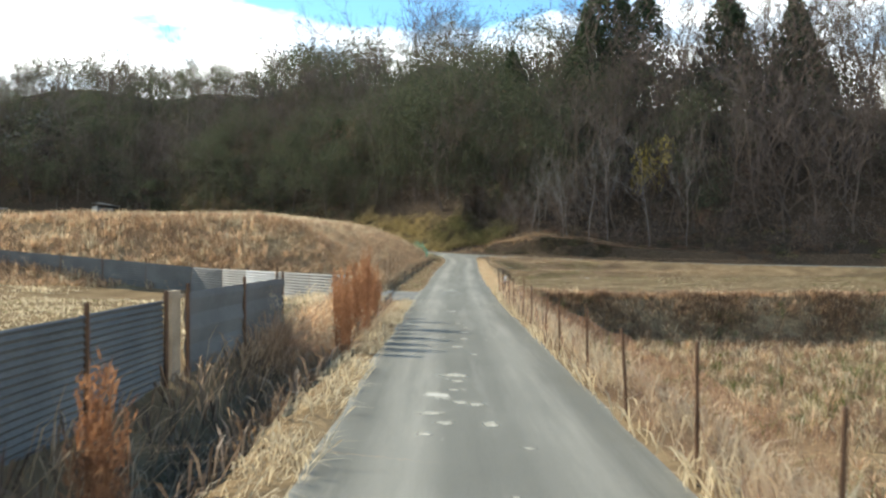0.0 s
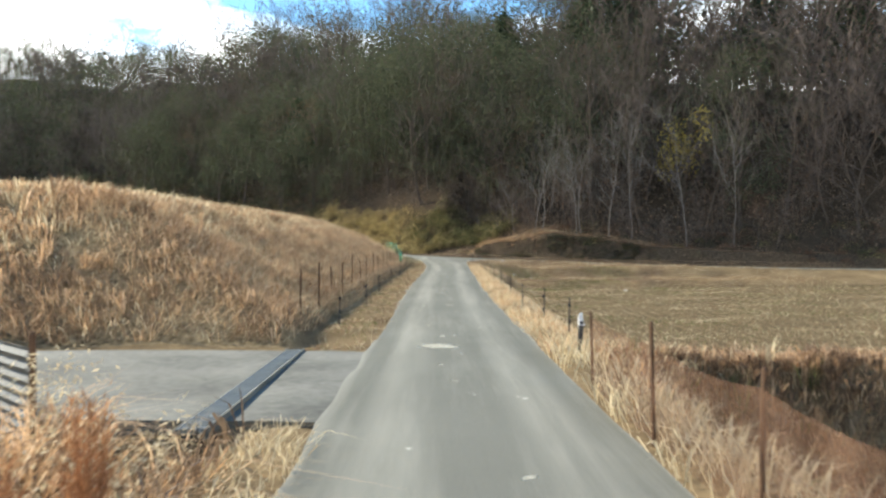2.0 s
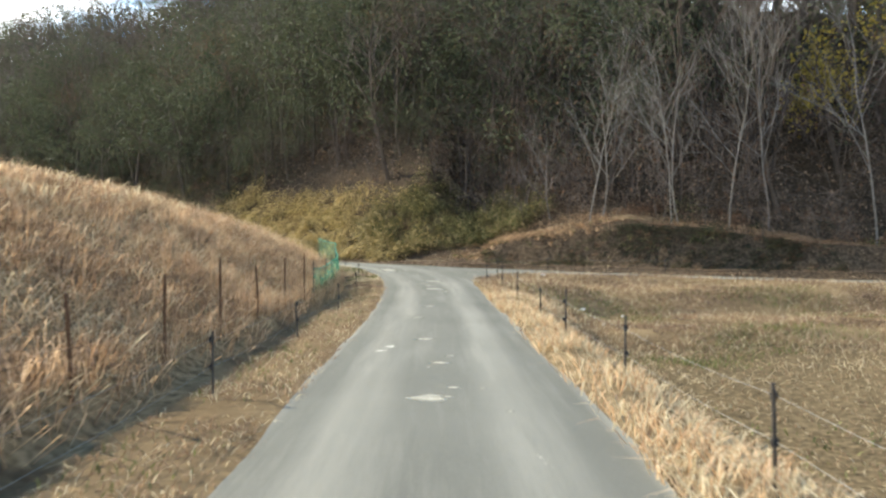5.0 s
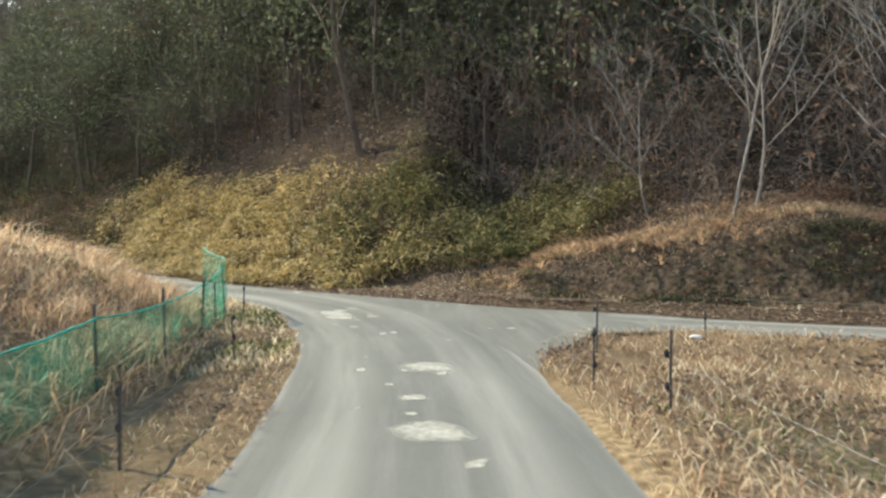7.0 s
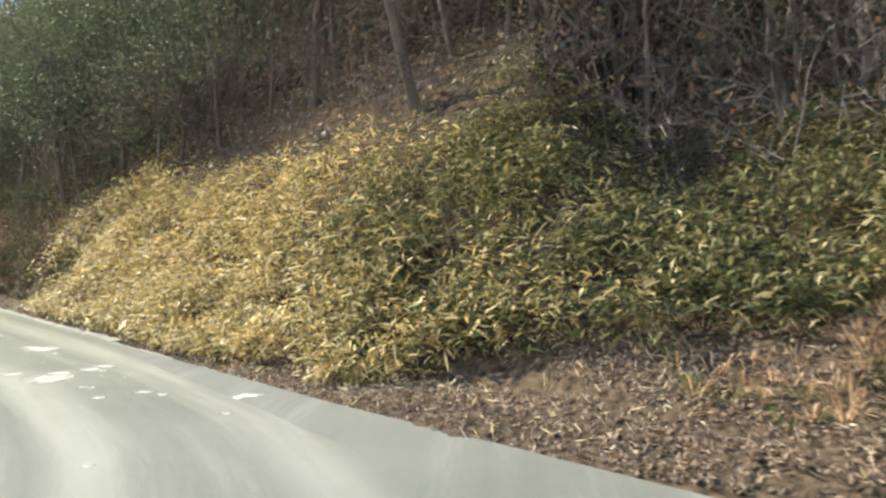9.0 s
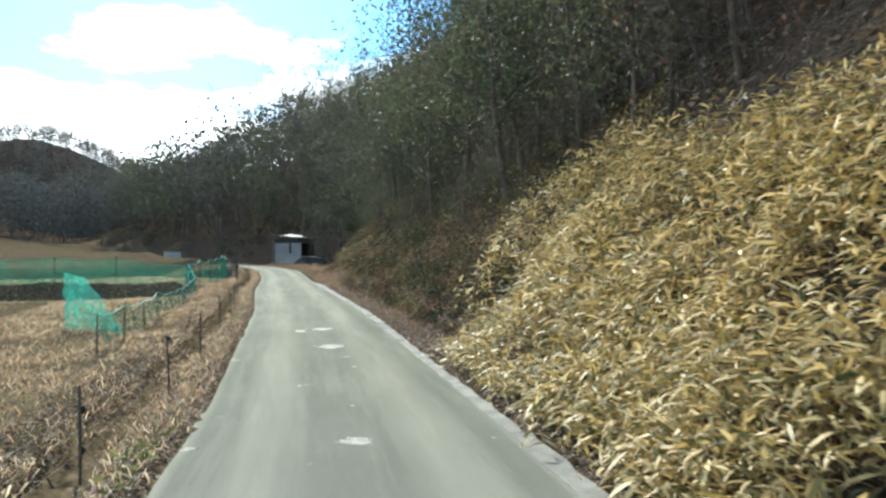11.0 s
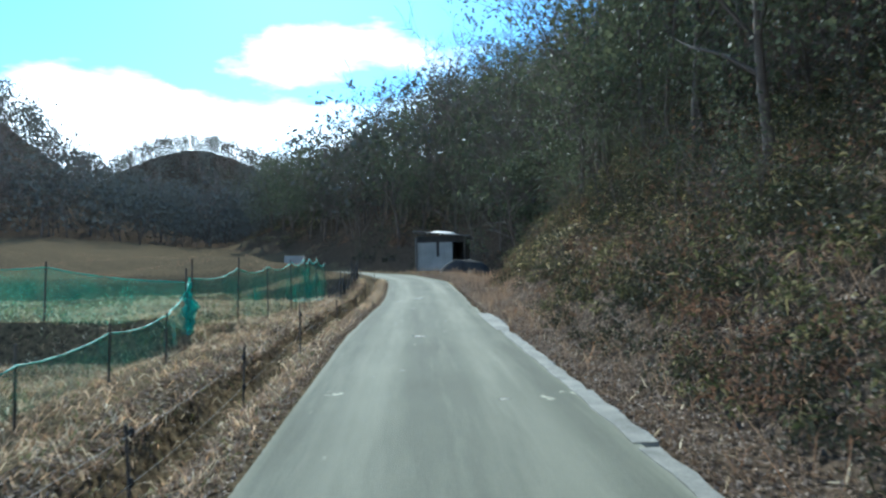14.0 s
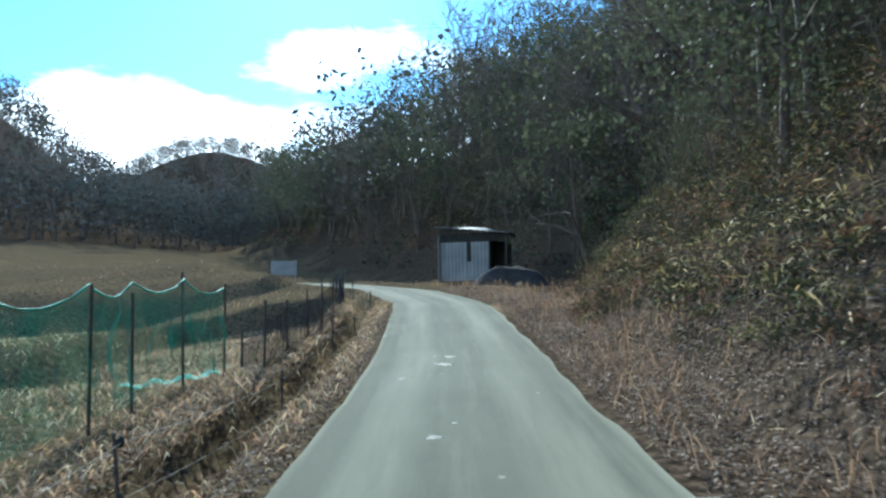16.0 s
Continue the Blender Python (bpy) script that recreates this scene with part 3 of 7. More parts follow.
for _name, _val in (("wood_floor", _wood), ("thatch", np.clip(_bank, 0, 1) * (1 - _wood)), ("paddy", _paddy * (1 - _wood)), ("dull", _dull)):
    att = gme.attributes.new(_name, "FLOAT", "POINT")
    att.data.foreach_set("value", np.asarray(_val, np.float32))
ground = tagged(new("ground", gme), "dry brown winter soil, thatch and leaf humus of fields and hill", "ground", kind="structure")


def ribbon(line, w0, w1, lift, rng, step=0.4, ragged=0.07):
    """A road's surface along a line, w0 metres to its left and w1 to its right, with ragged edges."""
    seg = np.hypot(*np.diff(line[:, :2], axis=0).T)
    s = np.concatenate([[0], np.cumsum(seg)])
    u = np.arange(0, s[-1], step)
    P = np.stack([np.interp(u, s, line[:, i]) for i in range(3)], 1)
    for _ in range(6):
        P[1:-1] = (P[:-2] + 2 * P[1:-1] + P[2:]) / 4
    T = np.gradient(P[:, :2], axis=0)
    T /= np.linalg.norm(T, axis=1)[:, None]
    N = np.stack([T[:, 1], -T[:, 0]], 1)
    hw = w0(u) if callable(w0) else np.full(len(u), w0)
    cols = np.array([-1, -0.92, -0.6, -0.2, 0.2, 0.6, 0.92, 1])
    V = []
    for c in cols:
        off = c * hw + (np.sign(c) * ragged * (0.3 * rng.random(len(u)) - 0.15 + 0.4 * np.sin(u * 0.7 + c * 3) * np.sin(u * 0.37) + 0.3 * np.sin(u * 2.9 + c)) if abs(c) > 0.99 else 0)
        V.append(np.column_stack([P[:, :2] + N * off[:, None], P[:, 2] + lift - 0.03 * abs(c) ** 3 + 0.003 * np.sin(u * 0.35 + c)]))
    V = np.stack(V, 1)
    n, k = V.shape[:2]
    i = (np.arange(n - 1)[:, None] * k + np.arange(k - 1)[None, :]).ravel()
    return V.reshape(-1, 3), np.stack([i, i + 1, i + k + 1, i + k], 1), np.tile(np.abs(cols), n), np.column_stack([(cols[None, :] * hw[:, None]).ravel(), np.repeat(u, k), np.zeros(n * k)])


def road_piece(name, label, V, F, across, lane):
    me = mesh_np(name, V, F, [M_ROAD], smooth=True)
    att = me.attributes.new("across", "FLOAT", "POINT")
    att.data.foreach_set("value", np.asarray(across, np.float32))
    att = me.attributes.new("lane", "FLOAT_VECTOR", "POINT")
    att.data.foreach_set("vector", np.asarray(lane, np.float32).ravel())
    return tagged(new(name, me), label, "road", kind="structure")


rng = np.random.default_rng(3)
V, Q, A, L = ribbon(ROAD[0:], half_width, None, 0.0, rng)
road = road_piece("road", "narrow grey worn asphalt farm road with dusty ragged edges", V, [Q], A, L)
V, Q, A, L = ribbon(np.vstack([[(4.4, 66.35, 0.85)], ARM[2:]]), 1.2, None, -0.02, rng)
road_piece("road_side_arm", "grey asphalt side road branching off at the junction", V, [Q], A, L)
_ad, _as, _az, _ar = along(APRON[:, 0], APRON[:, 1], ROAD)
_az = np.where(APRON[:, 0] > 3.2, along(APRON[:, 0], APRON[:, 1], ARM)[2], _az)
_dz = _az - 0.03 * np.clip(_ad / 1.2, 0, 1) ** 3 + np.where((np.arange(len(APRON)) == 0) | (np.arange(len(APRON)) > 11), -0.03, 0.003)
_mid = np.array([[1.6, 69.0, 0.97]])
_n = len(APRON)
V = np.vstack([np.column_stack([APRON, _dz]), _mid])
T = np.array([[i, (i + 1) % _n, _n] for i in range(_n)])
road_piece("road_junction", "grey asphalt apron where the two farm roads meet", V, [T], np.append(np.full(_n, 0.85), 0.75), V * np.array([1, 1, 0]))

# ---------------------------------------------------------------- trees
def grow(rng, height, spreadness, trunk_r, levels=3, kids=(7, 5, 4), up=0.35, sides=(6, 4, 3), thick=0.005, flat=3, bole=0.35):
    """A leafless tree: arrays of trunk, limbs and twigs, and the twig ends."""
    wood, twig, ends = Pile(), Pile(), []

    def limb(p, d, length, r, level):
        if level >= flat:
            d = d + rng.normal(size=3) * 0.2
            q = p + d / np.linalg.norm(d) * length
            s = np.cross(d, rng.normal(size=3))
            s = s / np.linalg.norm(s) * max(r, thick)
            twig.add(np.array([p - s, p + s, q + s * 0.3, q - s * 0.3]), np.array([[0, 1, 2, 3]]))
            if level == levels:
                ends.append(q)
                return
            for c in range(kids[level]):
                f = 0.15 + 0.8 * (c + rng.random()) / kids[level]
                nd = d / np.linalg.norm(d) * (1 - spreadness) + rng.normal(size=3) * spreadness * 0.8 + np.array([0, 0, up * 0.5])
                limb(p + (q - p) * f, nd / np.linalg.norm(nd), length * 0.5 * (0.7 + 0.6 * rng.random()), r * 0.5, level + 1)
            return
        n = (6, 3, 2, 2)[level] + 1
        pts, rad = [p], [r]
        q = p.copy()
        for i in range(1, n):
            d = d + rng.normal(size=3) * (0.10, 0.2, 0.24, 0.25)[level]
            d[2] += up * (0.06, 0.14, 0.1, 0.05)[level]
            d /= np.linalg.norm(d)
            q = q + d * length / (n - 1)
            pts.append(q)
            rad.append(r * (1 - 0.82 * i / (n - 1)) + 0.002)
        V, Qd, T = tube(pts, rad, sides[min(level, 2)], cap=False)
        (wood if level < 2 else twig).add(V, Qd, T)
        if level == levels:
            ends.append(q)
            return
        for c in range(kids[level]):
            f = (bole + (0.97 - bole) * (c + rng.random()) / kids[level]) if level == 0 else (0.2 + 0.75 * (c + rng.random()) / kids[level])
            j = min(int(f * (n - 1)), n - 2)
            g = f * (n - 1) - j
            base = pts[j] * (1 - g) + pts[j + 1] * g
            a = rng.random() * 2 * np.pi
            out = np.array([math.cos(a), math.sin(a), 0.0])
            ax = pts[j + 1] - pts[j]
            ax = ax / np.linalg.norm(ax)
            nd = ax * (1 - spreadness) + out * spreadness + np.array([0, 0, up * 0.5])
            limb(base, nd / np.linalg.norm(nd), length * (0.55, 0.5, 0.45)[level] * (1.15 - 0.5 * f) * (0.7 + 0.6 * rng.random()), rad[j] * 0.55, level + 1)

    limb(np.array([0, 0, -0.3]), np.array([rng.normal() * 0.08, rng.normal() * 0.08, 1.0]), height, trunk_r, 0)
    return wood, twig, np.array(ends)


def bare_tree(seed, height, spreadness=0.55, trunk_r=0.12, kids=(8, 5, 4), leafy=0, mats=None, bark=None, thick=0.005, sides=(6, 4, 3), flat=3, bole=0.3):
    r = np.random.default_rng(seed)
    wood, twig, ends = grow(r, height, spreadness, trunk_r, kids=kids, thick=thick, sides=sides, flat=flat, bole=bole)
    trunk = wood.mesh("trunk", [bark or M_BARK], True)
    if leafy:
        pick = ends[r.integers(0, len(ends), leafy)] + r.normal(size=(leafy, 3)) * 0.25
        V, Q = leaves(pick, 0.095, 0.05, r, 0.3, 0.2)
        twig.add(V, Q, None, 1)
    crown = twig.mesh("crown", [M_TWIG if bark is None else bark, mats or M_BROWNLEAF])
    return trunk, crown


def evergreen_tree(seed, height, width, n=1700, leaf=0.34, mat=None, trunk_r=0.14, plain=False):
    """A broadleaf evergreen: trunk and limbs, with lumpy clouds of leaves with gaps."""
    r = np.random.default_rng(seed)
    wood, twig, ends = grow(r, height * 0.85, 0.6, trunk_r, levels=0 if plain else 2, kids=(9, 4, 0), sides=(4, 3, 3) if plain else (6, 4, 3))
    trunk = wood.mesh("trunk", [M_BARK], True)
    k = 26
    c = np.stack([r.normal(size=k) * width * 0.42, r.normal(size=k) * width * 0.42, height * (0.25 + 0.75 * r.random(k))], 1)
    taper = np.clip(1.25 - (c[:, 2] / height) ** 2 * 0.8, 0.3, 1.2)
    c[:, :2] *= taper[:, None]
    cr = width * 0.17 + width * 0.15 * r.random(k)
    i = r.integers(0, k, n)
    d = r.normal(size=(n, 3))
    d /= np.linalg.norm(d, axis=1)[:, None]
    P = c[i] + d * (cr[i] * (0.5 + 0.5 * r.random(n) ** 0.6))[:, None]
    V, Q = leaves(P, leaf, leaf * 0.6, r, 0.2)
    pile = Pile()
    pile.add(V, Q)
    return trunk, pile.mesh("crown", [mat or M_EVER])


def conifer_tree(seed, height, width, n=1500):
    r = np.random.default_rng(seed)
    V, Q, T = tube([(0, 0, -0.3), (0.05, 0, height * 0.5), (0, 0.05, height)], [0.17, 0.11, 0.02], 6)
    trunk = mesh_np("trunk", V, [Q, T], [M_BARK], smooth=True)
    f = r.random(n) ** 0.8
    z = height * (0.18 + 0.82 * f)
    a = r.random(n) * 2 * np.pi
    rad = width * 0.5 * (1 - f) ** 0.75 * (0.45 + 0.55 * r.random(n)) * (1 + 0.25 * np.sin(a * 3 + z * 2.1))
    P = np.stack([np.cos(a) * rad, np.sin(a) * rad, z - rad * 0.25], 1)
    V, Q = leaves(P, 0.42, 0.16, r, 0.5)
    pile = Pile()
    pile.add(V, Q)
    return trunk, pile.mesh("crown", [M_CONIFER])


def mesh_arrays(me):
    V = np.empty(len(me.vertices) * 3, np.float32)
    me.vertices.foreach_get("co", V)
    tot = np.empty(len(me.polygons), np.int32)
    me.polygons.foreach_get("loop_total", tot)
    idx = np.empty(len(me.loops), np.int32)
    me.loops.foreach_get("vertex_index", idx)
    mi = np.empty(len(me.polygons), np.int32)
    me.polygons.foreach_get("material_index", mi)
    start = np.concatenate([[0], np.cumsum(tot)[:-1]])
    q, t = tot == 4, tot == 3
    Q = idx[start[q][:, None] + np.arange(4)] if q.any() else np.zeros((0, 4), int)
    T = idx[start[t][:, None] + np.arange(3)] if t.any() else np.zeros((0, 3), int)
    return V.reshape(-1, 3), Q, T, mi[q], mi[t]


KINDS = {
    "grey": [bare_tree(11 + i, 8.0 + i * 0.9, 0.5, 0.11, kids=(9, 5, 7)) for i in range(4)],
    "thin": [bare_tree(31 + i, 8.0 + i, 0.38, 0.07, kids=(11, 5, 6)) for i in range(3)],
    "brown": [bare_tree(51 + i, 6.0 + i, 0.55, 0.08, kids=(9, 5, 6), leafy=1000) for i in range(3)],
    "ever": [evergreen_tree(71 + i, 7.0 + i, 4.8 + 0.5 * i, 2700, 0.15) for i in range(4)],
    "grey_far": [bare_tree(211 + i, 9.0 + i, 0.52, 0.11, kids=(11, 4, 5), thick=0.022, sides=(4, 3, 3), flat=2, bole=0.1) for i in range(3)],
    "thin_far": [bare_tree(231 + i, 9.0 + i, 0.42, 0.08, kids=(11, 4, 4), thick=0.022, sides=(4, 3, 3), flat=2, bole=0.1) for i in range(3)],
    "brown_far": [bare_tree(251 + i, 7.5 + i, 0.55, 0.09, kids=(9, 4, 6), leafy=150, thick=0.016, sides=(4, 3, 3), flat=2, bole=0.08) for i in range(2)],
    "ever_far": [evergreen_tree(271 + i, 8.0 + i, 5.2 + 0.5 * i, 800, 0.22) for i in range(3)],
    "crest_far": [evergreen_tree(291 + i, 7.0 + i, 6.0, 1100, 0.33, plain=True) for i in range(3)],
    "conifer": [conifer_tree(91 + i, 8.0 + i, 6.4, 2300) for i in range(2)],
    "shrub": [bare_tree(111 + i, 2.2 + 0.4 * i, 0.66, 0.02, kids=(8, 4, 4), leafy=60, thick=0.007, sides=(3, 3, 3), flat=2, bole=0.05) for i in range(3)],
    "tiny": [evergreen_tree(311 + i, 9.0, 7.5, 320, 0.58, mat=M_FARWOOD, plain=True) for i in range(3)],
    "tiny_bare": [bare_tree(331, 9.0, 0.5, 0.12, kids=(6, 4, 4), thick=0.06, sides=(3, 3, 3), flat=1, bole=0.15)],
}
WORDS = {
    "grey": ("bare_tree", "bare grey-brown winter tree with fine twigs on the hillside", "tree"),
    "thin": ("bare_tree", "slender bare tree with upright branches on the wooded slope", "tree"),
    "brown": ("withered_tree", "tree still holding withered brown leaves on the slope", "tree"),
    "ever": ("evergreen_tree", "dark green broadleaf evergreen tree with glossy leaves", "tree"),
    "conifer": ("conifer_tree", "tall dark pointed conifer on the hill", "tree"),
    "shrub": ("shrub", "brown tangled undergrowth shrub at the foot of the hill", "shrub"),
}
tree_rng = np.random.default_rng(17)
near_count, far_piles = {k: 0 for k in KINDS}, {}


def plant(kind, x, y, scale, near, variant=None, sink=0.0):
    i = int(tree_rng.integers(0, len(KINDS[kind]))) if variant is None else variant
    z = float(land(np.array([x]), np.array([y]))[0]) - sink
    yaw = tree_rng.random() * 2 * np.pi
    if near:
        name, label, cat = WORDS[kind]
        ob = thing(name, label, cat, "trees on the wooded hill" if kind != "shrub" else "hillside shrubs")
        ob.location, ob.rotation_euler, ob.scale = (x, y, z), (0, 0, yaw), (scale, scale, scale)
        part("trunk", KINDS[kind][i][0], ob)
        part("crown", KINDS[kind][i][1], ob)
        return ob
    for j in (0, 1):
        far_piles.setdefault((kind, i, j), []).append((x, y, z, yaw, scale))


def pick(x, y):
    """Which kind of tree grows where: evergreens in stands, bare trees to the right."""
    g = float(wave(np.array([x]), np.array([y]), 11.0, 7.0)[0]) + (0.55 if x < -14 else (0.25 if x < -3 else (0.3 if x < 14 else -0.5)))
    u = tree_rng.random()
    if g > 0.3:
        return "ever" if u < (0.7 if x < -3 else 0.46) else ("grey" if u < 0.85 else "brown")
    if g > -0.3:
        return "grey" if u < 0.55 else ("ever" if u < 0.68 else ("brown" if u < 0.85 else "thin"))
    return "thin" if u < 0.42 else ("grey" if u < 0.85 else ("brown" if u < 0.97 else "ever"))


def cells(step, x0, x1, y0, y1):
    gx_, gy_ = np.meshgrid(np.arange(x0, x1, step), np.arange(y0, y1, step))
    P_ = np.stack([gx_.ravel(), gy_.ravel()], 1)
    return P_ + tree_rng.uniform(-0.42, 0.42, P_.shape) * step


# the wood's edge, tree by tree
P = cells(2.4, -62, 40, 45, 140)
fd, fs, _z, _r = along(P[:, 0], P[:, 1], FOOT)
low = np.where(P[:, 0] > 4, 5.0, np.where(P[:, 0] < -46, 1.2, np.where(P[:, 0] < -12, 3.0, 4.6)))
for (x, y), d_ in zip(P[(fs > 0) & (fd > low) & (fd < 14)], fd[(fs > 0) & (fd > low) & (fd < 14)]):
    kind = pick(x, y)
    close = -34 < x < 28 and near_count[kind] < 60
    near_count[kind] += close
    plant(kind if close else kind + "_far", x, y, tree_rng.uniform(0.7, 1.15), close)
# the wood behind, up to the ridge
P = cells(2.8, -225, 46, 35, 300)
fd, fs, _z, _r = along(P[:, 0], P[:, 1], FOOT)
for (x, y), d_ in zip(P, np.where(fs > 0, fd, -1)):
    if 14 < d_ < 30 or (d_ > 1.5 and (x < -62 or x > 40) and d_ < (36 if x > -120 else 70)) or (30 <= d_ < 58 and -100 <= x < 8 and tree_rng.random() < 0.42):
        u_ = tree_rng.random()
        if x < -62:
            if x > -108 and u_ < (0.42 if d_ < 28 else 0.6) and (d_ < 28 or x > -100):
                plant(pick(x, y) + "_far", x, y, tree_rng.uniform(0.9, 1.35), False)
            elif u_ < (0.45 if x > -120 else 0.22):
                plant("tiny" if tree_rng.random() < 0.65 else "tiny_bare", x, y, tree_rng.uniform(0.85, 1.35), False)
            continue
        if x < -4 and (u_ < 0.2 or d_ > 27 and u_ < 0.5):
            continue
        plant(pick(x, y) + "_far", x, y, tree_rng.uniform(0.95, 1.45), False)
# conifers standing out on the ridge
for x, y, k in ((16, 86, 1.4), (17.5, 88, 1.7), (20, 88, 1.5), (22.5, 87.5, 1.6), (30, 83, 1.65), (31.5, 84, 1.4), (36, 80, 1.6), (37.5, 82, 1.45), (-13, 98, 1.0), (8, 90, 1.2)):
    plant("conifer", x, y, k, True)
# crowns that cover the flank and the crest behind
P = cells(4.4, -114, -10, 90, 205)
fd, fs, _z, _r = along(P[:, 0], P[:, 1], FOOT)
for (x, y), d_ in zip(P, np.where(fs > 0, fd, -1)):
    if 27 < d_ < 60 and tree_rng.random() < 0.92:
        u_ = tree_rng.random()
        plant("crest_far" if u_ < 0.62 else ("grey_far" if u_ < 0.84 else "brown_far"), x, y, tree_rng.uniform(0.55, 0.95), False)
# dark evergreens lower on the hillside, above the bend
P = cells(2.5, -3, 15, 70, 105)
fd, fs, _z, _r = along(P[:, 0], P[:, 1], FOOT)
for (x, y), d_ in zip(P, np.where(fs > 0, fd, -1)):
    if 7.5 < d_ < 17 and tree_rng.random() < 0.55:
        plant("ever_far", x, y, tree_rng.uniform(0.65, 1.0), False)
# dense crowns that close the ridge above the side road
P = cells(2.7, 5, 42, 60, 112)
fd, fs, _z, _r = along(P[:, 0], P[:, 1], FOOT)
for (x, y), d_ in zip(P, np.where(fs > 0, fd, -1)):
    if (20.5 if x > 14 else 14.0) < d_ < 28 and tree_rng.random() < 0.75:
        plant("crest_far" if tree_rng.random() < 0.7 else "brown_far", x, y, tree_rng.uniform(0.5, 0.8), False)
# undergrowth
P = cells(1.6, -62, 40, 45, 140)
fd, fs, _z, _r = along(P[:, 0], P[:, 1], FOOT)
for (x, y), d_ in zip(P, np.where(fs > 0, fd, -1)):
    lo_ = (0.8 if x > 10 else 1.9) if x > 5.5 else (3.0 if x > 4 else 4.3)
    if lo_ < d_ < 13 and tree_rng.random() < (0.95 if -14 < x < 16 else 0.55):
        plant("shrub", x, y, tree_rng.uniform(0.45 if x > 10 else 0.7, 1.1) + min(0.8, 0.16 * (d_ - lo_)), False)
P = cells(2.6, -40, 44, 66, 130)
fd, fs, _z, _r = along(P[:, 0], P[:, 1], FOOT)
for (x, y), d_ in zip(P, np.where(fs > 0, fd, -1)):
    if 13 < d_ < 29 and tree_rng.random() < 0.9:
        plant("shrub", x, y, tree_rng.uniform(1.5, 2.8), False)
P = cells(1.9, 4, 44, 66, 110)
fd, fs, _z, _r = along(P[:, 0], P[:, 1], FOOT)
for (x, y), d_ in zip(P, np.where(fs > 0, fd, -1)):
    if 19 < d_ < 26:
        plant("shrub", x, y, tree_rng.uniform(1.8, 3.0), False)
# undergrowth thick behind the bamboo grass
P = cells(1.35, -16, 9, 68, 98)
fd, fs, _z, _r = along(P[:, 0], P[:, 1], FOOT)
for (x, y), d_ in zip(P, np.where(fs > 0, fd, -1)):
    if 3.1 < d_ < 7.6:
        plant("shrub", x, y, tree_rng.uniform(0.6, 1.2), False)
# the thicket that closes the ridge
P = cells(2.0, 8, 38, 66, 110)
fd, fs, _z, _r = along(P[:, 0], P[:, 1], FOOT)
for (x, y), d_ in zip(P, np.where(fs > 0, fd, -1)):
    if 23.2 < d_ < 26.5:
        plant("ever_far" if tree_rng.random() < 0.6 else "brown_far", x, y, tree_rng.uniform(0.6, 0.9), False)
# dark evergreens massed in the middle of the hillside
P = cells(3.0, 6, 40, 66, 110)
fd, fs, _z, _r = along(P[:, 0], P[:, 1], FOOT)
for (x, y), d_ in zip(P, np.where(fs > 0, fd, -1)):
    if 15.5 < d_ < 22.5 and tree_rng.random() < (0.95 if x < 24 else 0.5):
        plant("ever_far", x, y, tree_rng.uniform(0.85, 1.15), False)
# bushes on the slope along the second road
P = cells(1.5, -44, -9, 78, 122)
fd, fs, _z, _r = along(P[:, 0], P[:, 1], FOOT)
for (x, y), d_ in zip(P, np.where(fs > 0, fd, -1)):
    if 0.9 < d_ < 6.0:
        u_ = tree_rng.random()
        if d_ < 1.9:
            if u_ < 0.5:
                plant("shrub", x, y, tree_rng.uniform(0.2, 0.4), False)
        elif u_ < 0.34:
            plant("ever_far", x, y, tree_rng.uniform(0.16, 0.26) + 0.03 * (d_ - 1.9), False)
        elif u_ < 0.8:
            plant("shrub", x, y, tree_rng.uniform(0.4, 0.75) + 0.08 * (d_ - 1.9), False)
# evergreens crowding above the bamboo grass, in whose shade the right of it lies
for x, y, k in ((-9.5, 90.5, 1.0), (-7.0, 89.0, 0.9), (-5.2, 88.6, 1.1), (-3.4, 86.6, 1.0), (-1.6, 85.4, 1.1), (0.6, 83.8, 1.0), (2.4, 81.6, 1.05), (4.2, 80.2, 1.0), (6.0, 78.4, 1.1), (-3.8, 90.2, 1.2), (-0.4, 88.0, 1.2), (3.0, 85.4, 1.2), (6.4, 82.4, 1.2), (8.6, 77.0, 1.0), (11.2, 76.2, 1.1), (-7.5, 86.0, 0.45), (-4.6, 84.6, 0.5), (-2.4, 83.0, 0.55), (1.6, 79.0, 0.5), (3.6, 77.0, 0.55), (5.4, 75.4, 0.45), (7.6, 73.6, 0.5), (10.4, 72.2, 0.5)):
    plant("ever", x, y, k, True)
for x, y, k in ((-47.5, 121.5, 0.7), (-50.5, 125, 0.9), (-55.5, 127, 0.8), (-60, 128.5, 0.9), (-65.5, 130, 0.85), (-71, 132, 0.9), (-77, 135, 0.95), (2.5, 88.5, 1.0), (5.0, 86.5, 0.95), (7.6, 85.0, 1.05), (10.2, 82.6, 1.0), (12.6, 80.5, 1.05), (4.4, 83.5, 0.85), (9.0, 79.2, 0.9), (14.5, 77.6, 0.9), (15.5, 82.5, 1.1)):
    plant("ever", x, y, k, True)
# tall trees where the wood runs down to the valley
for x, y, k in ((-92, 140, 1.3), (-98, 142, 1.5), (-104, 144, 1.35), (-112, 147, 1.45), (-118, 149, 1.6), (-126, 152, 1.4), (-84, 137, 1.2), (-76, 134, 1.25), (-70.5, 132, 1.2), (-134, 157, 1.5), (-143, 162, 1.5)):
    plant("ever" if k > 1.3 else "grey_far", x, y, k, False)
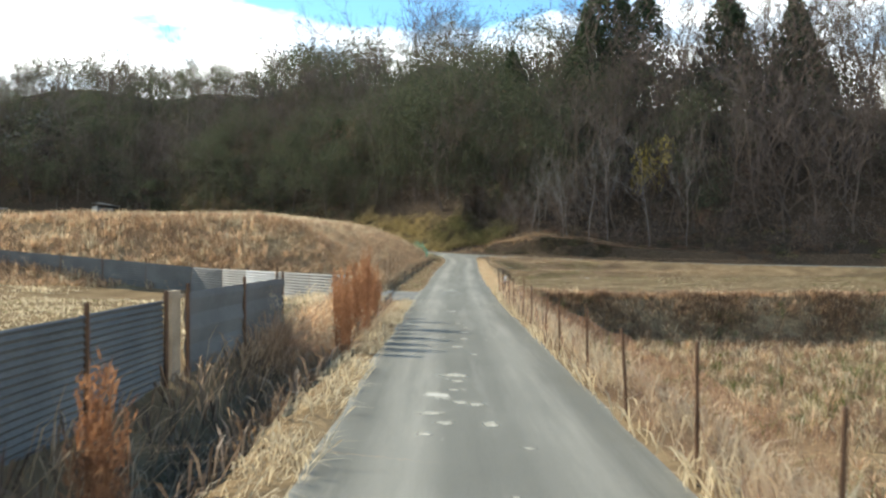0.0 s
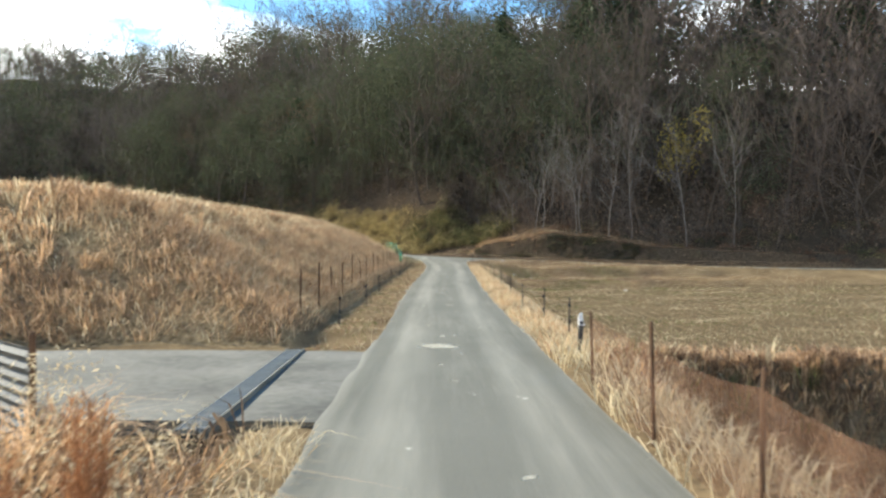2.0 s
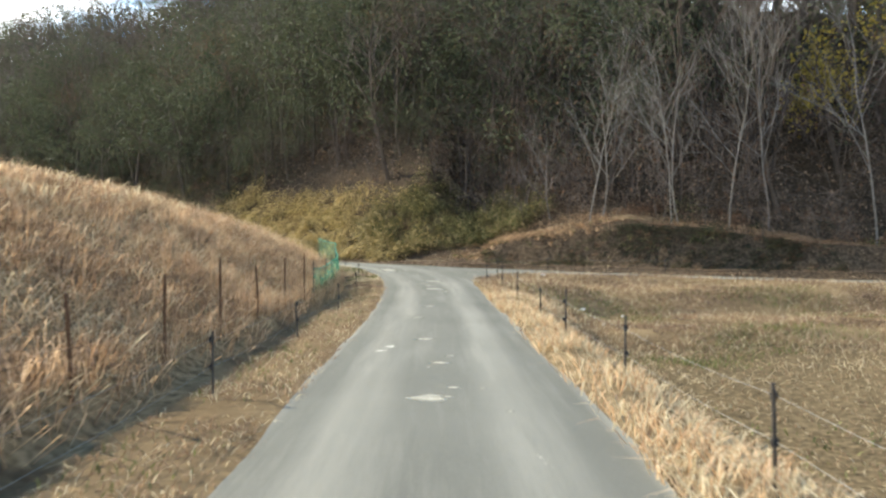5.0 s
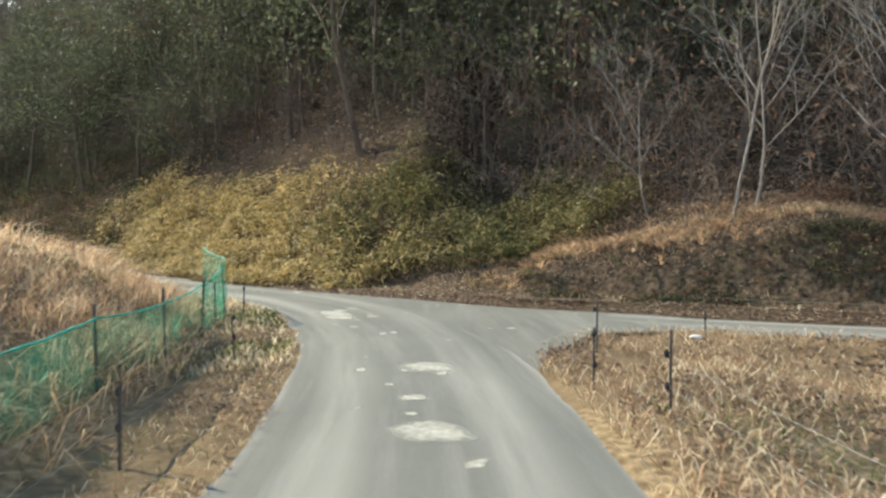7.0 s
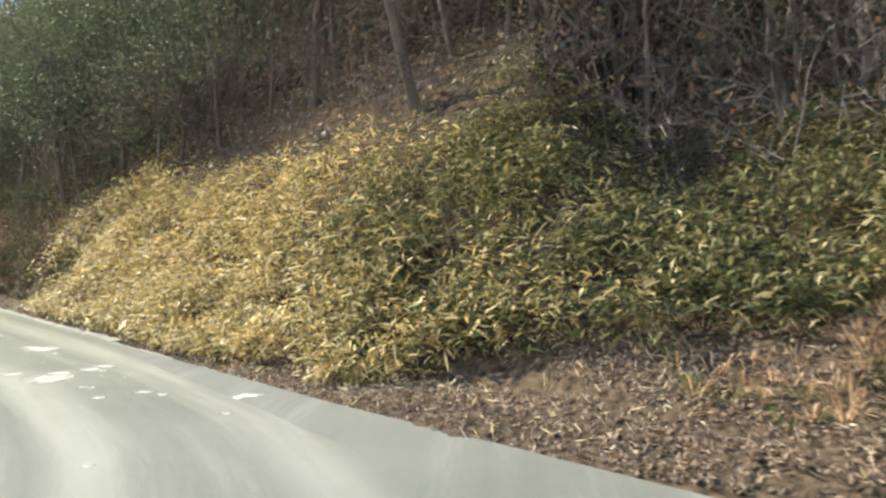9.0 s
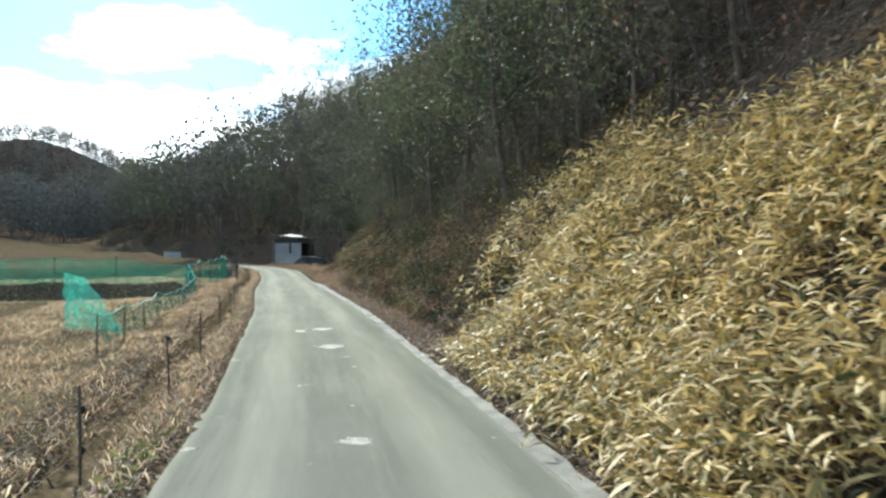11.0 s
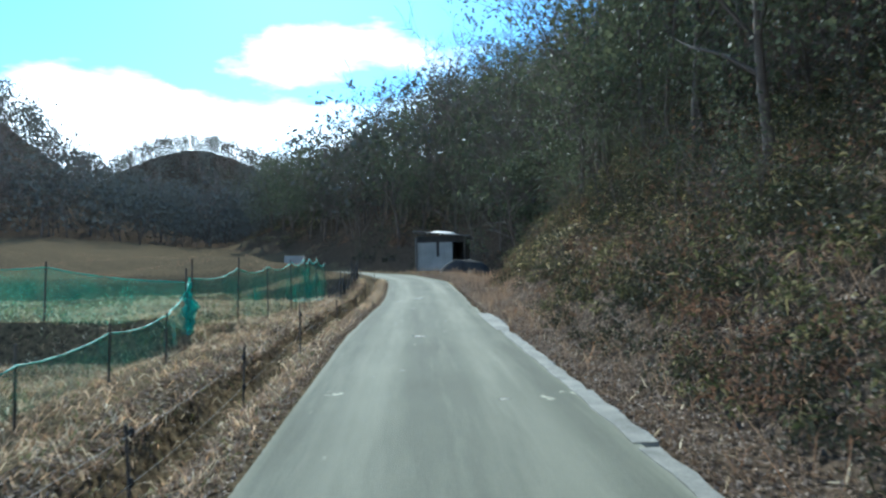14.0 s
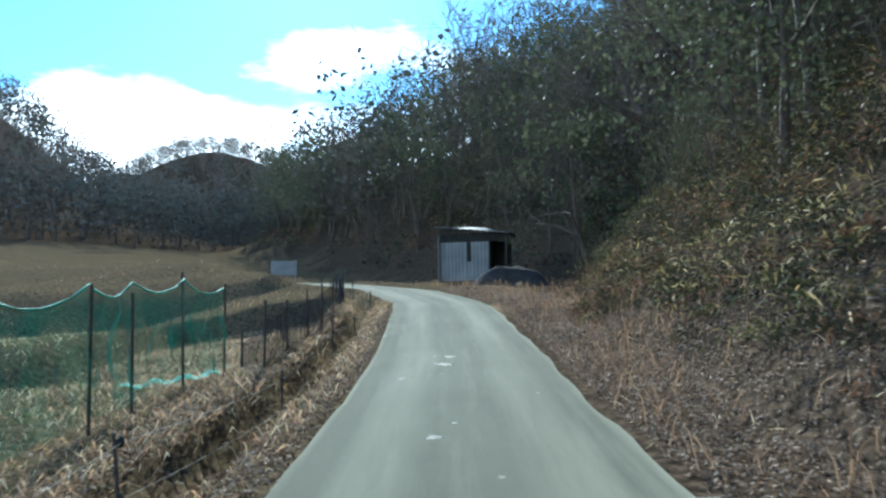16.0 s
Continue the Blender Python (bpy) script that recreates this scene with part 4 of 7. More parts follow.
# the far hills, on the flanks that face the valley
P = cells(7.0, -520, -120, 60, 440)
aw_ = P - np.array([-30.0, 95.0])
aw_ /= np.linalg.norm(aw_, axis=1)[:, None]
P = P[far_hills(*(P + aw_ * 6).T) - far_hills(*(P - aw_ * 6).T) > -4.5]
fd, fs, _z, _r = along(P[:, 0], P[:, 1], FOOT)
for (x, y) in P[(far_hills(P[:, 0], P[:, 1]) > 1.4) & ~((fs > 0) & (fd < 44))]:
    if tree_rng.random() < 0.85:
        plant("tiny" if tree_rng.random() < 0.62 else "tiny_bare", x, y, tree_rng.uniform(0.9, 1.5), False)
def replicate(me, places):
    V, Q, T, mq, mt = mesh_arrays(me)
    P = np.array(places)
    c, s = np.cos(P[:, 3])[:, None], np.sin(P[:, 3])[:, None]
    k = P[:, 4][:, None]
    W = np.stack([(V[:, 0] * c - V[:, 1] * s) * k + P[:, 0][:, None], (V[:, 0] * s + V[:, 1] * c) * k + P[:, 1][:, None], V[:, 2] * k + P[:, 2][:, None]], -1)
    off = (np.arange(len(P)) * len(V))[:, None, None]
    F = [f for f in ((Q[None] + off).reshape(-1, 4), (T[None] + off).reshape(-1, 3))]
    return W.reshape(-1, 3), F, np.concatenate([np.tile(mq, len(P)), np.tile(mt, len(P))])


far_words = {"grey": "distant bare grey winter wood", "thin": "distant slender bare wood", "brown": "withered brown trees in the wood", "ever": "dark evergreen wood on the hills", "crest": "rounded evergreen crowns along the ridge", "tiny": "evergreen wood on the far hills", "tiny_bare": "bare wood on the far hills", "shrub": "brown tangled undergrowth on the wooded slope"}
for (kind, i, j), places in far_piles.items():
    me = KINDS[kind][i][j]
    W, F, mi = replicate(me, places)
    tagged(new("undergrowth" if kind == "shrub" else "far_wood", mesh_np("far_wood", W, F, list(me.materials), mi)), far_words[kind.replace("_far", "")], "undergrowth" if kind == "shrub" else "wood", kind="stuff")

# ---------------------------------------------------------------- grass, bamboo grass and litter
veg = np.random.default_rng(29)


def sow(n, x0, x1, y0, y1, keep):
    """n tries in a rectangle; keep(x, y, e, side, h, run) gives the chance. e: beyond the road's edge; h: behind the hill's foot."""
    X, Y = veg.uniform(x0, x1, n), veg.uniform(y0, y1, n)
    d, side, zr, run = along(X, Y, ROAD)
    e = d - half_width(run)
    ea = along(X, Y, ARM)[0] - 1.2
    df, sf, zf, rf = along(X, Y, FOOT)
    h = np.where(sf > 0, df, -df)
    chance = keep(X, Y, e, side, h, run) * np.where((X < -0.7) & (X > -11.5) & (Y > 21.2) & (Y < 26.0) & (side < 0), 0, 1) * np.where((X > 0.5) & (ea < 0.05), 0, 1) * np.where(inside(X, Y, APRON_BED), 0, 1)
    k = veg.random(n) < chance
    X, Y = X[k], Y[k]
    return np.stack([X, Y, land(X, Y) - 0.02], 1)


def sow_along(n, run0, run1, e0, e1, side):
    """n points beside the main road between two places on it, e0 to e1 metres beyond its edge; side 1 right, -1 left."""
    seg = np.hypot(*np.diff(ROAD[:, :2], axis=0).T)
    s = np.concatenate([[0], np.cumsum(seg)])
    u = veg.uniform(run0, run1, n)
    c0 = np.stack([np.interp(u - 0.6, s, ROAD[:, i]) for i in (0, 1)], 1)
    c1 = np.stack([np.interp(u + 0.6, s, ROAD[:, i]) for i in (0, 1)], 1)
    t = (c1 - c0) / np.linalg.norm(c1 - c0, axis=1)[:, None]
    off = side * (half_width(u) + veg.uniform(e0, e1, n))
    X, Y = ((c0 + c1) / 2 + np.stack([t[:, 1], -t[:, 0]], 1) * off[:, None]).T
    return np.stack([X, Y, land(X, Y) - 0.01], 1)


def stuff(name, label, category, pile, mats):
    return tagged(new(name, pile.mesh(name, mats)), label, category, kind="stuff")


def on(c):
    return np.where(c, 1.0, 0.0)


def clumps(X, Y, size, seed):
    return np.clip(0.55 + 0.75 * wave(X, Y, size, seed), 0.05, 1.0)


def tufts(P, count, height, width, lean, radius=0.07):
    """Tussocks at points P: count blades each, leaning out from its middle."""
    n = len(P)
    a = veg.random(n * count) * 2 * np.pi
    out = np.stack([np.cos(a), np.sin(a), np.zeros(len(a))], 1)
    size = np.repeat(0.6 + 0.7 * veg.random(n), count)
    base = np.repeat(P, count, axis=0) + out * (radius * size * veg.random(len(a)))[:, None]
    h = height * size * (0.6 + 0.6 * veg.random(len(a)))
    ln = lean * veg.random(len(a)) ** 0.7
    side = np.stack([-np.sin(a), np.cos(a), np.zeros(len(a))], 1) + veg.normal(size=(len(a), 3)) * 0.3
    w = width * (0.6 + 0.8 * veg.random(len(a)))
    up = np.array([[0, 0, 1.0]])
    mid = base + up * (h * 0.62)[:, None] + out * (h * ln * 0.38)[:, None]
    tip = base + up * (h * (1.0 - 0.3 * ln))[:, None] + out * (h * ln)[:, None]
    V = np.stack([base - side * (w * 0.35)[:, None], base + side * (w * 0.35)[:, None], mid + side * (w / 2)[:, None], mid - side * (w / 2)[:, None], tip], 1).reshape(-1, 3)
    i = np.arange(len(a))[:, None] * 5
    return V, i + np.array([[0, 1, 2, 3]]), i + np.array([[3, 2, 4]])


# the golden bank beside the first road
pile = Pile()
P = sow(80000, -7.5, 0.2, 26.5, 72, lambda X, Y, e, s, h, r: on((s < 0) & (e > 1.42) & (r < 137)) * clumps(X, Y, 1.3, 1))
pile.add(*blades(P, 0.3, 0.008, 1.6, veg, tilt=(0.3, -0.1, 0)), m=0)
P = sow(30000, -6.5, 0.2, 26.5, 70, lambda X, Y, e, s, h, r: on((s < 0) & (e > 1.3) & (r < 137)) * clumps(X, Y, 0.8, 8))
pile.add(*blades(P, 0.34, 0.008, 1.7, veg, tilt=(0.35, -0.1, 0)), m=1)
P = sow(9500, -7.5, 0.2, 26.5, 70, lambda X, Y, e, s, h, r: on((s < 0) & (e > 1.4) & (r < 137)) * clumps(X, Y, 0.9, 94))
for lo_, m_ in ((0, 0), (1, 0), (2, 2), (3, 2)):
    pile.add(*tufts(P[lo_::4], 17, 0.34, 0.0075, 1.35, 0.1), m=m_)
P = sow(5000, -30, -6.5, 26.3, 33, lambda X, Y, e, s, h, r: clumps(X, Y, 1.1, 95))
for lo_, m_ in ((0, 0), (1, 1), (2, 2)):
    pile.add(*tufts(P[lo_::3], 10, 0.36, 0.016, 1.0, 0.1), m=m_)
P = sow(45000, -40, -6.5, 26.3, 33, lambda X, Y, e, s, h, r: clumps(X, Y, 1.3, 1) * np.clip((X + 45) / 38, 0.3, 1))
pile.add(*blades(P, 0.32, 0.016, 1.5, veg), m=0)
P = sow(30000, -16, -4.5, 32, 66, lambda X, Y, e, s, h, r: on((s < 0) & (e > 1.3) & (r < 137)) * clumps(X, Y, 1.3, 1))
pile.add(*blades(P, 0.4, 0.028, 0.9, veg), m=1)
P = sow(40000, -6.5, 0.2, 26.5, 70, lambda X, Y, e, s, h, r: on((s < 0) & (e > 1.5) & (r < 137)) * np.clip(0.35 + wave(X, Y, 1.2, 91), 0, 1))
pile.add(*blades(P, 0.34, 0.014, 1.5, veg, tilt=(0.2, -0.2, 0)), m=2)
P = sow(30000, -30, -5, 26.3, 33, lambda X, Y, e, s, h, r: np.clip(wave(X, Y, 2.3, 92), 0, 1))
pile.add(*blades(P, 0.42, 0.016, 1.0, veg), m=2)
P = sow(26000, -2.4, 0.6, 26.8, 68, lambda X, Y, e, s, h, r: on((s < 0) & (e > 1.12) & (e < 1.7) & (r < 131)) * clumps(X, Y, 0.5, 93))
k = veg.random(len(P)) < 0.6
pile.add(*blades(P[k], 0.3, 0.011, 1.2, veg, tilt=(0.7, -0.1, 0)), m=0)
pile.add(*blades(P[~k], 0.28, 0.011, 1.2, veg, tilt=(0.7, -0.1, 0)), m=2)
stuff("bank_grass", "tall golden dead grass covering the earth bank", "grass", pile, [M_STRAW, M_PALE, M_BROWNGRASS])

# short verges of the first road
pile = Pile()
P = sow(90000, -2.2, 1.2, 26, 72, lambda X, Y, e, s, h, r: on((s < 0) & (e > -0.04) & (e < 0.9) & (r < 140)) * clumps(X, Y, 0.5, 2))
k = veg.random(len(P)) < 0.35
pile.add(*blades(P[k], 0.09, 0.007, 1.6, veg), m=0)
pile.add(*blades(P[~k], 0.09, 0.008, 1.7, veg), m=3)
P = sow(16000, -2.2, 1.2, 26, 74, lambda X, Y, e, s, h, r: on((s < 0) & (e > 0.1) & (e < 0.85) & (r < 142)) * clumps(X, Y, 0.7, 12))
pile.add(*blades(P, 0.08, 0.012, 0.7, veg), m=2)
P = sow(34000, -2.6, 0.2, 0, 21.5, lambda X, Y, e, s, h, r: on((s < 0) & (e > -0.05) & (e < 0.6)) * clumps(X, Y, 0.5, 2))
pile.add(*blades(P, 0.17, 0.009, 1.3, veg, tilt=(0.4, 0, 0)), m=0)
P = sow(56000, 1.2, 4.6, 24.5, 58, lambda X, Y, e, s, h, r: on((s > 0) & (e > -0.06) & (e < 1.9)) * np.clip(1.3 - 0.5 * e, 0.2, 1) * clumps(X, Y, 0.7, 3))
k = veg.random(len(P)) < 0.55
pile.add(*blades(P[k], 0.22, 0.011, 1.1, veg, tilt=(-0.1, -0.2, 0)), m=0)
pile.add(*blades(P[~k], 0.22, 0.011, 1.1, veg, tilt=(-0.1, -0.2, 0)), m=1)
P = sow(22000, 1.2, 4.6, 1.5, 25, lambda X, Y, e, s, h, r: on((s > 0) & (e > -0.06) & (e < 1.6)) * clumps(X, Y, 0.6, 3))
pile.add(*blades(P, 0.34, 0.014, 0.8, veg, tilt=(-0.15, -0.2, 0)), m=0)
stuff("verge_grass", "matted straw-coloured verge grass beside the asphalt", "grass", pile, [M_PALE, M_STRAW, M_GREEN, M_BROWNGRASS])

# the low field and the dyke on the right
pile = Pile()
P = sow(20000, 2.6, 24, 3, 25.5, lambda X, Y, e, s, h, r: on(e > 0.9) * clumps(X, Y, 1.0, 4) * np.clip(1.25 - X / 26, 0.25, 1))
k = veg.random(len(P)) < 0.4
pile.add(*blades(P[k], 0.32, 0.018, 0.95, veg), m=0)
pile.add(*blades(P[~k], 0.34, 0.018, 0.95, veg), m=4)
P = sow(26000, 1.7, 10, 4, 23, lambda X, Y, e, s, h, r: on(e > 0.5) * np.clip(0.9 + 0.6 * wave(X, Y, 0.7, 14), 0.2, 1))
k = veg.random(len(P))
for lo_, hi_, m_ in ((0, 0.5, 4), (0.5, 0.75, 0), (0.75, 0.9, 2), (0.9, 1, 3)):
    pile.add(*blades(P[(k >= lo_) & (k < hi_)], 0.2, 0.010, 1.2, veg), m=m_)
P = sow(30000, 2.6, 18, 3, 21, lambda X, Y, e, s, h, r: on(e > 1.2) * np.clip(wave(X, Y, 1.4, 9), 0, 1))
pile.add(*blades(P, 0.2, 0.018, 0.8, veg), m=1)
P = sow(5200, 1.9, 18, 3, 24.2, lambda X, Y, e, s, h, r: on(e > 0.7) * clumps(X, Y, 1.1, 17) * np.clip(1.3 - X / 18, 0.3, 1))
for lo_, m_ in ((0, 0), (1, 3), (2, 4), (3, 4), (4, 1)):
    pile.add(*tufts(P[lo_::5], 15, 0.34, 0.013, 1.0, 0.1), m=m_)
P = sow(9000, 2.2, 26, 22.6, 24.4, lambda X, Y, e, s, h, r: on(e > 0.6) * clumps(X, Y, 0.7, 18))
for lo_, m_ in ((0, 4), (1, 4), (2, 2), (3, 3)):
    pile.add(*tufts(P[lo_::4], 9, 0.24, 0.014, 1.2, 0.1), m=m_)
P = sow(12000, 3, 24, 20.5, 24.5, lambda X, Y, e, s, h, r: on(e > 1.0) * np.clip(0.2 + wave(X, Y, 0.8, 13), 0, 1))
pile.add(*blades(P, 0.3, 0.02, 0.9, veg), m=2)
P = sow(26000, 2.6, 34, 23.6, 26.2, lambda X, Y, e, s, h, r: on(e > 0.8))
pile.add(*blades(P, 0.16, 0.02, 0.9, veg), m=3)
stuff("field_grass", "rough brown and straw grass of the fallow low field", "grass", pile, [M_PALE, M_GREEN, M_LITTER, M_STRAW, M_BROWNGRASS])

# paddy: cut rice stubble in rows with winter weeds
pile = Pile()
X = np.repeat(3.4 + 0.34 * np.arange(78), 190)
Y = np.tile(26.8 + 0.15 * np.arange(190), 78)
X, Y = X + 0.015 * (Y - 27) + 0.05 * np.sin(Y * 0.8) + veg.normal(size=len(X)) * 0.035, Y + veg.normal(size=len(Y)) * 0.04
dd_, ss_, _zz, rr_ = along(X, Y, ROAD)
k = (dd_ > 3.0) & (veg.random(len(X)) < np.clip(1.2 - (X - 3) / 30, 0.3, 1))
X, Y = np.repeat(X[k], 3), np.repeat(Y[k], 3)
P = np.stack([X + veg.normal(size=len(X)) * 0.03, Y + veg.normal(size=len(X)) * 0.03, land(X, Y) - 0.01], 1)
pile.add(*blades(P[::2], 0.09, 0.009, 1.2, veg), m=0)
pile.add(*blades(P[1::2], 0.1, 0.010, 1.5, veg), m=3)
P = sow(36000, 3, 32, 26.5, 55.5, lambda X, Y, e, s, h, r: on(e > 1.6) * np.clip(0.15 + wave(X, Y, 1.6, 15), 0, 1))
pile.add(*blades(P, 0.09, 0.02, 1.0, veg), m=1)
P = sow(20000, 3, 32, 26.5, 55.5, lambda X, Y, e, s, h, r: on(e > 1.6) * np.clip(0.1 + wave(X, Y, 0.9, 16), 0, 1))
pile.add(*blades(P, 0.14, 0.012, 2.2, veg), m=2)
stuff("rice_stubble", "cut rice stubble and weeds of the winter paddy", "stubble", pile, [M_PALE, M_GREEN, M_PALE, M_BROWNGRASS])

# the terrace before the side road, and the corner of the junction
pile = Pile()
P = sow(80000, 2.2, 22, 54, 65, lambda X, Y, e, s, h, r: on((s > 0) & (e > 0.05) & (h < -0.2)) * clumps(X, Y, 0.8, 5) * np.clip(1.3 - X / 20, 0.25, 1))
k = veg.random(len(P))
pile.add(*blades(P[k < 0.35], 0.17, 0.009, 1.4, veg), m=0)
pile.add(*blades(P[k >= 0.35], 0.16, 0.010, 1.5, veg), m=3)
P = sow(34000, 2.2, 14, 55, 65, lambda X, Y, e, s, h, r: on((s > 0) & (e > 0.2) & (h < -0.2)) * np.clip(0.25 + wave(X, Y, 0.9, 21), 0, 1))
pile.add(*lying(P + np.array([0, 0, 0.05]), 0.075, 0.032, veg, 0.8), m=1)
P = sow(26000, 2.2, 12, 52, 60.5, lambda X, Y, e, s, h, r: on((s > 0) & (e > 0.5)) * np.clip(wave(X, Y, 1.2, 22), 0, 1))
pile.add(*blades(P, 0.13, 0.014, 0.8, veg), m=2)
stuff("terrace_grass", "pale dead grass and leaves on the terrace by the junction", "grass", pile, [M_PALE, M_LITTER, M_GREEN, M_BROWNGRASS])

# ditch reeds and rust-coloured weeds beside the start
pile = Pile()
P = sow(30000, -2.7, -1.2, -1, 20.3, lambda X, Y, e, s, h, r: on((s < 0) & (e > 0.7) & (e < 1.65)) * clumps(X, Y, 0.8, 6) * np.where(Y < 9.5, 0.08, 1))
pile.add(*blades(P, 0.66, 0.009, 1.1, veg, tilt=(0.5, -0.2, 0)), m=0)
P = P[P[:, 1] > 11]
T_ = P[::5] + np.stack([0.25 * veg.random(len(P[::5])), -0.1 * veg.random(len(P[::5])), 0.5 + 0.25 * veg.random(len(P[::5]))], 1)
T_ = np.repeat(T_, 6, axis=0) + veg.normal(size=(len(T_) * 6, 3)) * np.array([0.02, 0.02, 0.07])
pile.add(*leaves(T_, 0.05, 0.010, veg), m=1)
P = sow(9000, -2.7, -0.9, 0, 21, lambda X, Y, e, s, h, r: on((s < 0) & (e > 0.5) & (e < 1.7)) * 0.5)
pile.add(*blades(P, 0.4, 0.02, 0.8, veg), m=2)
stuff("ditch_reeds", "dry pale plumed reeds leaning out of the ditch", "reeds", pile, [M_STRAW, M_PALE, M_LITTER])


def rust_weed(seed, height):
    """An upright clump of rust-red dead stems with seed fluff."""
    r = np.random.default_rng(seed)
    stems, fluff = Pile(), Pile()
    for _ in range(26):
        a, q = r.random() * 6.28, 0.09 * math.sqrt(r.random())
        base = np.array([math.cos(a) * q, math.sin(a) * q, 0])
        tip = base * 1.5 + np.array([r.normal() * 0.03, r.normal() * 0.03, height * (0.7 + 0.4 * r.random())])
        V, Qd, T = tube([base, (base + tip) / 2 + r.normal(size=3) * 0.02, tip], [0.005, 0.004, 0.002], 3)
        stems.add(V, Qd, T)
        f = r.random((40, 1)) ** 0.7
        V, Qd = leaves(base * (1 - f) + tip * f + r.normal(size=(40, 3)) * 0.018, 0.08, 0.012, r, -2.2)
        fluff.add(V, Qd)
    return stems.mesh("stalk_clump", [M_RUST]), fluff.mesh("foliage", [M_RUST])


WEEDS = [rust_weed(401 + i, 1.1 + 0.1 * i) for i in range(3)]
for i, (x, y, k) in enumerate(((-1.86, 4.25, 1.15), (-1.5, 11.6, 1.0), (-1.62, 12.3, 1.1), (-1.45, 13.0, 1.1), (-1.6, 13.7, 1.0), (-1.42, 14.3, 1.15), (-1.56, 15.0, 1.05), (-1.4, 15.7, 0.9), (-1.62, 16.5, 1.05), (-1.5, 17.6, 0.9), (-1.6, 18.7, 0.85), (-1.35, 10.9, 0.7))):
    w_ = thing("dead_weed", "upright clump of rust-red dead weed at the ditch's edge", "weed", "rust-red weeds along the ditch")
    w_.location, w_.rotation_euler, w_.scale = (x, y, float(land(np.array([x]), np.array([y]))[0]) - 0.03), (0, 0, i * 1.9), (k, k, k)
    tagged(part("stalk_clump", WEEDS[i % 3][0], w_), kind="stuff")
    tagged(part("foliage", WEEDS[i % 3][1], w_), kind="stuff")

# the low field behind the sheets
pile = Pile()
P = sow(24000, -24, -3, 1, 26, lambda X, Y, e, s, h, r: on((s < 0) & (e > 2.2)) * np.clip(1.2 + X / 24, 0.3, 1))
pile.add(*blades(P, 0.10, 0.026, 0.9, veg), m=0)
P = sow(22000, -11, -3, 3, 22, lambda X, Y, e, s, h, r: on((s < 0) & (e > 1.8)))
k = veg.random(len(P)) < 0.6
pile.add(*blades(P[k], 0.07, 0.012, 1.3, veg), m=0)
pile.add(*blades(P[~k], 0.07, 0.012, 1.3, veg), m=1)
P = sow(14000, -24, -3, 1, 26, lambda X, Y, e, s, h, r: on((s < 0) & (e > 2.2)) * np.clip(wave(X, Y, 2.0, 31), 0, 1))
pile.add(*blades(P, 0.08, 0.024, 0.9, veg), m=1)
P = sow(12000, -20, -3, 19, 23, lambda X, Y, e, s, h, r: on((s < 0) & (e > 2.2) & (Y < 21.4 - 0.3 * X)) * on(Y > 19.6 - 0.35 * (X + 3)))
pile.add(*blades(P, 0.3, 0.022, 0.9, veg), m=0)
stuff("field_grass", "short pale green and straw grass of the fenced field", "grass", pile, [M_PALE, M_GREEN])

# bamboo grass on the slope above the bend and along the second road
pile = Pile()


def fan_leaves(P, length, rng):
    """Long drooping leaves, each of three faces, pointing out and down the slope from stem tips at P."""
    n = len(P)
    a = rng.random(n) * 2 * np.pi
    el = rng.normal(0.25, 0.45, n)
    d = np.stack([np.cos(a) * np.cos(el) - 0.35, np.sin(a) * np.cos(el) - 0.35, np.sin(el)], 1)
    d /= np.linalg.norm(d, axis=1)[:, None]
    s = np.cross(d, np.array([[0, 0, 1.0]]) + rng.normal(size=(n, 3)) * 0.45)
    s /= np.linalg.norm(s, axis=1)[:, None] + 1e-9
    L = (length * (0.6 + 0.75 * rng.random(n)))[:, None]
    W = L * (0.062 + 0.03 * rng.random(n))[:, None]
    dip = np.array([[0, 0, 1.0]]) * L * (0.12 + 0.4 * rng.random(n))[:, None]
    q1, q2 = P + d * L * 0.3 - dip * 0.06, P + d * L * 0.68 - dip * 0.38
    V = np.stack([P, q1 - s * W, q1 + s * W, q2 + s * W * 0.85, q2 - s * W * 0.85, P + d * L - dip], 1).reshape(-1, 3)
    i = np.arange(n)[:, None] * 6
    return V, i + np.array([[1, 2, 3, 4]]), np.vstack([i + np.array([[0, 2, 1]]), i + np.array([[4, 3, 5]])])


def bamboo_grass(n, x0, x1, y0, y1, keep, tall, length, m=0):
    P = sow(n, x0, x1, y0, y1, keep)
    fd_, fs_ = along(P[:, 0], P[:, 1], FOOT)[:2]
    hgt = veg.random(len(P)) ** 0.7 * tall * (0.75 + 0.45 * wave(P[:, 0], P[:, 1], 1.1, 41)) * np.clip((fd_ * fs_ + 0.75) / 1.2, 0.2, 1)
    P = P + np.stack([veg.normal(size=len(P)) * 0.08 - 0.1, veg.normal(size=len(P)) * 0.08 - 0.12, np.maximum(hgt, 0.05)], 1)
    # more green, darker leaves to the right and by the lane, imitating shade
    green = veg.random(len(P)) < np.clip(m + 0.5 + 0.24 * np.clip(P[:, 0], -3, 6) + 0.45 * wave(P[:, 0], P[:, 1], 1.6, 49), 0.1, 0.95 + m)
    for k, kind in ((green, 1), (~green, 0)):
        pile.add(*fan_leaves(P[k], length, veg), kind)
    return P


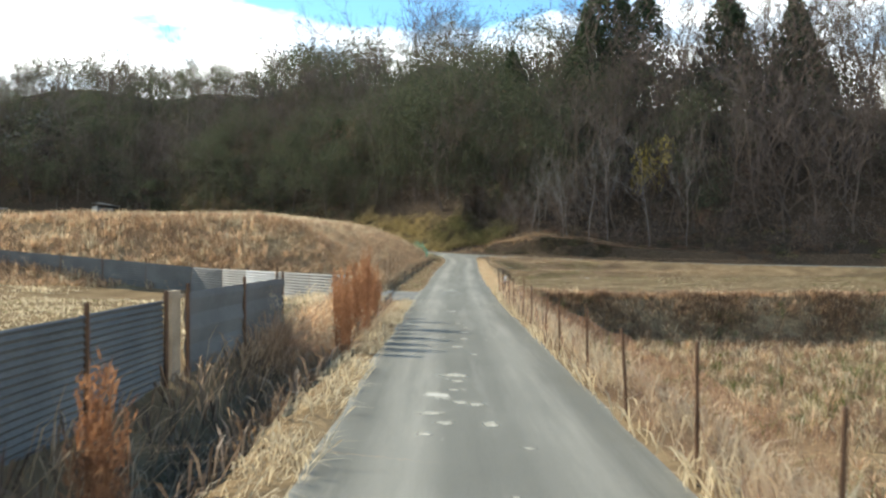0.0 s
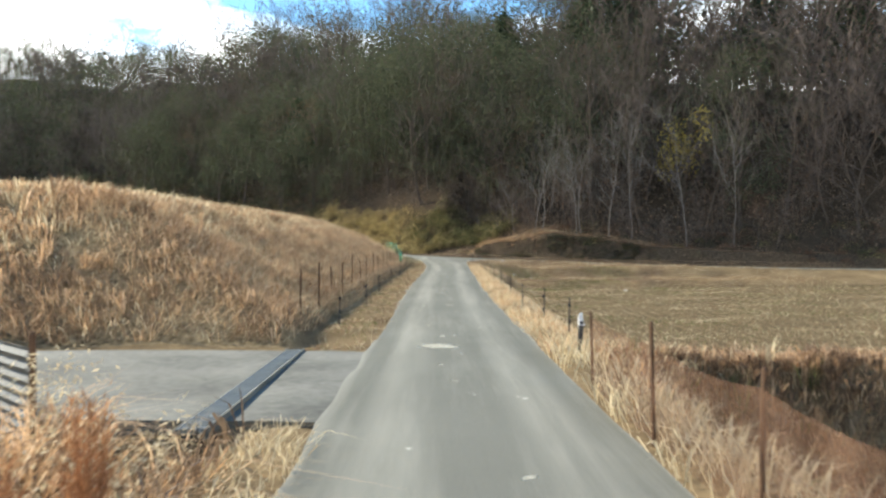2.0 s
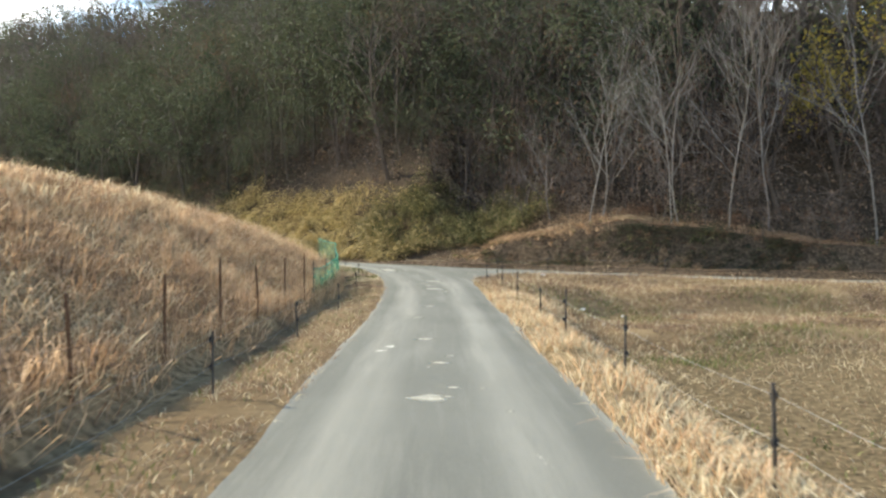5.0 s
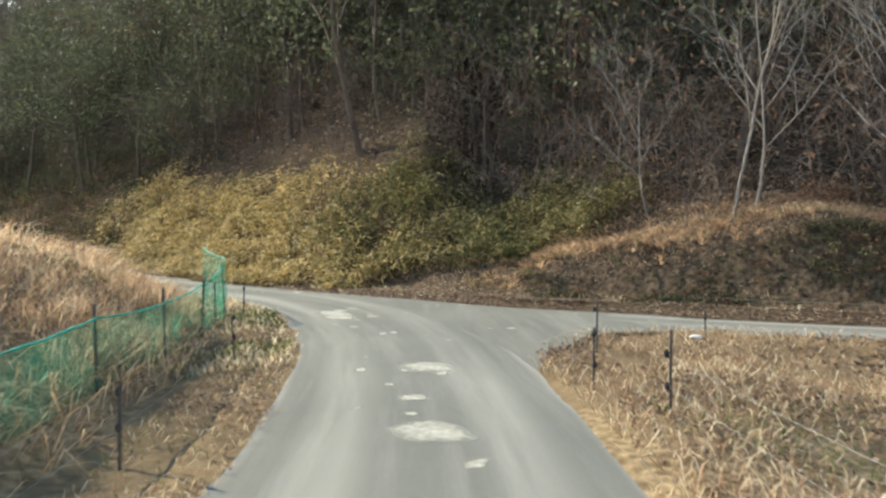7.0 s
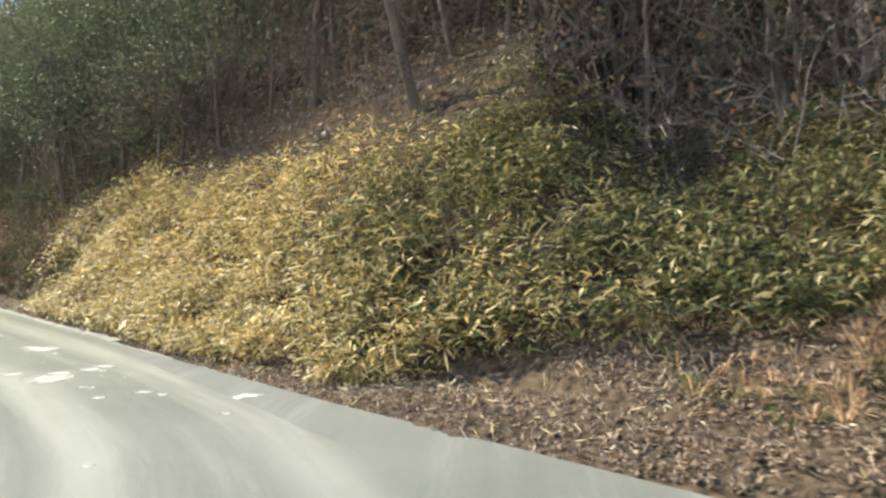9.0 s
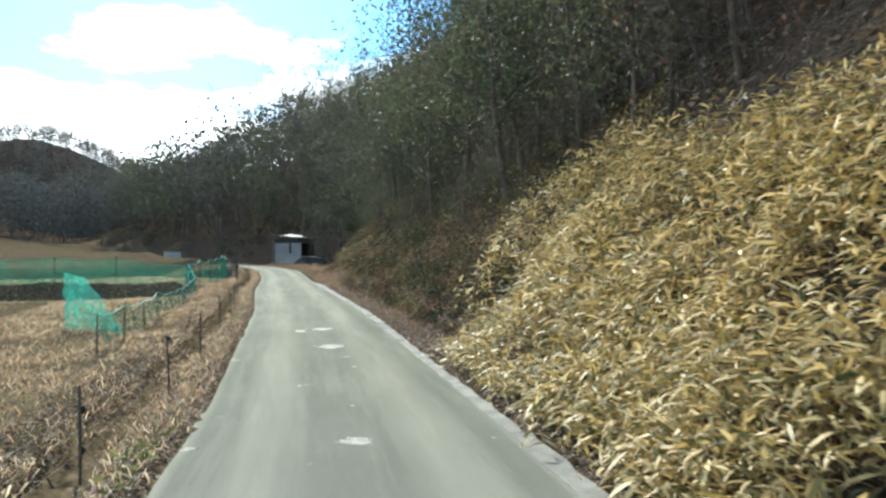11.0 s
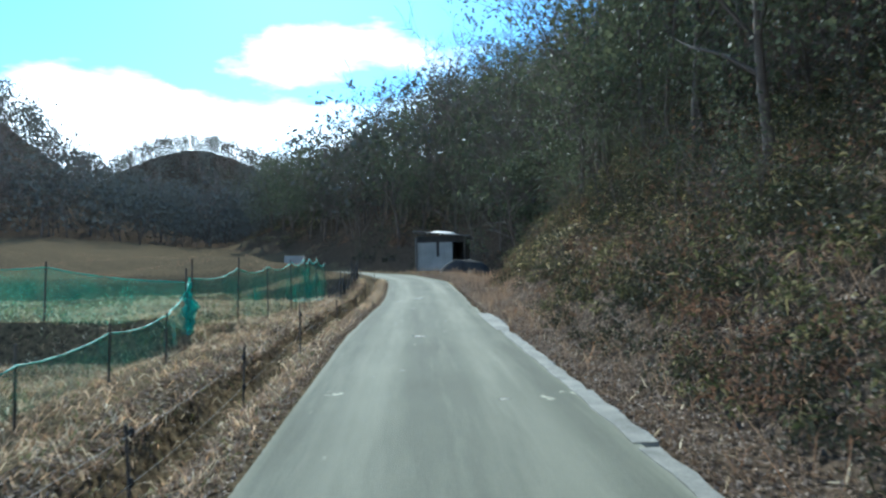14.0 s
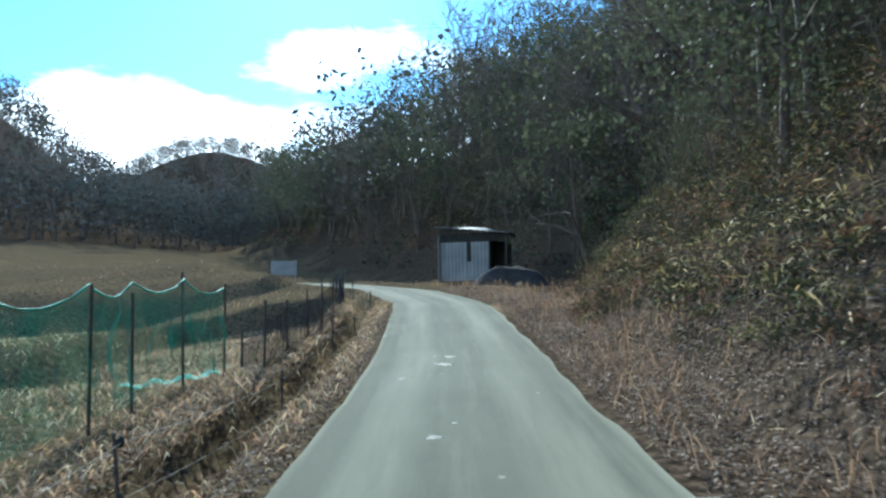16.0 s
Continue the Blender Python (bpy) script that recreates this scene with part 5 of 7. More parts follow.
bamboo_grass(900000, -13, 7.0, 67, 88, lambda X, Y, e, s, h, r: on((h > -0.25 + 0.2 * wave(X, Y, 0.9, 48) + 0.6 * np.clip(X + 0.5, 0, 1.5) + 0.55 * np.clip(X - 1.8, 0, 9)) & (e > 0.25) & (s > 0) & (X < 3.4 + 0.9 * h)) * np.clip((X + 11) / 3.5 + 0.5 * wave(X, Y, 1.8, 47), 0, 1) * np.clip(2.0 - (0.56 - 0.05 * np.clip(X, 0, 4)) * h + 0.5 * wave(X, Y, 1.5, 44), 0, 1) * np.clip(0.6 + 0.9 * wave(X, Y, 0.4, 46), 0.08, 1), 0.8, 0.16)
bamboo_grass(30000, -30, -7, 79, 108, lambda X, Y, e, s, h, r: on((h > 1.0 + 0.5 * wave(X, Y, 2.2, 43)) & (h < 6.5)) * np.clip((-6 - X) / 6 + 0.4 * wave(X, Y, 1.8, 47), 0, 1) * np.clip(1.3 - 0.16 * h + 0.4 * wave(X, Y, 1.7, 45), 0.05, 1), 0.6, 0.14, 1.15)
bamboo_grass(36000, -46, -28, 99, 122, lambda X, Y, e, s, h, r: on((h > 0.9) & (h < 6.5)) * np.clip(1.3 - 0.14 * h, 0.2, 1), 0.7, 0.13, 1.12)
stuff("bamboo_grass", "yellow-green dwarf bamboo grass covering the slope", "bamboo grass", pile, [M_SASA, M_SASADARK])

# evergreen brush, with the shade of its near sides put into the colour
M_BRUSH = material("evergreen_brush_shade_dark", (0.018, 0.02, 0.012), (0.105, 0.095, 0.05), 0.6, 6.0, 0.7, 0, islands=0.6, thin=0.1, spec=0.12)
pile = Pile()


def brush(n, x0, x1, y0, y1, keep, small, large, count, shares, leaf=0.13):
    """Rounded bushes: shells of upright leaves and stems; shares gives the part of them in each material."""
    P = sow(n, x0, x1, y0, y1, keep)
    kind = np.searchsorted(np.cumsum(shares), veg.random(len(P)))
    r = (small + (large - small) * veg.random(len(P)) ** 1.5)
    i = np.repeat(np.arange(len(P)), count)
    d = veg.normal(size=(len(i), 3))
    d[:, 2] = np.abs(d[:, 2])
    d /= np.linalg.norm(d, axis=1)[:, None]
    W = P[i] + d * (r[i] * (0.45 + 0.6 * veg.random(len(i)) ** 0.6))[:, None] * np.array([[1.0, 1.0, 0.85]])
    for m_ in range(len(shares)):
        k = kind[i] == m_
        if k.any():
            V, Q = leaves(W[k], leaf, leaf * 0.32, veg, -0.5, 0.25)
            pile.add(V, Q, None, m_)


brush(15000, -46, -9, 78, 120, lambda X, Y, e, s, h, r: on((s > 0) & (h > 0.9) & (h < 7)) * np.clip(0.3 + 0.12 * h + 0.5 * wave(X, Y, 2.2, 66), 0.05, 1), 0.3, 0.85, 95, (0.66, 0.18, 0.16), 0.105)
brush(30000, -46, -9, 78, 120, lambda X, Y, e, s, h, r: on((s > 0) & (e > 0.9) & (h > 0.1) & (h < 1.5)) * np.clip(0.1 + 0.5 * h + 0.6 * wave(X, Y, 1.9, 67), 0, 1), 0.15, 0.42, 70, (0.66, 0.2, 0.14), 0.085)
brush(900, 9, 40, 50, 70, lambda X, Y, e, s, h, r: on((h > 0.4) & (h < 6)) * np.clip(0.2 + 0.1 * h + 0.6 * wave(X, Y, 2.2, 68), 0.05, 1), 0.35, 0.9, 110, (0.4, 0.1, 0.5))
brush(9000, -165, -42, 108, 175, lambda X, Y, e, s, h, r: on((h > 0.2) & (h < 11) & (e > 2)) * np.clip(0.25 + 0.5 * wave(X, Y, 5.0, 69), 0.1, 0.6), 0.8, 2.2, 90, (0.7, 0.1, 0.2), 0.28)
# dark brush laid on the shelf's steep face to imitate its deep shade
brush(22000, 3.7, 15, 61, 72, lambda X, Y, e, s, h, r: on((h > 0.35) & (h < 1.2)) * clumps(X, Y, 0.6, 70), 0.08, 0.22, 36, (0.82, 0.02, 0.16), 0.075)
stuff("slope_brush", "evergreen and brown brush covering the roadside slope, coloured dark for shade", "brush", pile, [M_BRUSH, M_SASADARK, M_BROWNLEAF])

# grasses and litter on the shelf of the hill to the right
pile = Pile()
P = sow(30000, 2.0, 24, 60, 76, lambda X, Y, e, s, h, r: on((h > 1.5) & (h < 5.5) & (X > 3.0)) * clumps(X, Y, 0.7, 51) * np.clip(1.3 - X / 24, 0.3, 1))
pile.add(*blades(P, 0.2, 0.012, 1.4, veg, tilt=(-0.3, -0.5, 0)), m=0)
# leaves are sparse on the steep face, which keeps it dark as if shaded
P = sow(150000, 2.0, 26, 58, 76, lambda X, Y, e, s, h, r: on((h > -0.9) & (h < 6.0) & (X > 1.5)) * np.clip(1.3 - X / 26, 0.3, 1) * np.where((h > 0.4) & (h < 1.15) & (X > 4.0), 0.12, 1))
pile.add(*lying(P + np.array([0, 0, 0.04]), 0.06, 0.024, veg), m=1)
P = sow(70000, 3.2, 22, 60, 74, lambda X, Y, e, s, h, r: on((h > 1.5 + 0.4 * wave(X, Y, 1.0, 52)) & (h < 3.2) & (X > 3.0)) * np.clip(1.3 - X / 22, 0.3, 1))
k = veg.random(len(P)) < np.clip(1.2 - (P[:, 0] - 4) / 5, 0.1, 0.55)
pile.add(*blades(P[k], 0.2, 0.010, 2.0, veg, tilt=(-0.2, -0.25, 0)), m=2)
Q_ = sow(26000, 3.0, 14, 62, 72, lambda X, Y, e, s, h, r: on((h > 1.3) & (h < 2.6) & (X < 6 + 2 * h)) * np.clip(wave(X, Y, 0.9, 53), 0, 1))
pile.add(*blades(Q_, 0.22, 0.009, 1.9, veg, tilt=(-0.5, -0.5, 0)), m=4)
Q_ = sow(9000, 2.6, 12, 62, 72, lambda X, Y, e, s, h, r: on((h > np.clip(0.45 + 0.75 * (X - 3.0), 0.45, 1.25)) & (h < 2.2)) * np.clip(1.2 - X / 9, 0.06, 1) * clumps(X, Y, 0.5, 54))
pile.add(*tufts(Q_[::3], 11, 0.2, 0.009, 2.0, 0.06), m=2)
pile.add(*tufts(Q_[1::3], 11, 0.2, 0.009, 2.0, 0.06), m=3)
pile.add(*tufts(Q_[2::3], 9, 0.16, 0.010, 1.8, 0.06), m=5)
pile.add(*blades(P[~k], 0.18, 0.011, 1.9, veg, tilt=(-0.2, -0.25, 0)), m=3)
stuff("shelf_grass", "dead grass and leaves on the shelf below the wood", "grass", pile, [M_LITTER, M_LITTER, M_STRAW, M_BROWNGRASS, M_PALE, M_GREEN])

# leaf litter along the second road and in the wood
pile = Pile()
P = sow(150000, -34, 3.5, 70, 106, lambda X, Y, e, s, h, r: on((s > 0) & (e > 0.1) & (h < 2.4)) * np.clip(1.1 - 0.3 * np.abs(h - 0.4), 0.1, 1))
pile.add(*lying(P + np.array([0, 0, 0.03]), 0.05, 0.022, veg), m=0)
P = sow(150000, -14, 5, 66, 84, lambda X, Y, e, s, h, r: on((s > 0) & (e > -0.02) & (h < 1.3)) * np.clip(1.1 - 0.35 * np.abs(h), 0.1, 1))
pile.add(*lying(P + np.array([0, 0, 0.03]), 0.065, 0.026, veg), m=0)
P = sow(40000, -14, 8, 64, 84, lambda X, Y, e, s, h, r: on((s > 0) & (e > 0.05) & (h < 0.9)) * clumps(X, Y, 0.6, 62))
pile.add(*leaves(P + np.array([0, 0, 0.04]), 0.12, 0.012, veg), m=1)
P = sow(9000, -34, 3.5, 70, 106, lambda X, Y, e, s, h, r: on((s > 0) & (e > 0.1) & (h < 1.4)))
pile.add(*leaves(P + np.array([0, 0, 0.05]), 0.14, 0.010, veg), m=1)
P = sow(50000, -34, 30, 58, 112, lambda X, Y, e, s, h, r: on((h > 3.5) & (h < 11)))
pile.add(*lying(P + np.array([0, 0, 0.05]), 0.16, 0.10, veg), m=0)
P = sow_along(62000, 139, 192, 0.16, 2.6, 1)
pile.add(*lying(P + np.array([0, 0, 0.03]), 0.05, 0.022, veg), m=0)
P = sow(16000, -48, -24, 94, 118, lambda X, Y, e, s, h, r: on((s > 0) & (e > 0.15) & (h < 1.6)) * clumps(X, Y, 1.1, 61))
pile.add(*blades(P, 0.38, 0.012, 0.8, veg), m=2)
P = sow(60000, -40, -8, 78, 114, lambda X, Y, e, s, h, r: on((s > 0) & (e > 0.35) & (h < 3.2)) * np.clip(0.15 + 0.2 * h + 0.9 * wave(X, Y, 1.3, 63), 0, 1))
pile.add(*blades(P, 0.34, 0.010, 1.1, veg), m=2)
P = sow(3500, -40, -10, 80, 114, lambda X, Y, e, s, h, r: on((s > 0) & (e > 0.3) & (h < 2.2)) * np.clip(wave(X, Y, 1.7, 64), 0, 1))
pile.add(*blades(P, 0.4, 0.009, 0.9, veg), m=3)
stuff("leaf_litter", "brown fallen leaves and dead stalks at the foot of the slope", "litter", pile, [M_LITTER, M_PALE, M_BROWNGRASS, M_RUST])

# weeds and litter on the inner corner of the junction
pile = Pile()
P = sow(50000, -9, 0.6, 60, 79, lambda X, Y, e, s, h, r: on((s < 0) & (e > 0.02) & (e < 4.5)) * clumps(X, Y, 0.5, 75))
pile.add(*lying(P + np.array([0, 0, 0.04]), 0.065, 0.026, veg), m=1)
P = sow(50000, -9, 0.6, 62, 79, lambda X, Y, e, s, h, r: on((s < 0) & (e > 0.02) & (e < 4.5)) * clumps(X, Y, 0.8, 76))
pile.add(*blades(P, 0.13, 0.014, 1.0, veg), m=0)
P = sow(40000, -9, 0.6, 62, 79, lambda X, Y, e, s, h, r: on((s < 0) & (e > 0.1) & (e < 3.0)) * np.clip(0.2 + wave(X, Y, 0.7, 77), 0, 1))
pile.add(*leaves(P + np.array([0, 0, 0.06]), 0.07, 0.05, veg), m=2)
stuff("corner_weeds", "low weeds and dead leaves on the corner of the junction", "weeds", pile, [M_PALE, M_LITTER, M_GREEN])

# the terraced fields of the valley
pile = Pile()
P = sow(30000, -110, -44, 78, 132, lambda X, Y, e, s, h, r: on((h < -2) & (e > 2.5)) * np.clip(0.25 + wave(X, Y, 2.5, 81), 0.1, 1))
pile.add(*blades(P[::2], 0.16, 0.026, 1.4, veg), m=0)
pile.add(*blades(P[1::2], 0.14, 0.026, 1.4, veg), m=1)
stuff("valley_grass", "rough brown winter grass on the terraced valley fields", "grass", pile, [M_BROWNGRASS, M_LITTER])

# left of the second road
pile = Pile()
P = sow(18000, -40, -4, 70, 108, lambda X, Y, e, s, h, r: on((s < 0) & (e > 0.05) & (e < 3.4) & (r > 134)) * clumps(X, Y, 0.6, 71))
pile.add(*blades(P, 0.11, 0.013, 1.0, veg), m=0)
P = sow(70000, -40, -4, 70, 108, lambda X, Y, e, s, h, r: on((s < 0) & (e > 0.05) & (e < 2.2) & (r > 134)))
pile.add(*lying(P + np.array([0, 0, 0.03]), 0.06, 0.025, veg), m=1)
P = sow(22000, -46, -8, 70, 108, lambda X, Y, e, s, h, r: on((s < 0) & (e > 2.2) & (e < 16) & (r > 134)) * np.clip(1.1 - e / 18, 0.2, 1) * clumps(X, Y, 1.4, 72))
pile.add(*blades(P, 0.14, 0.018, 0.9, veg), m=2)
P = sow(26000, -46, -8, 70, 108, lambda X, Y, e, s, h, r: on((s < 0) & (e > 2.0) & (e < 7) & (r > 134)) * np.clip(0.1 + wave(X, Y, 1.2, 73), 0, 1))
pile.add(*blades(P, 0.24, 0.014, 1.4, veg), m=0)
P = sow_along(52000, 137, 184, 0.0, 1.4, -1)
pile.add(*lying(P + np.array([0, 0, 0.015]), 0.045, 0.02, veg), m=1)
P = sow_along(80000, 137, 186, 0.1, 5.5, -1)
P = P[veg.random(len(P)) < clumps(P[:, 0], P[:, 1], 0.9, 74) + 0.25]
k = veg.random(len(P))
for lo_, hi_, m_ in ((0, 0.36, 3), (0.36, 0.64, 4), (0.64, 0.8, 2), (0.8, 1, 5)):
    pile.add(*blades(P[(k >= lo_) & (k < hi_)], 0.13, 0.008, 1.8, veg), m=m_)
P = sow(60000, -46, -27, 82, 104, lambda X, Y, e, s, h, r: on((s < 0) & (e > 2.0) & (r > 160) & (r < 182)) * clumps(X, Y, 0.9, 78))
k = veg.random(len(P)) < 0.6
pile.add(*blades(P[k], 0.11, 0.014, 1.2, veg), m=2)
pile.add(*blades(P[~k], 0.11, 0.014, 1.4, veg), m=5)
stuff("field_grass", "short dull winter grass beside the netted fields", "grass", pile, [M_BROWNGRASS, M_LITTER, M_GREEN, M_BROWNGRASS, M_STRAW, M_PALE])

# ---------------------------------------------------------------- things
from mathutils.bvhtree import BVHTree
M_STEEL = material("rusty_steel_post", (0.05, 0.028, 0.018), (0.20, 0.11, 0.06), 4.0, 60.0, 0.8, 0.3, 80.0, metal=0.3)
M_GALV = material("galvanised_grating", (0.22, 0.24, 0.24), (0.42, 0.44, 0.43), 3.0, 60.0, 0.5, 0.15, 90.0, metal=0.7)
M_SHEET = material("dark_corrugated_sheet", (0.075, 0.078, 0.073), (0.17, 0.172, 0.16), 1.2, 30.0, 0.65, 0.15, 60.0)
M_SHEETLIGHT = material("zinc_corrugated_sheet", (0.15, 0.165, 0.175), (0.26, 0.28, 0.29), 1.2, 30.0, 0.6, 0.15, 60.0, metal=0.1)
M_STAKE = material("dark_plastic_stake", (0.025, 0.022, 0.02), (0.09, 0.075, 0.06), 6.0, 60.0, 0.7, 0.2, 80.0)
M_WIRE = material("white_fence_wire", (0.17, 0.16, 0.14), (0.30, 0.29, 0.26), 5.0, 60.0, 0.6, 0.0)
M_WHITE = material("weathered_white_plastic", (0.62, 0.60, 0.56), (0.82, 0.81, 0.78), 8.0, 60.0, 0.5, 0.1, 60.0)
M_WOOD = material("weathered_timber", (0.22, 0.16, 0.10), (0.48, 0.37, 0.25), 3.0, 40.0, 0.9, 0.4, 60.0)
M_SHEDWALL = material("pale_corrugated_wall", (0.15, 0.16, 0.16), (0.26, 0.27, 0.265), 1.5, 30.0, 0.6, 0.2, 50.0)
M_ROOF = material("sheet_metal_roof", (0.13, 0.135, 0.135), (0.24, 0.245, 0.24), 1.5, 30.0, 0.55, 0.2, 50.0, metal=0.1)
M_TARP = material("dark_tarpaulin", (0.02, 0.02, 0.02), (0.065, 0.063, 0.06), 2.0, 20.0, 0.95, 0.5, 14.0, spec=0.05)
# near black: painted shade of openings and eaves, and the insulators' own colour
M_DARK = material("near_black_shade_and_fittings", (0.015, 0.015, 0.015), (0.04, 0.038, 0.035), 3.0, 30.0, 0.9, 0.0)


def netting(name, dark, light, cover):
    """A fine net: threads with see-through holes between."""
    m = material(name, dark, light, 3.0, 30.0, 0.7, 0.0, thin=0.3)
    n, l = m.node_tree.nodes, m.node_tree.links
    out = n["Material Output"]
    body = out.inputs["Surface"].links[0].from_socket
    tr = n.new("ShaderNodeBsdfTransparent")
    tex = n.new("ShaderNodeTexNoise")
    tex.inputs["Scale"].default_value = 2.2
    geo = n.new("ShaderNodeTexCoord")
    l.new(geo.outputs["Object"], tex.inputs["Vector"])
    mr = n.new("ShaderNodeMapRange")
    mr.inputs["From Min"].default_value, mr.inputs["From Max"].default_value = 0.3, 0.7
    mr.inputs["To Min"].default_value, mr.inputs["To Max"].default_value = cover - 0.15, cover + 0.15
    l.new(tex.outputs["Fac"], mr.inputs["Value"])
    mix = n.new("ShaderNodeMixShader")
    l.new(mr.outputs["Result"], mix.inputs["Fac"])
    l.new(tr.outputs["BSDF"], mix.inputs[1])
    l.new(body, mix.inputs[2])
    l.new(mix.outputs["Shader"], out.inputs["Surface"])
    return m


M_NET = netting("green_crop_net", (0.018, 0.15, 0.092), (0.05, 0.30, 0.185), 0.33)
M_NETEDGE = material("gathered_green_net", (0.03, 0.30, 0.22), (0.10, 0.52, 0.40), 6.0, 40.0, 0.6, 0.4, 30.0, thin=0.35)
M_NETFOLD = netting("bunched_green_net", (0.03, 0.28, 0.21), (0.10, 0.52, 0.40), 0.52)
M_BROWNNET = netting("rust_brown_net", (0.10, 0.045, 0.025), (0.24, 0.13, 0.075), 0.34)


def zat(x, y):
    return float(land(np.array([float(x)]), np.array([float(y)]))[0])


def post_mesh(height, r, sides=6, mat=None, lean=0.0, knobs=()):
    p = Pile()
    V, Qd, T = tube([(0, 0, -0.25), (lean * 0.5, 0, height * 0.5), (lean, 0, height * 0.985), (lean, 0, height)], [r, r, r * 0.95, r * 0.6], sides)
    p.add(V, Qd, T)
    return p.mesh("post", [mat or M_STEEL], False)


def knob_mesh(z, r):
    V, Qd, T = tube([(0.012, 0, z - 0.03), (0.016, 0, z - 0.01), (0.016, 0, z + 0.01), (0.012, 0, z + 0.03)], [r * 0.5, r, r, r * 0.5], 7)
    return mesh_np("insulator", V, [Qd, T], [M_DARK])


def cord(points, r, mat, sag=0.0, name="wire"):
    """A thin wire hung through points: one tube that sags between them."""
    q = []
    for a, b in zip(points[:-1], points[1:]):
        a, b = np.array(a, float), np.array(b, float)
        for u in (0.0, 0.25, 0.5, 0.75):
            q.append(a * (1 - u) + b * u - np.array([0, 0, sag * 4 * u * (1 - u)]))
    q.append(np.array(points[-1], float))
    V, Qd, T = tube(q, [r] * len(q), 4)
    return mesh_np(name, V, [Qd, T], [mat])


def stake_fence(label, pts, height, r, mat, wires, wire_mat, knob=True, wire_r=0.0015, group=""):
    """A wire fence: stakes with insulators and wires strung between them."""
    fence = thing("wire_fence", label, "fence", group)
    pm = [post_mesh(height * k, r, 6, mat, ln) for k, ln in ((1.0, 0.02), (1.1, -0.03), (0.92, 0.05))]
    km = [knob_mesh(height * w, 0.022) for w in wires]
    spots = []
    for i, (x, y) in enumerate(pts):
        z = zat(x, y)
        po = part("post", pm[i % 3], fence)
        po.location, po.rotation_euler = (x, y, z), (0, 0, i * 2.1)
        spots.append((x, y, z))
        if knob:
            for k in km:
                kk = part("insulator", k, po)
    for w in wires:
        part("wire", cord([(x, y, z + height * w) for x, y, z in spots], wire_r, wire_mat, 0.03), fence)
    return fence


def road_side(run0, run1, step, off, jitter=0.0, seed=5):
    """Points beside the main road, off metres beyond its edge (negative: left), at even steps along it."""
    r = np.random.default_rng(seed)
    seg = np.hypot(*np.diff(ROAD[:, :2], axis=0).T)
    s = np.concatenate([[0], np.cumsum(seg)])
    out = []
    for u in np.arange(run0, run1, step):
        u = u + r.uniform(-jitter, jitter)
        x, y = np.interp(u, s, ROAD[:, 0]), np.interp(u, s, ROAD[:, 1])
        x2, y2 = np.interp(u + 0.5, s, ROAD[:, 0]), np.interp(u + 0.5, s, ROAD[:, 1])
        nx_, ny_ = (y2 - y) / 0.5, -(x2 - x) / 0.5
        d = (half_width(u) + abs(off)) * np.sign(off)
        out.append((x + nx_ * d, y + ny_ * d))
    return out


# ---- road: pale repairs, the driveway with its grating, the concrete kerb of the second road
def blot(seed, rx, ry):
    """A ragged thin patch of mortar."""
    r = np.random.default_rng(seed)
    a = np.arange(14) * 2 * np.pi / 14
    k = 0.55 + 0.6 * r.random(14)
    k = (k + np.roll(k, 1)) / 2 + 0.12 * r.normal(size=14)
    return np.column_stack([np.cos(a) * rx * k, np.sin(a) * ry * k])


surfaces = [BVHTree.FromPolygons([tuple(v.co) for v in ob.data.vertices], [tuple(p.vertices) for p in ob.data.polygons]) for ob in bpy.data.objects if ob.name.startswith("road")]


def road_height(x, y):
    """The road's true surface under a point, or the land's beside it."""
    hits = [b.ray_cast(Vector((x, y, 60)), Vector((0, 0, -1)))[0] for b in surfaces]
    hits = [h.z for h in hits if h is not None]
    if hits:
        return max(hits)
    d, side, zr, run = along(np.array([x]), np.array([y]), ROAD)
    return float(zr[0] - 0.03)


def lay_patch(shape, x, y, yaw, k):
    """A thin skin of mortar that follows the road's surface."""
    c, s = math.cos(yaw) * k, math.sin(yaw) * k
    P_ = [(0.0, 0.0)] + [(a * c - b * s, a * s + b * c) for f in (0.55, 1.0) for a, b in shape * f]
    V = np.array([(a, b, road_height(x + a, y + b) - road_height(x, y) + (0.003 if i < 15 else 0.0015)) for i, (a, b) in enumerate(P_)])
    T = [[0, 1 + i, 1 + (i + 1) % 14] for i in range(14)]
    Q = [[1 + i, 15 + i, 15 + (i + 1) % 14, 1 + (i + 1) % 14] for i in range(14)]
    me = mesh_np("patch", V, [np.array(Q), np.array(T)], [M_PATCH])
    att = me.attributes.new("cover", "FLOAT", "POINT")
    att.data.foreach_set("value", np.repeat(np.array([1.0, 0.85, 0.0], np.float32), [1, 14, 14]))
    ob = part("patch", me, road, "pale mortar patch")
    ob.location = (x, y, road_height(x, y))


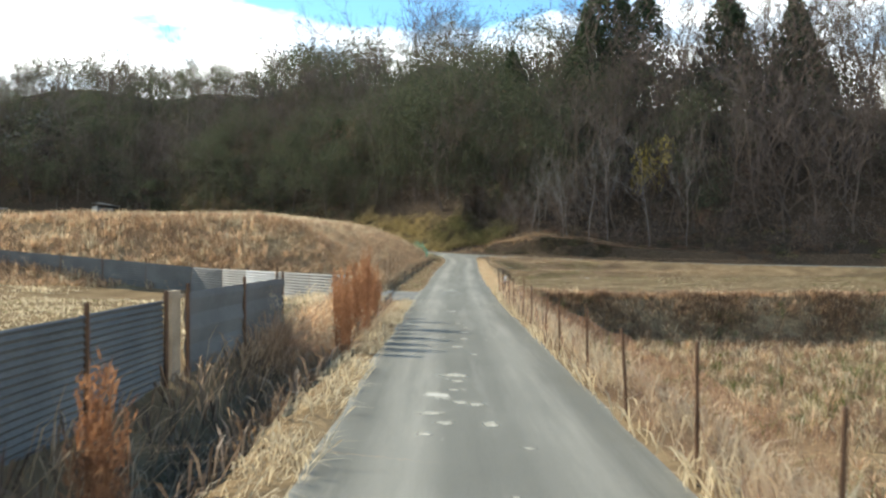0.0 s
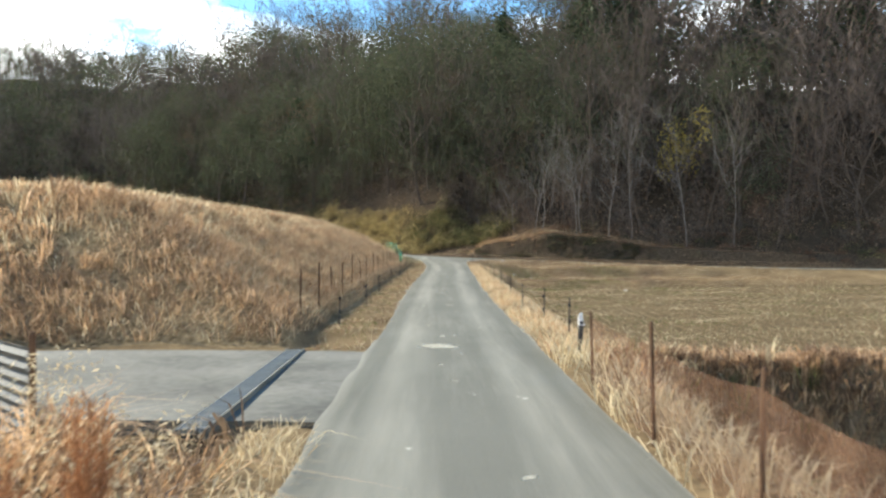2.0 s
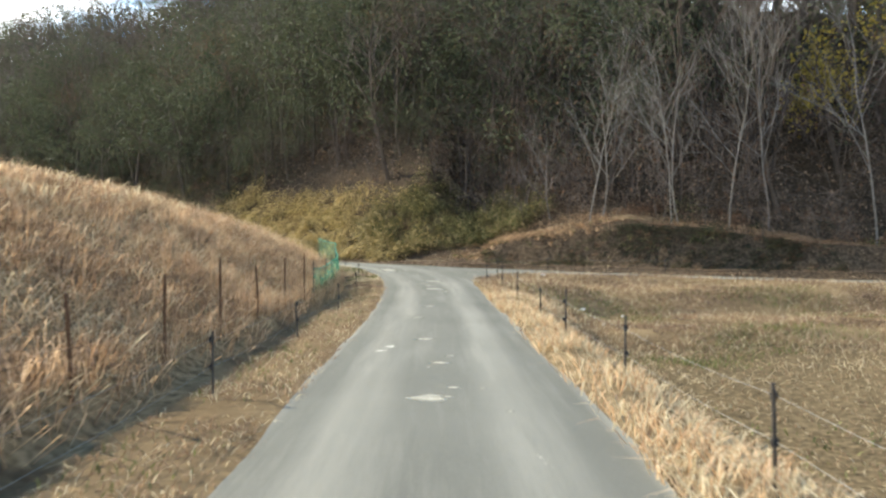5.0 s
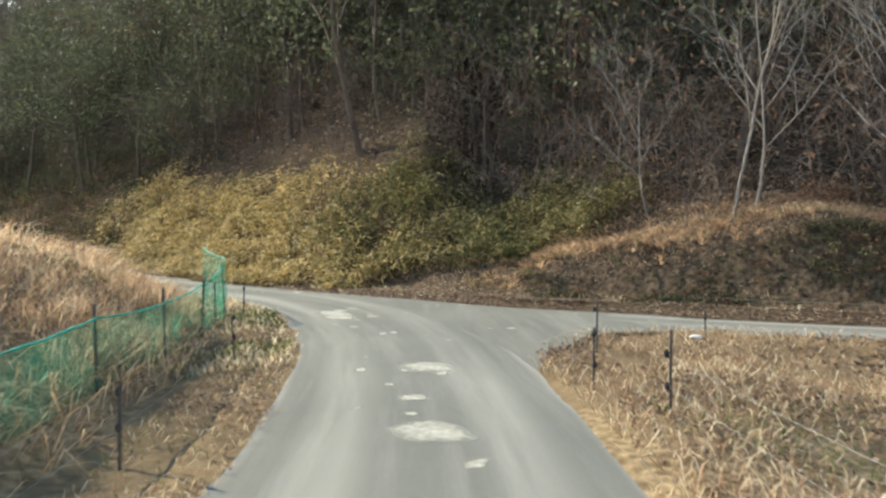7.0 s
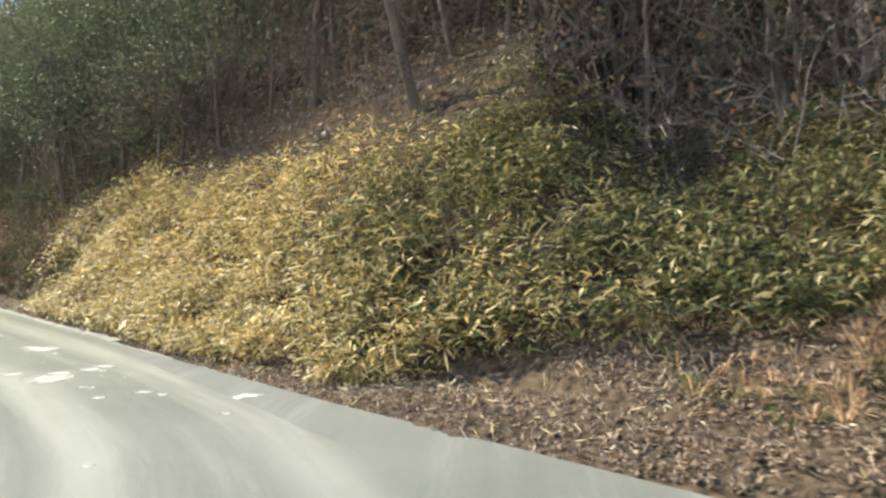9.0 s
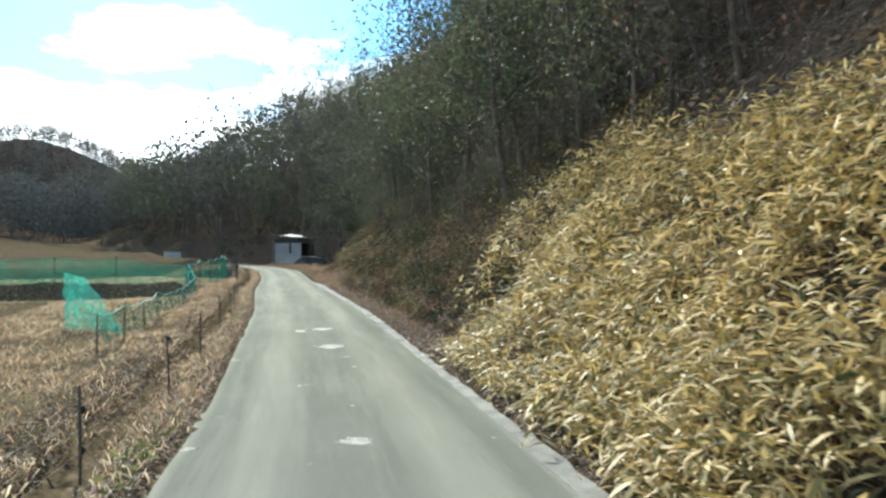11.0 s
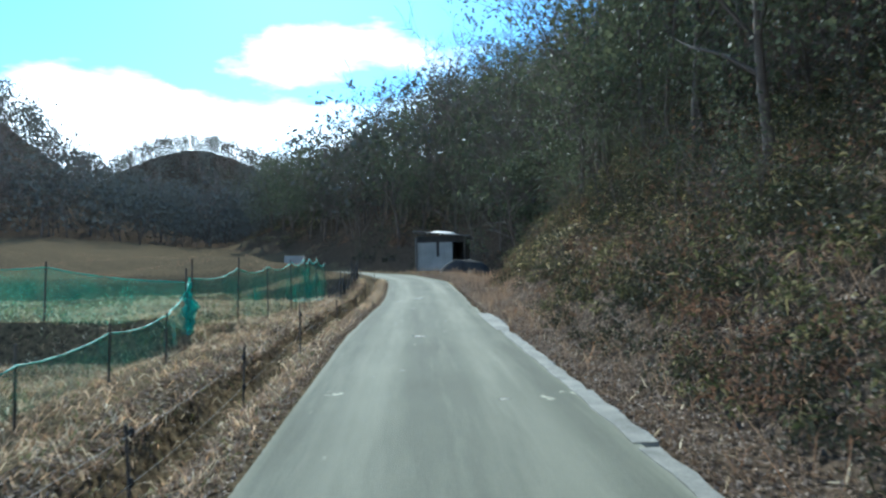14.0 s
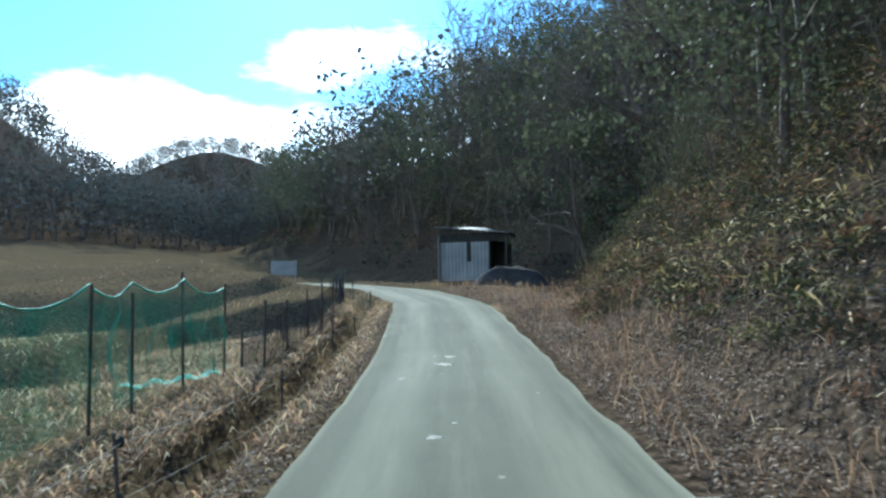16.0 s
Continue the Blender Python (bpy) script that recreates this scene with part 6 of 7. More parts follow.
BLOTS = [blot(500 + i, *s) for i, s in enumerate(((0.15, 0.14), (0.09, 0.09), (0.07, 0.16), (0.2, 0.16), (0.06, 0.07), (0.13, 0.08), (0.32, 0.36)))]
PATCHES = [(0.22, 25.75, 6), (0.3, 26.9, 2), (0.28, 14.7, 1), (0.41, 13.9, 4), (0.36, 13.1, 5), (0.33, 12.2, 1), (0.21, 11.2, 5), (0.42, 10.4, 4), (0.13, 8.7, 3), (0.16, 8.3, 1), (0.11, 7.8, 4), (0.16, 7.15, 1), (0.3, 7.05, 1), (-0.1, 6.7, 5), (0.02, 6.3, 1), (-0.14, 5.95, 4), (0.39, 6.25, 2), (0.1, 28.6, 4),
           (0.02, 32.9, 1), (0.61, 33.0, 0), (0.64, 36.0, 2), (0.53, 36.9, 3), (0.42, 37.2, 1), (0.59, 38.6, 0), (0.79, 41.1, 3), (0.81, 43.0, 0), (0.88, 45.6, 3), (0.95, 49.4, 0), (1.17, 54.5, 0), (0.9, 52.3, 5), (1.05, 47.4, 5),
           (1.68, 58.5, 2), (1.44, 59.35, 6), (1.3, 59.9, 4), (1.32, 60.5, 0), (1.11, 61.1, 4), (1.5, 62.0, 6), (1.62, 61.6, 2), (0.8, 61.9, 2), (0.12, 67.05, 6), (0.02, 67.3, 6), (0.2, 66.6, 6), (0.12, 67.6, 0), (0.32, 67.9, 3), (0.66, 67.0, 2), (0.72, 66.65, 0), (0.5, 66.2, 5), (0.5, 65.4, 5), (0.2, 65.7, 1), (1.27, 67.2, 4), (1.86, 68.4, 4), (1.1, 64.7, 2), (0.95, 64.6, 2), (2.77, 64.9, 1), (4.1, 65.2, 4), (5.1, 65.8, 5), (-1.09, 71.3, 4), (-3.67, 74.2, 3),
           (-2.6, 72.0, 1), (-2.3, 72.35, 5), (-2.05, 72.2, 1), (-3.75, 73.2, 6), (-3.9, 73.6, 3), (-3.7, 73.9, 3), (-3.5, 73.8, 1), (-4.4, 73.5, 0), (-5.5, 75.95, 6), (-5.8, 76.1, 3), (-7.35, 77.6, 3), (-7.0, 75.5, 2), (-8.4, 76.7, 1), (-12.0, 82.2, 6), (-14.1, 84.15, 6), (-25.5, 93.9, 0), (-33.3, 100.8, 3), (-32.8, 99.7, 2), (-30.3, 98.0, 1)]
patch_rng = np.random.default_rng(77)
for x, y, i in PATCHES:
    lay_patch(BLOTS[i], x, y, patch_rng.uniform(-0.4, 0.4), 1.35)
for _ in range(70):
    u = patch_rng.uniform(62, 178)
    x, y = road_side(u, u + 0.1, 1, 0.01)[0]
    x2, y2 = road_side(u, u + 0.1, 1, -0.01)[0]
    f = np.clip(patch_rng.normal(0.5, 0.13), 0.12, 0.88)
    x, y = x * f + x2 * (1 - f), y * f + y2 * (1 - f)
    lay_patch(BLOTS[patch_rng.choice([1, 4, 4, 5, 2])], x, y, patch_rng.uniform(0, 3), patch_rng.uniform(0.4, 0.9))

# concrete driveway into the field
gxs, gys = np.meshgrid(np.linspace(-6.2, -0.75, 24), np.linspace(0, 1, 10))
low_edge = np.maximum(21.3, 20.25 + (-2.5 - gxs) * 1.11)
gys = low_edge + (25.5 - low_edge) * gys + 0.06 * np.sin(gxs * 1.3)
V = np.stack([gxs, gys, np.full(gxs.shape, 0.0)], -1).reshape(-1, 3)
V[:, 2] = ramp(-V[:, 0], (0.75, -0.035), (1.2, -0.012), (3, 0.0), (12, 0.1)) + along(V[:, 0], V[:, 1], ROAD)[2]
i = (np.arange(9)[:, None] * 24 + np.arange(23)[None, :]).ravel()
low_ = V - np.array([0, 0, 0.12])
drive_me = mesh_np("driveway", np.vstack([V, low_]), [np.stack([i, i + 1, i + 25, i + 24], 1), np.stack([np.arange(23), np.arange(23) + 240, np.arange(23) + 241, np.arange(23) + 1], 1)], [M_DRIVE])
driveway = tagged(new("driveway", drive_me), "worn concrete driveway over the ditch into the field", "driveway", kind="structure")

grating = thing("drain_grating", "long galvanised steel drain grating over the roadside ditch", "grating")
grating.scale = (0.4, 1, 1)
grating.location, grating.rotation_euler = (-1.7, 22.6, float(along(np.array([-1.62]), np.array([23.0]), ROAD)[2][0]) + 0.012), (0, 0, 0.0)
for nm, x0, x1 in (("rim", -0.30, -0.25), ("rim", 0.25, 0.30)):
    V, Q = box(x0, -1.9, -0.06, x1, 2.9, 0.02)
    part(nm, mesh_np("rim", V, [Q], [M_DRIVE]), grating, "concrete rim")
# a dark panel under the bars stands in for the drain's inner shade
V, Q = box(-0.26, -1.88, -0.075, 0.26, 2.88, -0.045)
part("channel", mesh_np("channel", V, [Q], [M_DARK]), grating, "dark panel for the shade inside the drain")
for x in np.arange(-0.24, 0.25, 0.08):
    V, Q = box(-0.010, -1.85, -0.02, 0.010, 2.85, 0.018)
    b_ = part("bar", mesh_np("bar", V, [Q], [M_GALV]), grating)
    b_.location = (x, 0, 0)
for y in np.arange(-1.8, 2.85, 0.45):
    V, Q = box(-0.27, -0.012, -0.03, 0.27, 0.012, 0.012)
    b_ = part("crossbar", mesh_np("crossbar", V, [Q], [M_GALV]), grating)
    b_.location = (0, y, 0)

# concrete strip along the right of the second road, in worn lengths
kerb = tagged(new("kerb"), "broken pale concrete kerb strip beside the road", "kerb", kind="structure")
kr = np.random.default_rng(88)
_rv = np.array([v.co for v in road.data.vertices]).reshape(-1, 8, 3)
_mid_line = (_rv[:, 3] + _rv[:, 4]) / 2
_nrm = _rv[:, 6] - _rv[:, 1]
_nrm[:, 2] = 0
_nrm /= np.linalg.norm(_nrm, axis=1)[:, None]


def strip(u0, u1, inner, outer, lift):
    """A flat slab along the road's right edge; inner and outer give its sides, metres beyond the edge."""
    us = np.linspace(u0, u1, max(3, int((u1 - u0) / 0.3) + 1))
    pts = []
    for i, u in enumerate(us):
        j = u / 0.4
        c_ = np.array([np.interp(j, np.arange(len(_rv)), _mid_line[:, q]) for q in range(3)])
        n_ = np.array([np.interp(j, np.arange(len(_rv)), _nrm[:, q]) for q in range(3)])
        hw_ = float(half_width(u))
        a_, b_ = hw_ + inner(u), hw_ + outer(u)
        z_ = c_[2] - 0.026
        pts += [(*(c_ + n_ * a_)[:2], z_ - 0.1), (*(c_ + n_ * a_)[:2], z_ + lift), (*(c_ + n_ * b_)[:2], z_ + lift + 0.004), (*(c_ + n_ * (b_ + 0.02))[:2], z_ - 0.14)]
    m = len(us)
    Q = [[r_ * 4 + c, r_ * 4 + c + 1, r_ * 4 + 5 + c, r_ * 4 + 4 + c] for r_ in range(m - 1) for c in range(3)] + [[3, 2, 1, 0], [m * 4 - 4, m * 4 - 3, m * 4 - 2, m * 4 - 1]]
    return mesh_np("slab", np.array(pts), [np.array(Q)], [M_CONC])


ku = 138.6
while ku < 165.5:
    L = kr.uniform(1.6, 3.2)
    w_, ph = kr.uniform(0.08, 0.15), kr.uniform(0, 6)
    part("slab", strip(ku, ku + L, lambda u: -0.06 + 0.015 * math.sin(u * 5 + ph), lambda u: w_ + 0.02 * math.sin(u * 7 + ph), 0.008), kerb)
    ku += L + (0.015 if kr.random() < 0.85 else 0.15)
part("slab", strip(165.8, 169.6, lambda u: -0.12, lambda u: 0.1 + (0.1 + 0.05 * math.sin(u * 9)) * math.sin(math.pi * np.clip((u - 165.6) / 4.4, 0, 1)), 0.008), kerb, "wide pale concrete pad")

# ---- sheets round the low field
def sheet_mesh(length, height, mat, waves=11):
    """A corrugated sheet with level ridges, 1 m wide pieces of real relief."""
    nz = waves * 4 + 1
    z = np.linspace(0, height, nz)
    dx = 0.012 * np.sin(np.arange(nz) * np.pi / 2)
    us = np.linspace(0, length, 5)
    bow = 0.02 * np.sin(us * 2.1)
    F_ = np.array([[u, dx[k] + b + 0.0, z[k]] for u, b in zip(us, bow) for k in range(nz)])
    B_ = F_ + np.array([0, 0.004, 0])
    i = (np.arange(4)[:, None] * nz + np.arange(nz - 1)[None, :]).ravel()
    Qf = np.stack([i, i + nz, i + nz + 1, i + 1], 1)
    n = len(F_)
    rim = np.array([[k * nz + nz - 1, (k + 1) * nz + nz - 1, n + (k + 1) * nz + nz - 1, n + k * nz + nz - 1] for k in range(4)])
    return mesh_np("sheet", np.vstack([F_, B_]), [np.vstack([Qf, Qf[:, ::-1] + n, rim])], [mat], smooth=False)


def sheet_fence(label, line, top, mats, height=0.85, wave_n=11):
    """A fence of corrugated sheets on steel posts along a line of (x, y)."""
    fence = thing("sheet_fence", label, "fence")
    P_ = np.array(line, float)
    seg = np.hypot(*np.diff(P_, axis=0).T)
    s = np.concatenate([[0], np.cumsum(seg)])
    n = max(1, int(round(s[-1] / 1.75)))
    us = np.linspace(0, s[-1], n + 1)
    pm = post_mesh(height + 0.12, 0.022, 6, M_STEEL)
    for i in range(n + 1):
        x, y = np.interp(us[i], s, P_[:, 0]), np.interp(us[i], s, P_[:, 1])
        po = part("post", pm, fence)
        po.location = (x + 0.03, y, top(x, y) - height - 0.02)
        if i == n:
            break
        x2, y2 = np.interp(us[i + 1], s, P_[:, 0]), np.interp(us[i + 1], s, P_[:, 1])
        L = math.hypot(x2 - x, y2 - y)
        sh = part("sheet", sheet_mesh(L + 0.05, height, mats[i % len(mats)], wave_n), fence)
        z0, z1 = top(x, y) - height, top(x2, y2) - height
        sh.matrix_basis = Matrix.Translation((x, y, z0)) @ Euler((0.03 * math.sin(i * 2.2), -math.atan2(z1 - z0, L), math.atan2(y2 - y, x2 - x))).to_matrix().to_4x4()
    return fence


sheet_fence("dark corrugated sheet fence beside the ditch", [(-2.72, -2.5), (-2.7, 7.55)], lambda x, y: 0.9, [M_SHEET], 1.0, 18)
sheet_fence("dark smooth sheet fence beside the ditch", [(-2.72, 8.25), (-2.55, 12.3)], lambda x, y: 0.94, [M_SHEET], 1.0, 3)
sheet_fence("row of dark and zinc corrugated sheets below the bank", [(-2.5, 20.0), (-7.9, 26.0), (-17, 28.4), (-34, 29.5)], lambda x, y: float(ramp(-x, (2, 0.74), (8, 0.78), (17, 1.45), (40, 1.7))), [M_SHEET, M_SHEET, M_SHEETLIGHT, M_SHEET] + [M_SHEET] * 20, 0.85)
gate_post = thing("timber_post", "pale weathered timber board standing in the fence gap", "post")
gate_post.location = (-2.72, 7.9, 0.0)
V, Q = box(-0.03, -0.13, -0.1, 0.03, 0.13, 0.98)
part("board", mesh_np("board", V, [Q], [M_WOOD]), gate_post)
V, Q = box(-0.05, -0.17, 0.9, 0.05, 0.17, 0.94)
part("crosspiece", mesh_np("crosspiece", V, [Q], [M_WOOD]), gate_post)

# ---- rusty net fence right of the start
right_pts = road_side(63.0, 83.5, 1.75, 0.02, 0.2, 6)
net_fence = thing("net_fence", "rusty steel stakes with sagging rust-brown netting", "fence")
pm = [post_mesh(h, 0.014, 6, M_STEEL, ln) for h, ln in ((0.80, 0.03), (0.86, -0.02), (0.76, 0.05))]
spots = []
for i, (x, y) in enumerate(right_pts):
    z = zat(x, y)
    po = part("post", pm[i % 3], net_fence)
    po.location, po.rotation_euler = (x, y, z), (0, 0, i * 1.3)
    spots.append((x, y, z))


def drape(spots, height, sag, bottom=0.03, wob=0.05, seed=0, cols=8, rows=7, lift=None):
    """A net hung through posts: a wrinkled sheet with a sagging top edge."""
    r = np.random.default_rng(seed)
    V = []
    for si, (a, b) in enumerate(zip(spots[:-1], spots[1:])):
        a, b = np.array(a), np.array(b)
        nrm = np.array([-(b - a)[1], (b - a)[0], 0])
        nrm /= np.linalg.norm(nrm) + 1e-9
        ha = height if lift is None else lift[si]
        hb = height if lift is None else lift[si + 1]
        for c in range(cols + (1 if si == len(spots) - 2 else 0)):
            u = c / cols
            base = a * (1 - u) + b * u
            top_ = (ha * (1 - u) + hb * u) * (1 - sag * 4 * u * (1 - u))
            for k in range(rows):
                w = k / (rows - 1)
                V.append(base + np.array([0, 0, bottom + (top_ - bottom) * w]) + nrm * wob * (math.sin(c * 1.7 + si * 2.3 + k * 0.8) * (1 - w) + 0.4 * r.normal()) * (0.3 + 0.7 * (1 - abs(2 * w - 1))))
    V = np.array(V)
    n = len(V) // rows
    i = (np.arange(n - 1)[:, None] * rows + np.arange(rows - 1)[None, :]).ravel()
    return V, np.stack([i, i + rows, i + rows + 1, i + 1], 1), V.reshape(n, rows, 3)[:, -1]


V, Q, T_ = drape(spots, 0.7, 0.06, seed=1)
part("netting", mesh_np("netting", V, [Q], [M_BROWNNET], smooth=True), net_fence, "rust-brown see-through netting")

# ---- wire fences along the first road
stake_fence("line of rusty stakes with wires at the bank's foot", road_side(88.5, 116.5, 2.05, -1.42, 0.25, 7), 0.85, 0.017, M_STEEL, (0.45, 0.75, 0.97), M_STEEL, False, 0.002)
stake_fence("low electric fence of thin stakes beside the ditch", road_side(88.0, 128, 4.4, -0.66, 0.4, 8), 0.5, 0.011, M_STAKE, (0.5, 0.95), M_WIRE)
stake_fence("low electric fence of thin stakes along the paddy", road_side(86.5, 121.5, 3.3, 0.55, 0.5, 9), 0.6, 0.012, M_STAKE, (0.4, 0.8), M_WIRE)
stake_fence("leaning electric fence stakes round the junction corner", [(2.9, 60.6), (3.45, 62.7), (5.2, 63.9), (8.5, 62.6)], 0.55, 0.012, M_STAKE, (0.4, 0.9), M_WIRE)
capped = thing("capped_post", "dark wooden post with a white bag over its top", "post")
capped.location = (1.95, 24.7, zat(1.95, 24.7))
part("post", post_mesh(0.42, 0.035, 8, M_STAKE, 0.02), capped)
V, Qd, T = tube([(0.0, 0, 0.33), (0.02, 0, 0.37), (0.01, 0, 0.44), (0.03, 0.01, 0.49), (0.03, 0, 0.51)], [0.04, 0.055, 0.045, 0.03, 0.008], 9)
V[:, :2] *= 0.7
part("bag", mesh_np("bag", V + np.random.default_rng(4).normal(size=V.shape) * 0.008, [Qd, T], [M_WHITE]), capped, "crumpled white plastic bag")


def litter_bag(x, y, k, seed):
    r = np.random.default_rng(seed)
    bm = bmesh.new()
    bmesh.ops.create_icosphere(bm, subdivisions=2, radius=0.5)
    for v in bm.verts:
        v.co *= 0.8 + 0.5 * r.random()
        v.co.z = v.co.z * 0.35 + 0.1
    me = bpy.data.meshes.new("plastic_scrap")
    bm.to_mesh(me)
    bm.free()
    me.materials.append(M_WHITE)
    ob = thing("plastic_scrap", "crumpled scrap of white plastic in the grass", "litter", "plastic scraps in the grass", data=me)
    ob.location, ob.scale = (x, y, zat(x, y)), (k, k * 0.6, k)


for i, (x, y, k) in enumerate(((5.1, 58.7, 0.15), (6.1, 58.6, 0.14), (4.4, 57.2, 0.1), (5.2, 57.0, 0.1), (5.0, 63.7, 0.16), (9.5, 51.5, 0.2), (-6.5, 24.9, 0.3), (-37.2, 100.6, 0.2), (-18.95, 86.2, 0.09))):
    litter_bag(x, y, k, 600 + i)


# ---- green nets
def green_fence(label, pts, heights, sag, seed, post_h=1.15, droop=None, r=0.024, extra=0.0, hang=0.05):
    fence = thing("crop_net_fence", label, "fence", "green net fences")
    spots = [(x, y, zat(x, y) + extra) for x, y in pts]
    for i, (x, y, z) in enumerate(spots):
        po = part("post", post_mesh(post_h * (1 + 0.06 * math.sin(i * 2.3)), r, 6, M_STAKE, 0.04 * math.sin(i * 1.9)), fence)
        po.location = (x, y, z - extra)
    V, Q, top_ = drape(spots, 1.0, sag, hang, 0.09, seed, 9, 8, heights)
    part("net", mesh_np("net", V, [Q], [M_NET], smooth=True), fence, "see-through green net")
    V, Qd, T = tube(top_ + np.array([0, 0, 0.006]), 0.005 + 0.007 * np.abs(np.sin(np.arange(len(top_)) * 1.3)), 6)
    part("hem", mesh_np("hem", V, [Qd, T], [M_NETEDGE], smooth=True), fence, "gathered bright green hem")
    return fence


green_fence("green net on stakes at the end of the grass bank", [(-1.23, 56.0), (-1.2, 58.0), (-1.22, 60.2), (-1.28, 62.2), (-1.42, 64.2), (-1.62, 65.8), (-1.72, 66.9), (-2.5, 68.6)], [0.62, 0.62, 0.62, 0.64, 0.7, 0.82, 1.0, 1.15], 0.04, 3, 0.78, r=0.014)
green_fence("sagging green net on stakes beside the second road", road_side(146.4, 162.5, 1.95, -1.95, 0.15, 33) + [(-27.4, 90.8)], [0.62, 0.6, 0.62, 0.58, 0.54, 0.51, 0.5, 0.52, 0.58, 0.82], 0.1, 4, 0.64, r=0.014, hang=0.12)
green_fence("long green net along the upper field's edge", [(-27.6, 90.85), (-30.17, 89.54), (-31.1, 87.7), (-32.4, 85.2), (-34.0, 82.2), (-36.5, 77.5)], [0.75, 0.92, 0.92, 0.9, 0.9, 0.9], 0.07, 5, 0.98, r=0.018, hang=0.0)
green_fence("green net closing the upper field by the lane", [(-27.5, 90.9), (-29.24, 92.65), (-30.0, 93.75), (-31.25, 95.1), (-32.0, 95.95), (-32.6, 96.5), (-33.6, 97.4), (-34.6, 98.35)], [0.85, 1.0, 1.08, 1.14, 1.17, 1.18, 1.14, 1.08], 0.1, 6, 1.16, r=0.016, hang=0.1)
M_SHADENET = netting("dark_shade_net", (0.012, 0.014, 0.018), (0.04, 0.042, 0.048), 0.55)
plot = thing("shade_net_fence", "dark see-through net on stakes round the sunken plot", "fence")
plot_pts = [(-35.2, 98.9)] + road_side(174.8, 188.5, 1.9, -1.25, 0.2, 31)
plot_spots = [(x, y, zat(x, y)) for x, y in plot_pts]
for i, (x, y, z) in enumerate(plot_spots):
    po = part("post", post_mesh(0.8 + 0.08 * math.sin(i * 2.1), 0.02, 6, M_STAKE, 0.04 * math.sin(i * 1.7)), plot)
    po.location = (x, y, z)
V, Q, top_ = drape(plot_spots, 0.62, 0.08, 0.0, 0.06, 23, 7, 6)
part("net", mesh_np("net", V, [Q], [M_SHADENET], smooth=True), plot, "dark see-through net")
# net thrown over at the fence's end, and net lying on the ground
V, Q, top_ = drape([(-18.1, 80.95, zat(-18.1, 80.95)), (-17.75, 81.15, zat(-17.75, 81.15)), (-17.4, 81.4, zat(-17.4, 81.4)), (-17.1, 81.55, zat(-17.1, 81.55))], 1.0, 0.0, 0.0, 0.2, 9, 7, 9, [1.12, 1.05, 0.6, 0.12])
far_heap = thing("green_net_heap", "bunched green net gathered round the far end post", "net")
part("fold", mesh_np("fold", *(lambda d: (d[0], [d[1]]))(drape([(x, y, zat(x, y)) for x, y in ((-27.75, 90.98), (-27.55, 90.88), (-27.35, 90.8), (-27.05, 90.62))], 1.0, 0.0, 0.15, 0.14, 19, 6, 9, [0.84, 0.86, 0.78, 0.55])), [M_NETFOLD], smooth=True), far_heap)
heap = thing("green_net_heap", "bunched bright green net hanging from the end post", "net")
part("fold", mesh_np("fold", V, [Q], [M_NETFOLD], smooth=True), heap)
lr = np.random.default_rng(12)
fu, fv = np.meshgrid(np.linspace(0, 1, 24), np.linspace(-1, 1, 9))
fx = -34.55 + 0.5 * fu - 0.26 * fv * (0.5 + 0.6 * np.sin(fu * 9) ** 2)
fy = 98.25 - 1.3 * fu + 0.2 * fv * (0.5 + 0.6 * np.sin(fu * 9) ** 2)
fz = land(fx, fy) + 0.05 + 0.05 * np.sin(fu * 31 + fv * 4) * np.cos(fv * 6 + fu * 11) + 0.03 * lr.random(fu.shape)
i = (np.arange(8)[:, None] * 24 + np.arange(23)[None, :]).ravel()
fallen = thing("fallen_net", "loose end of green net lying on the ground", "net", data=mesh_np("fallen_net", np.stack([fx, fy, fz], -1).reshape(-1, 3), [np.stack([i, i + 1, i + 25, i + 24], 1)], [M_NETFOLD], smooth=True))

# ---- stakes and wires left of the second road
stake_fence("electric fence stakes and white wires along the lane", road_side(136.0, 196, 4.1, -0.62, 0.5, 11), 0.76, 0.013, M_STAKE, (0.45, 0.85), M_WIRE, True, 0.0018)

# ---- the shed, its tarpaulin heap and far huts
shed = thing("shed", "small pale corrugated farm shed with a sloping sheet roof", "shed")
shed.matrix_world = Matrix.Translation((-51.6, 116.9, zat(-51.6, 116.9))) @ Matrix.Rotation(radians(40), 4, "Z")


def ribbed(x0, x1, z0, z1, y, ribs, depth=0.02, slope=0.0):
    """An upright ribbed wall panel in the x-z plane, with thickness; slope raises the top along x."""
    n = ribs * 4 + 1
    u = np.linspace(x0, x1, n)
    off = depth * np.where((np.arange(n) % 4) < 2, 0, 1)
    F_ = np.array([[a, y - o, z] for a, o in zip(u, off) for z in (z0, z1 + slope * (a - x0))])
    B_ = F_ * np.array([1, 0, 1]) + np.array([0, y + 0.03, 0])
    i = np.arange(n - 1) * 2
    Qf = np.stack([i, i + 2, i + 3, i + 1], 1)
    m = len(F_)
    topq = np.stack([i + 1, i + 3, i + 3 + m, i + 1 + m], 1)
    return mesh_np("wall", np.vstack([F_, B_]), [np.vstack([Qf, Qf[:, ::-1] + m, topq])], [M_SHEDWALL])


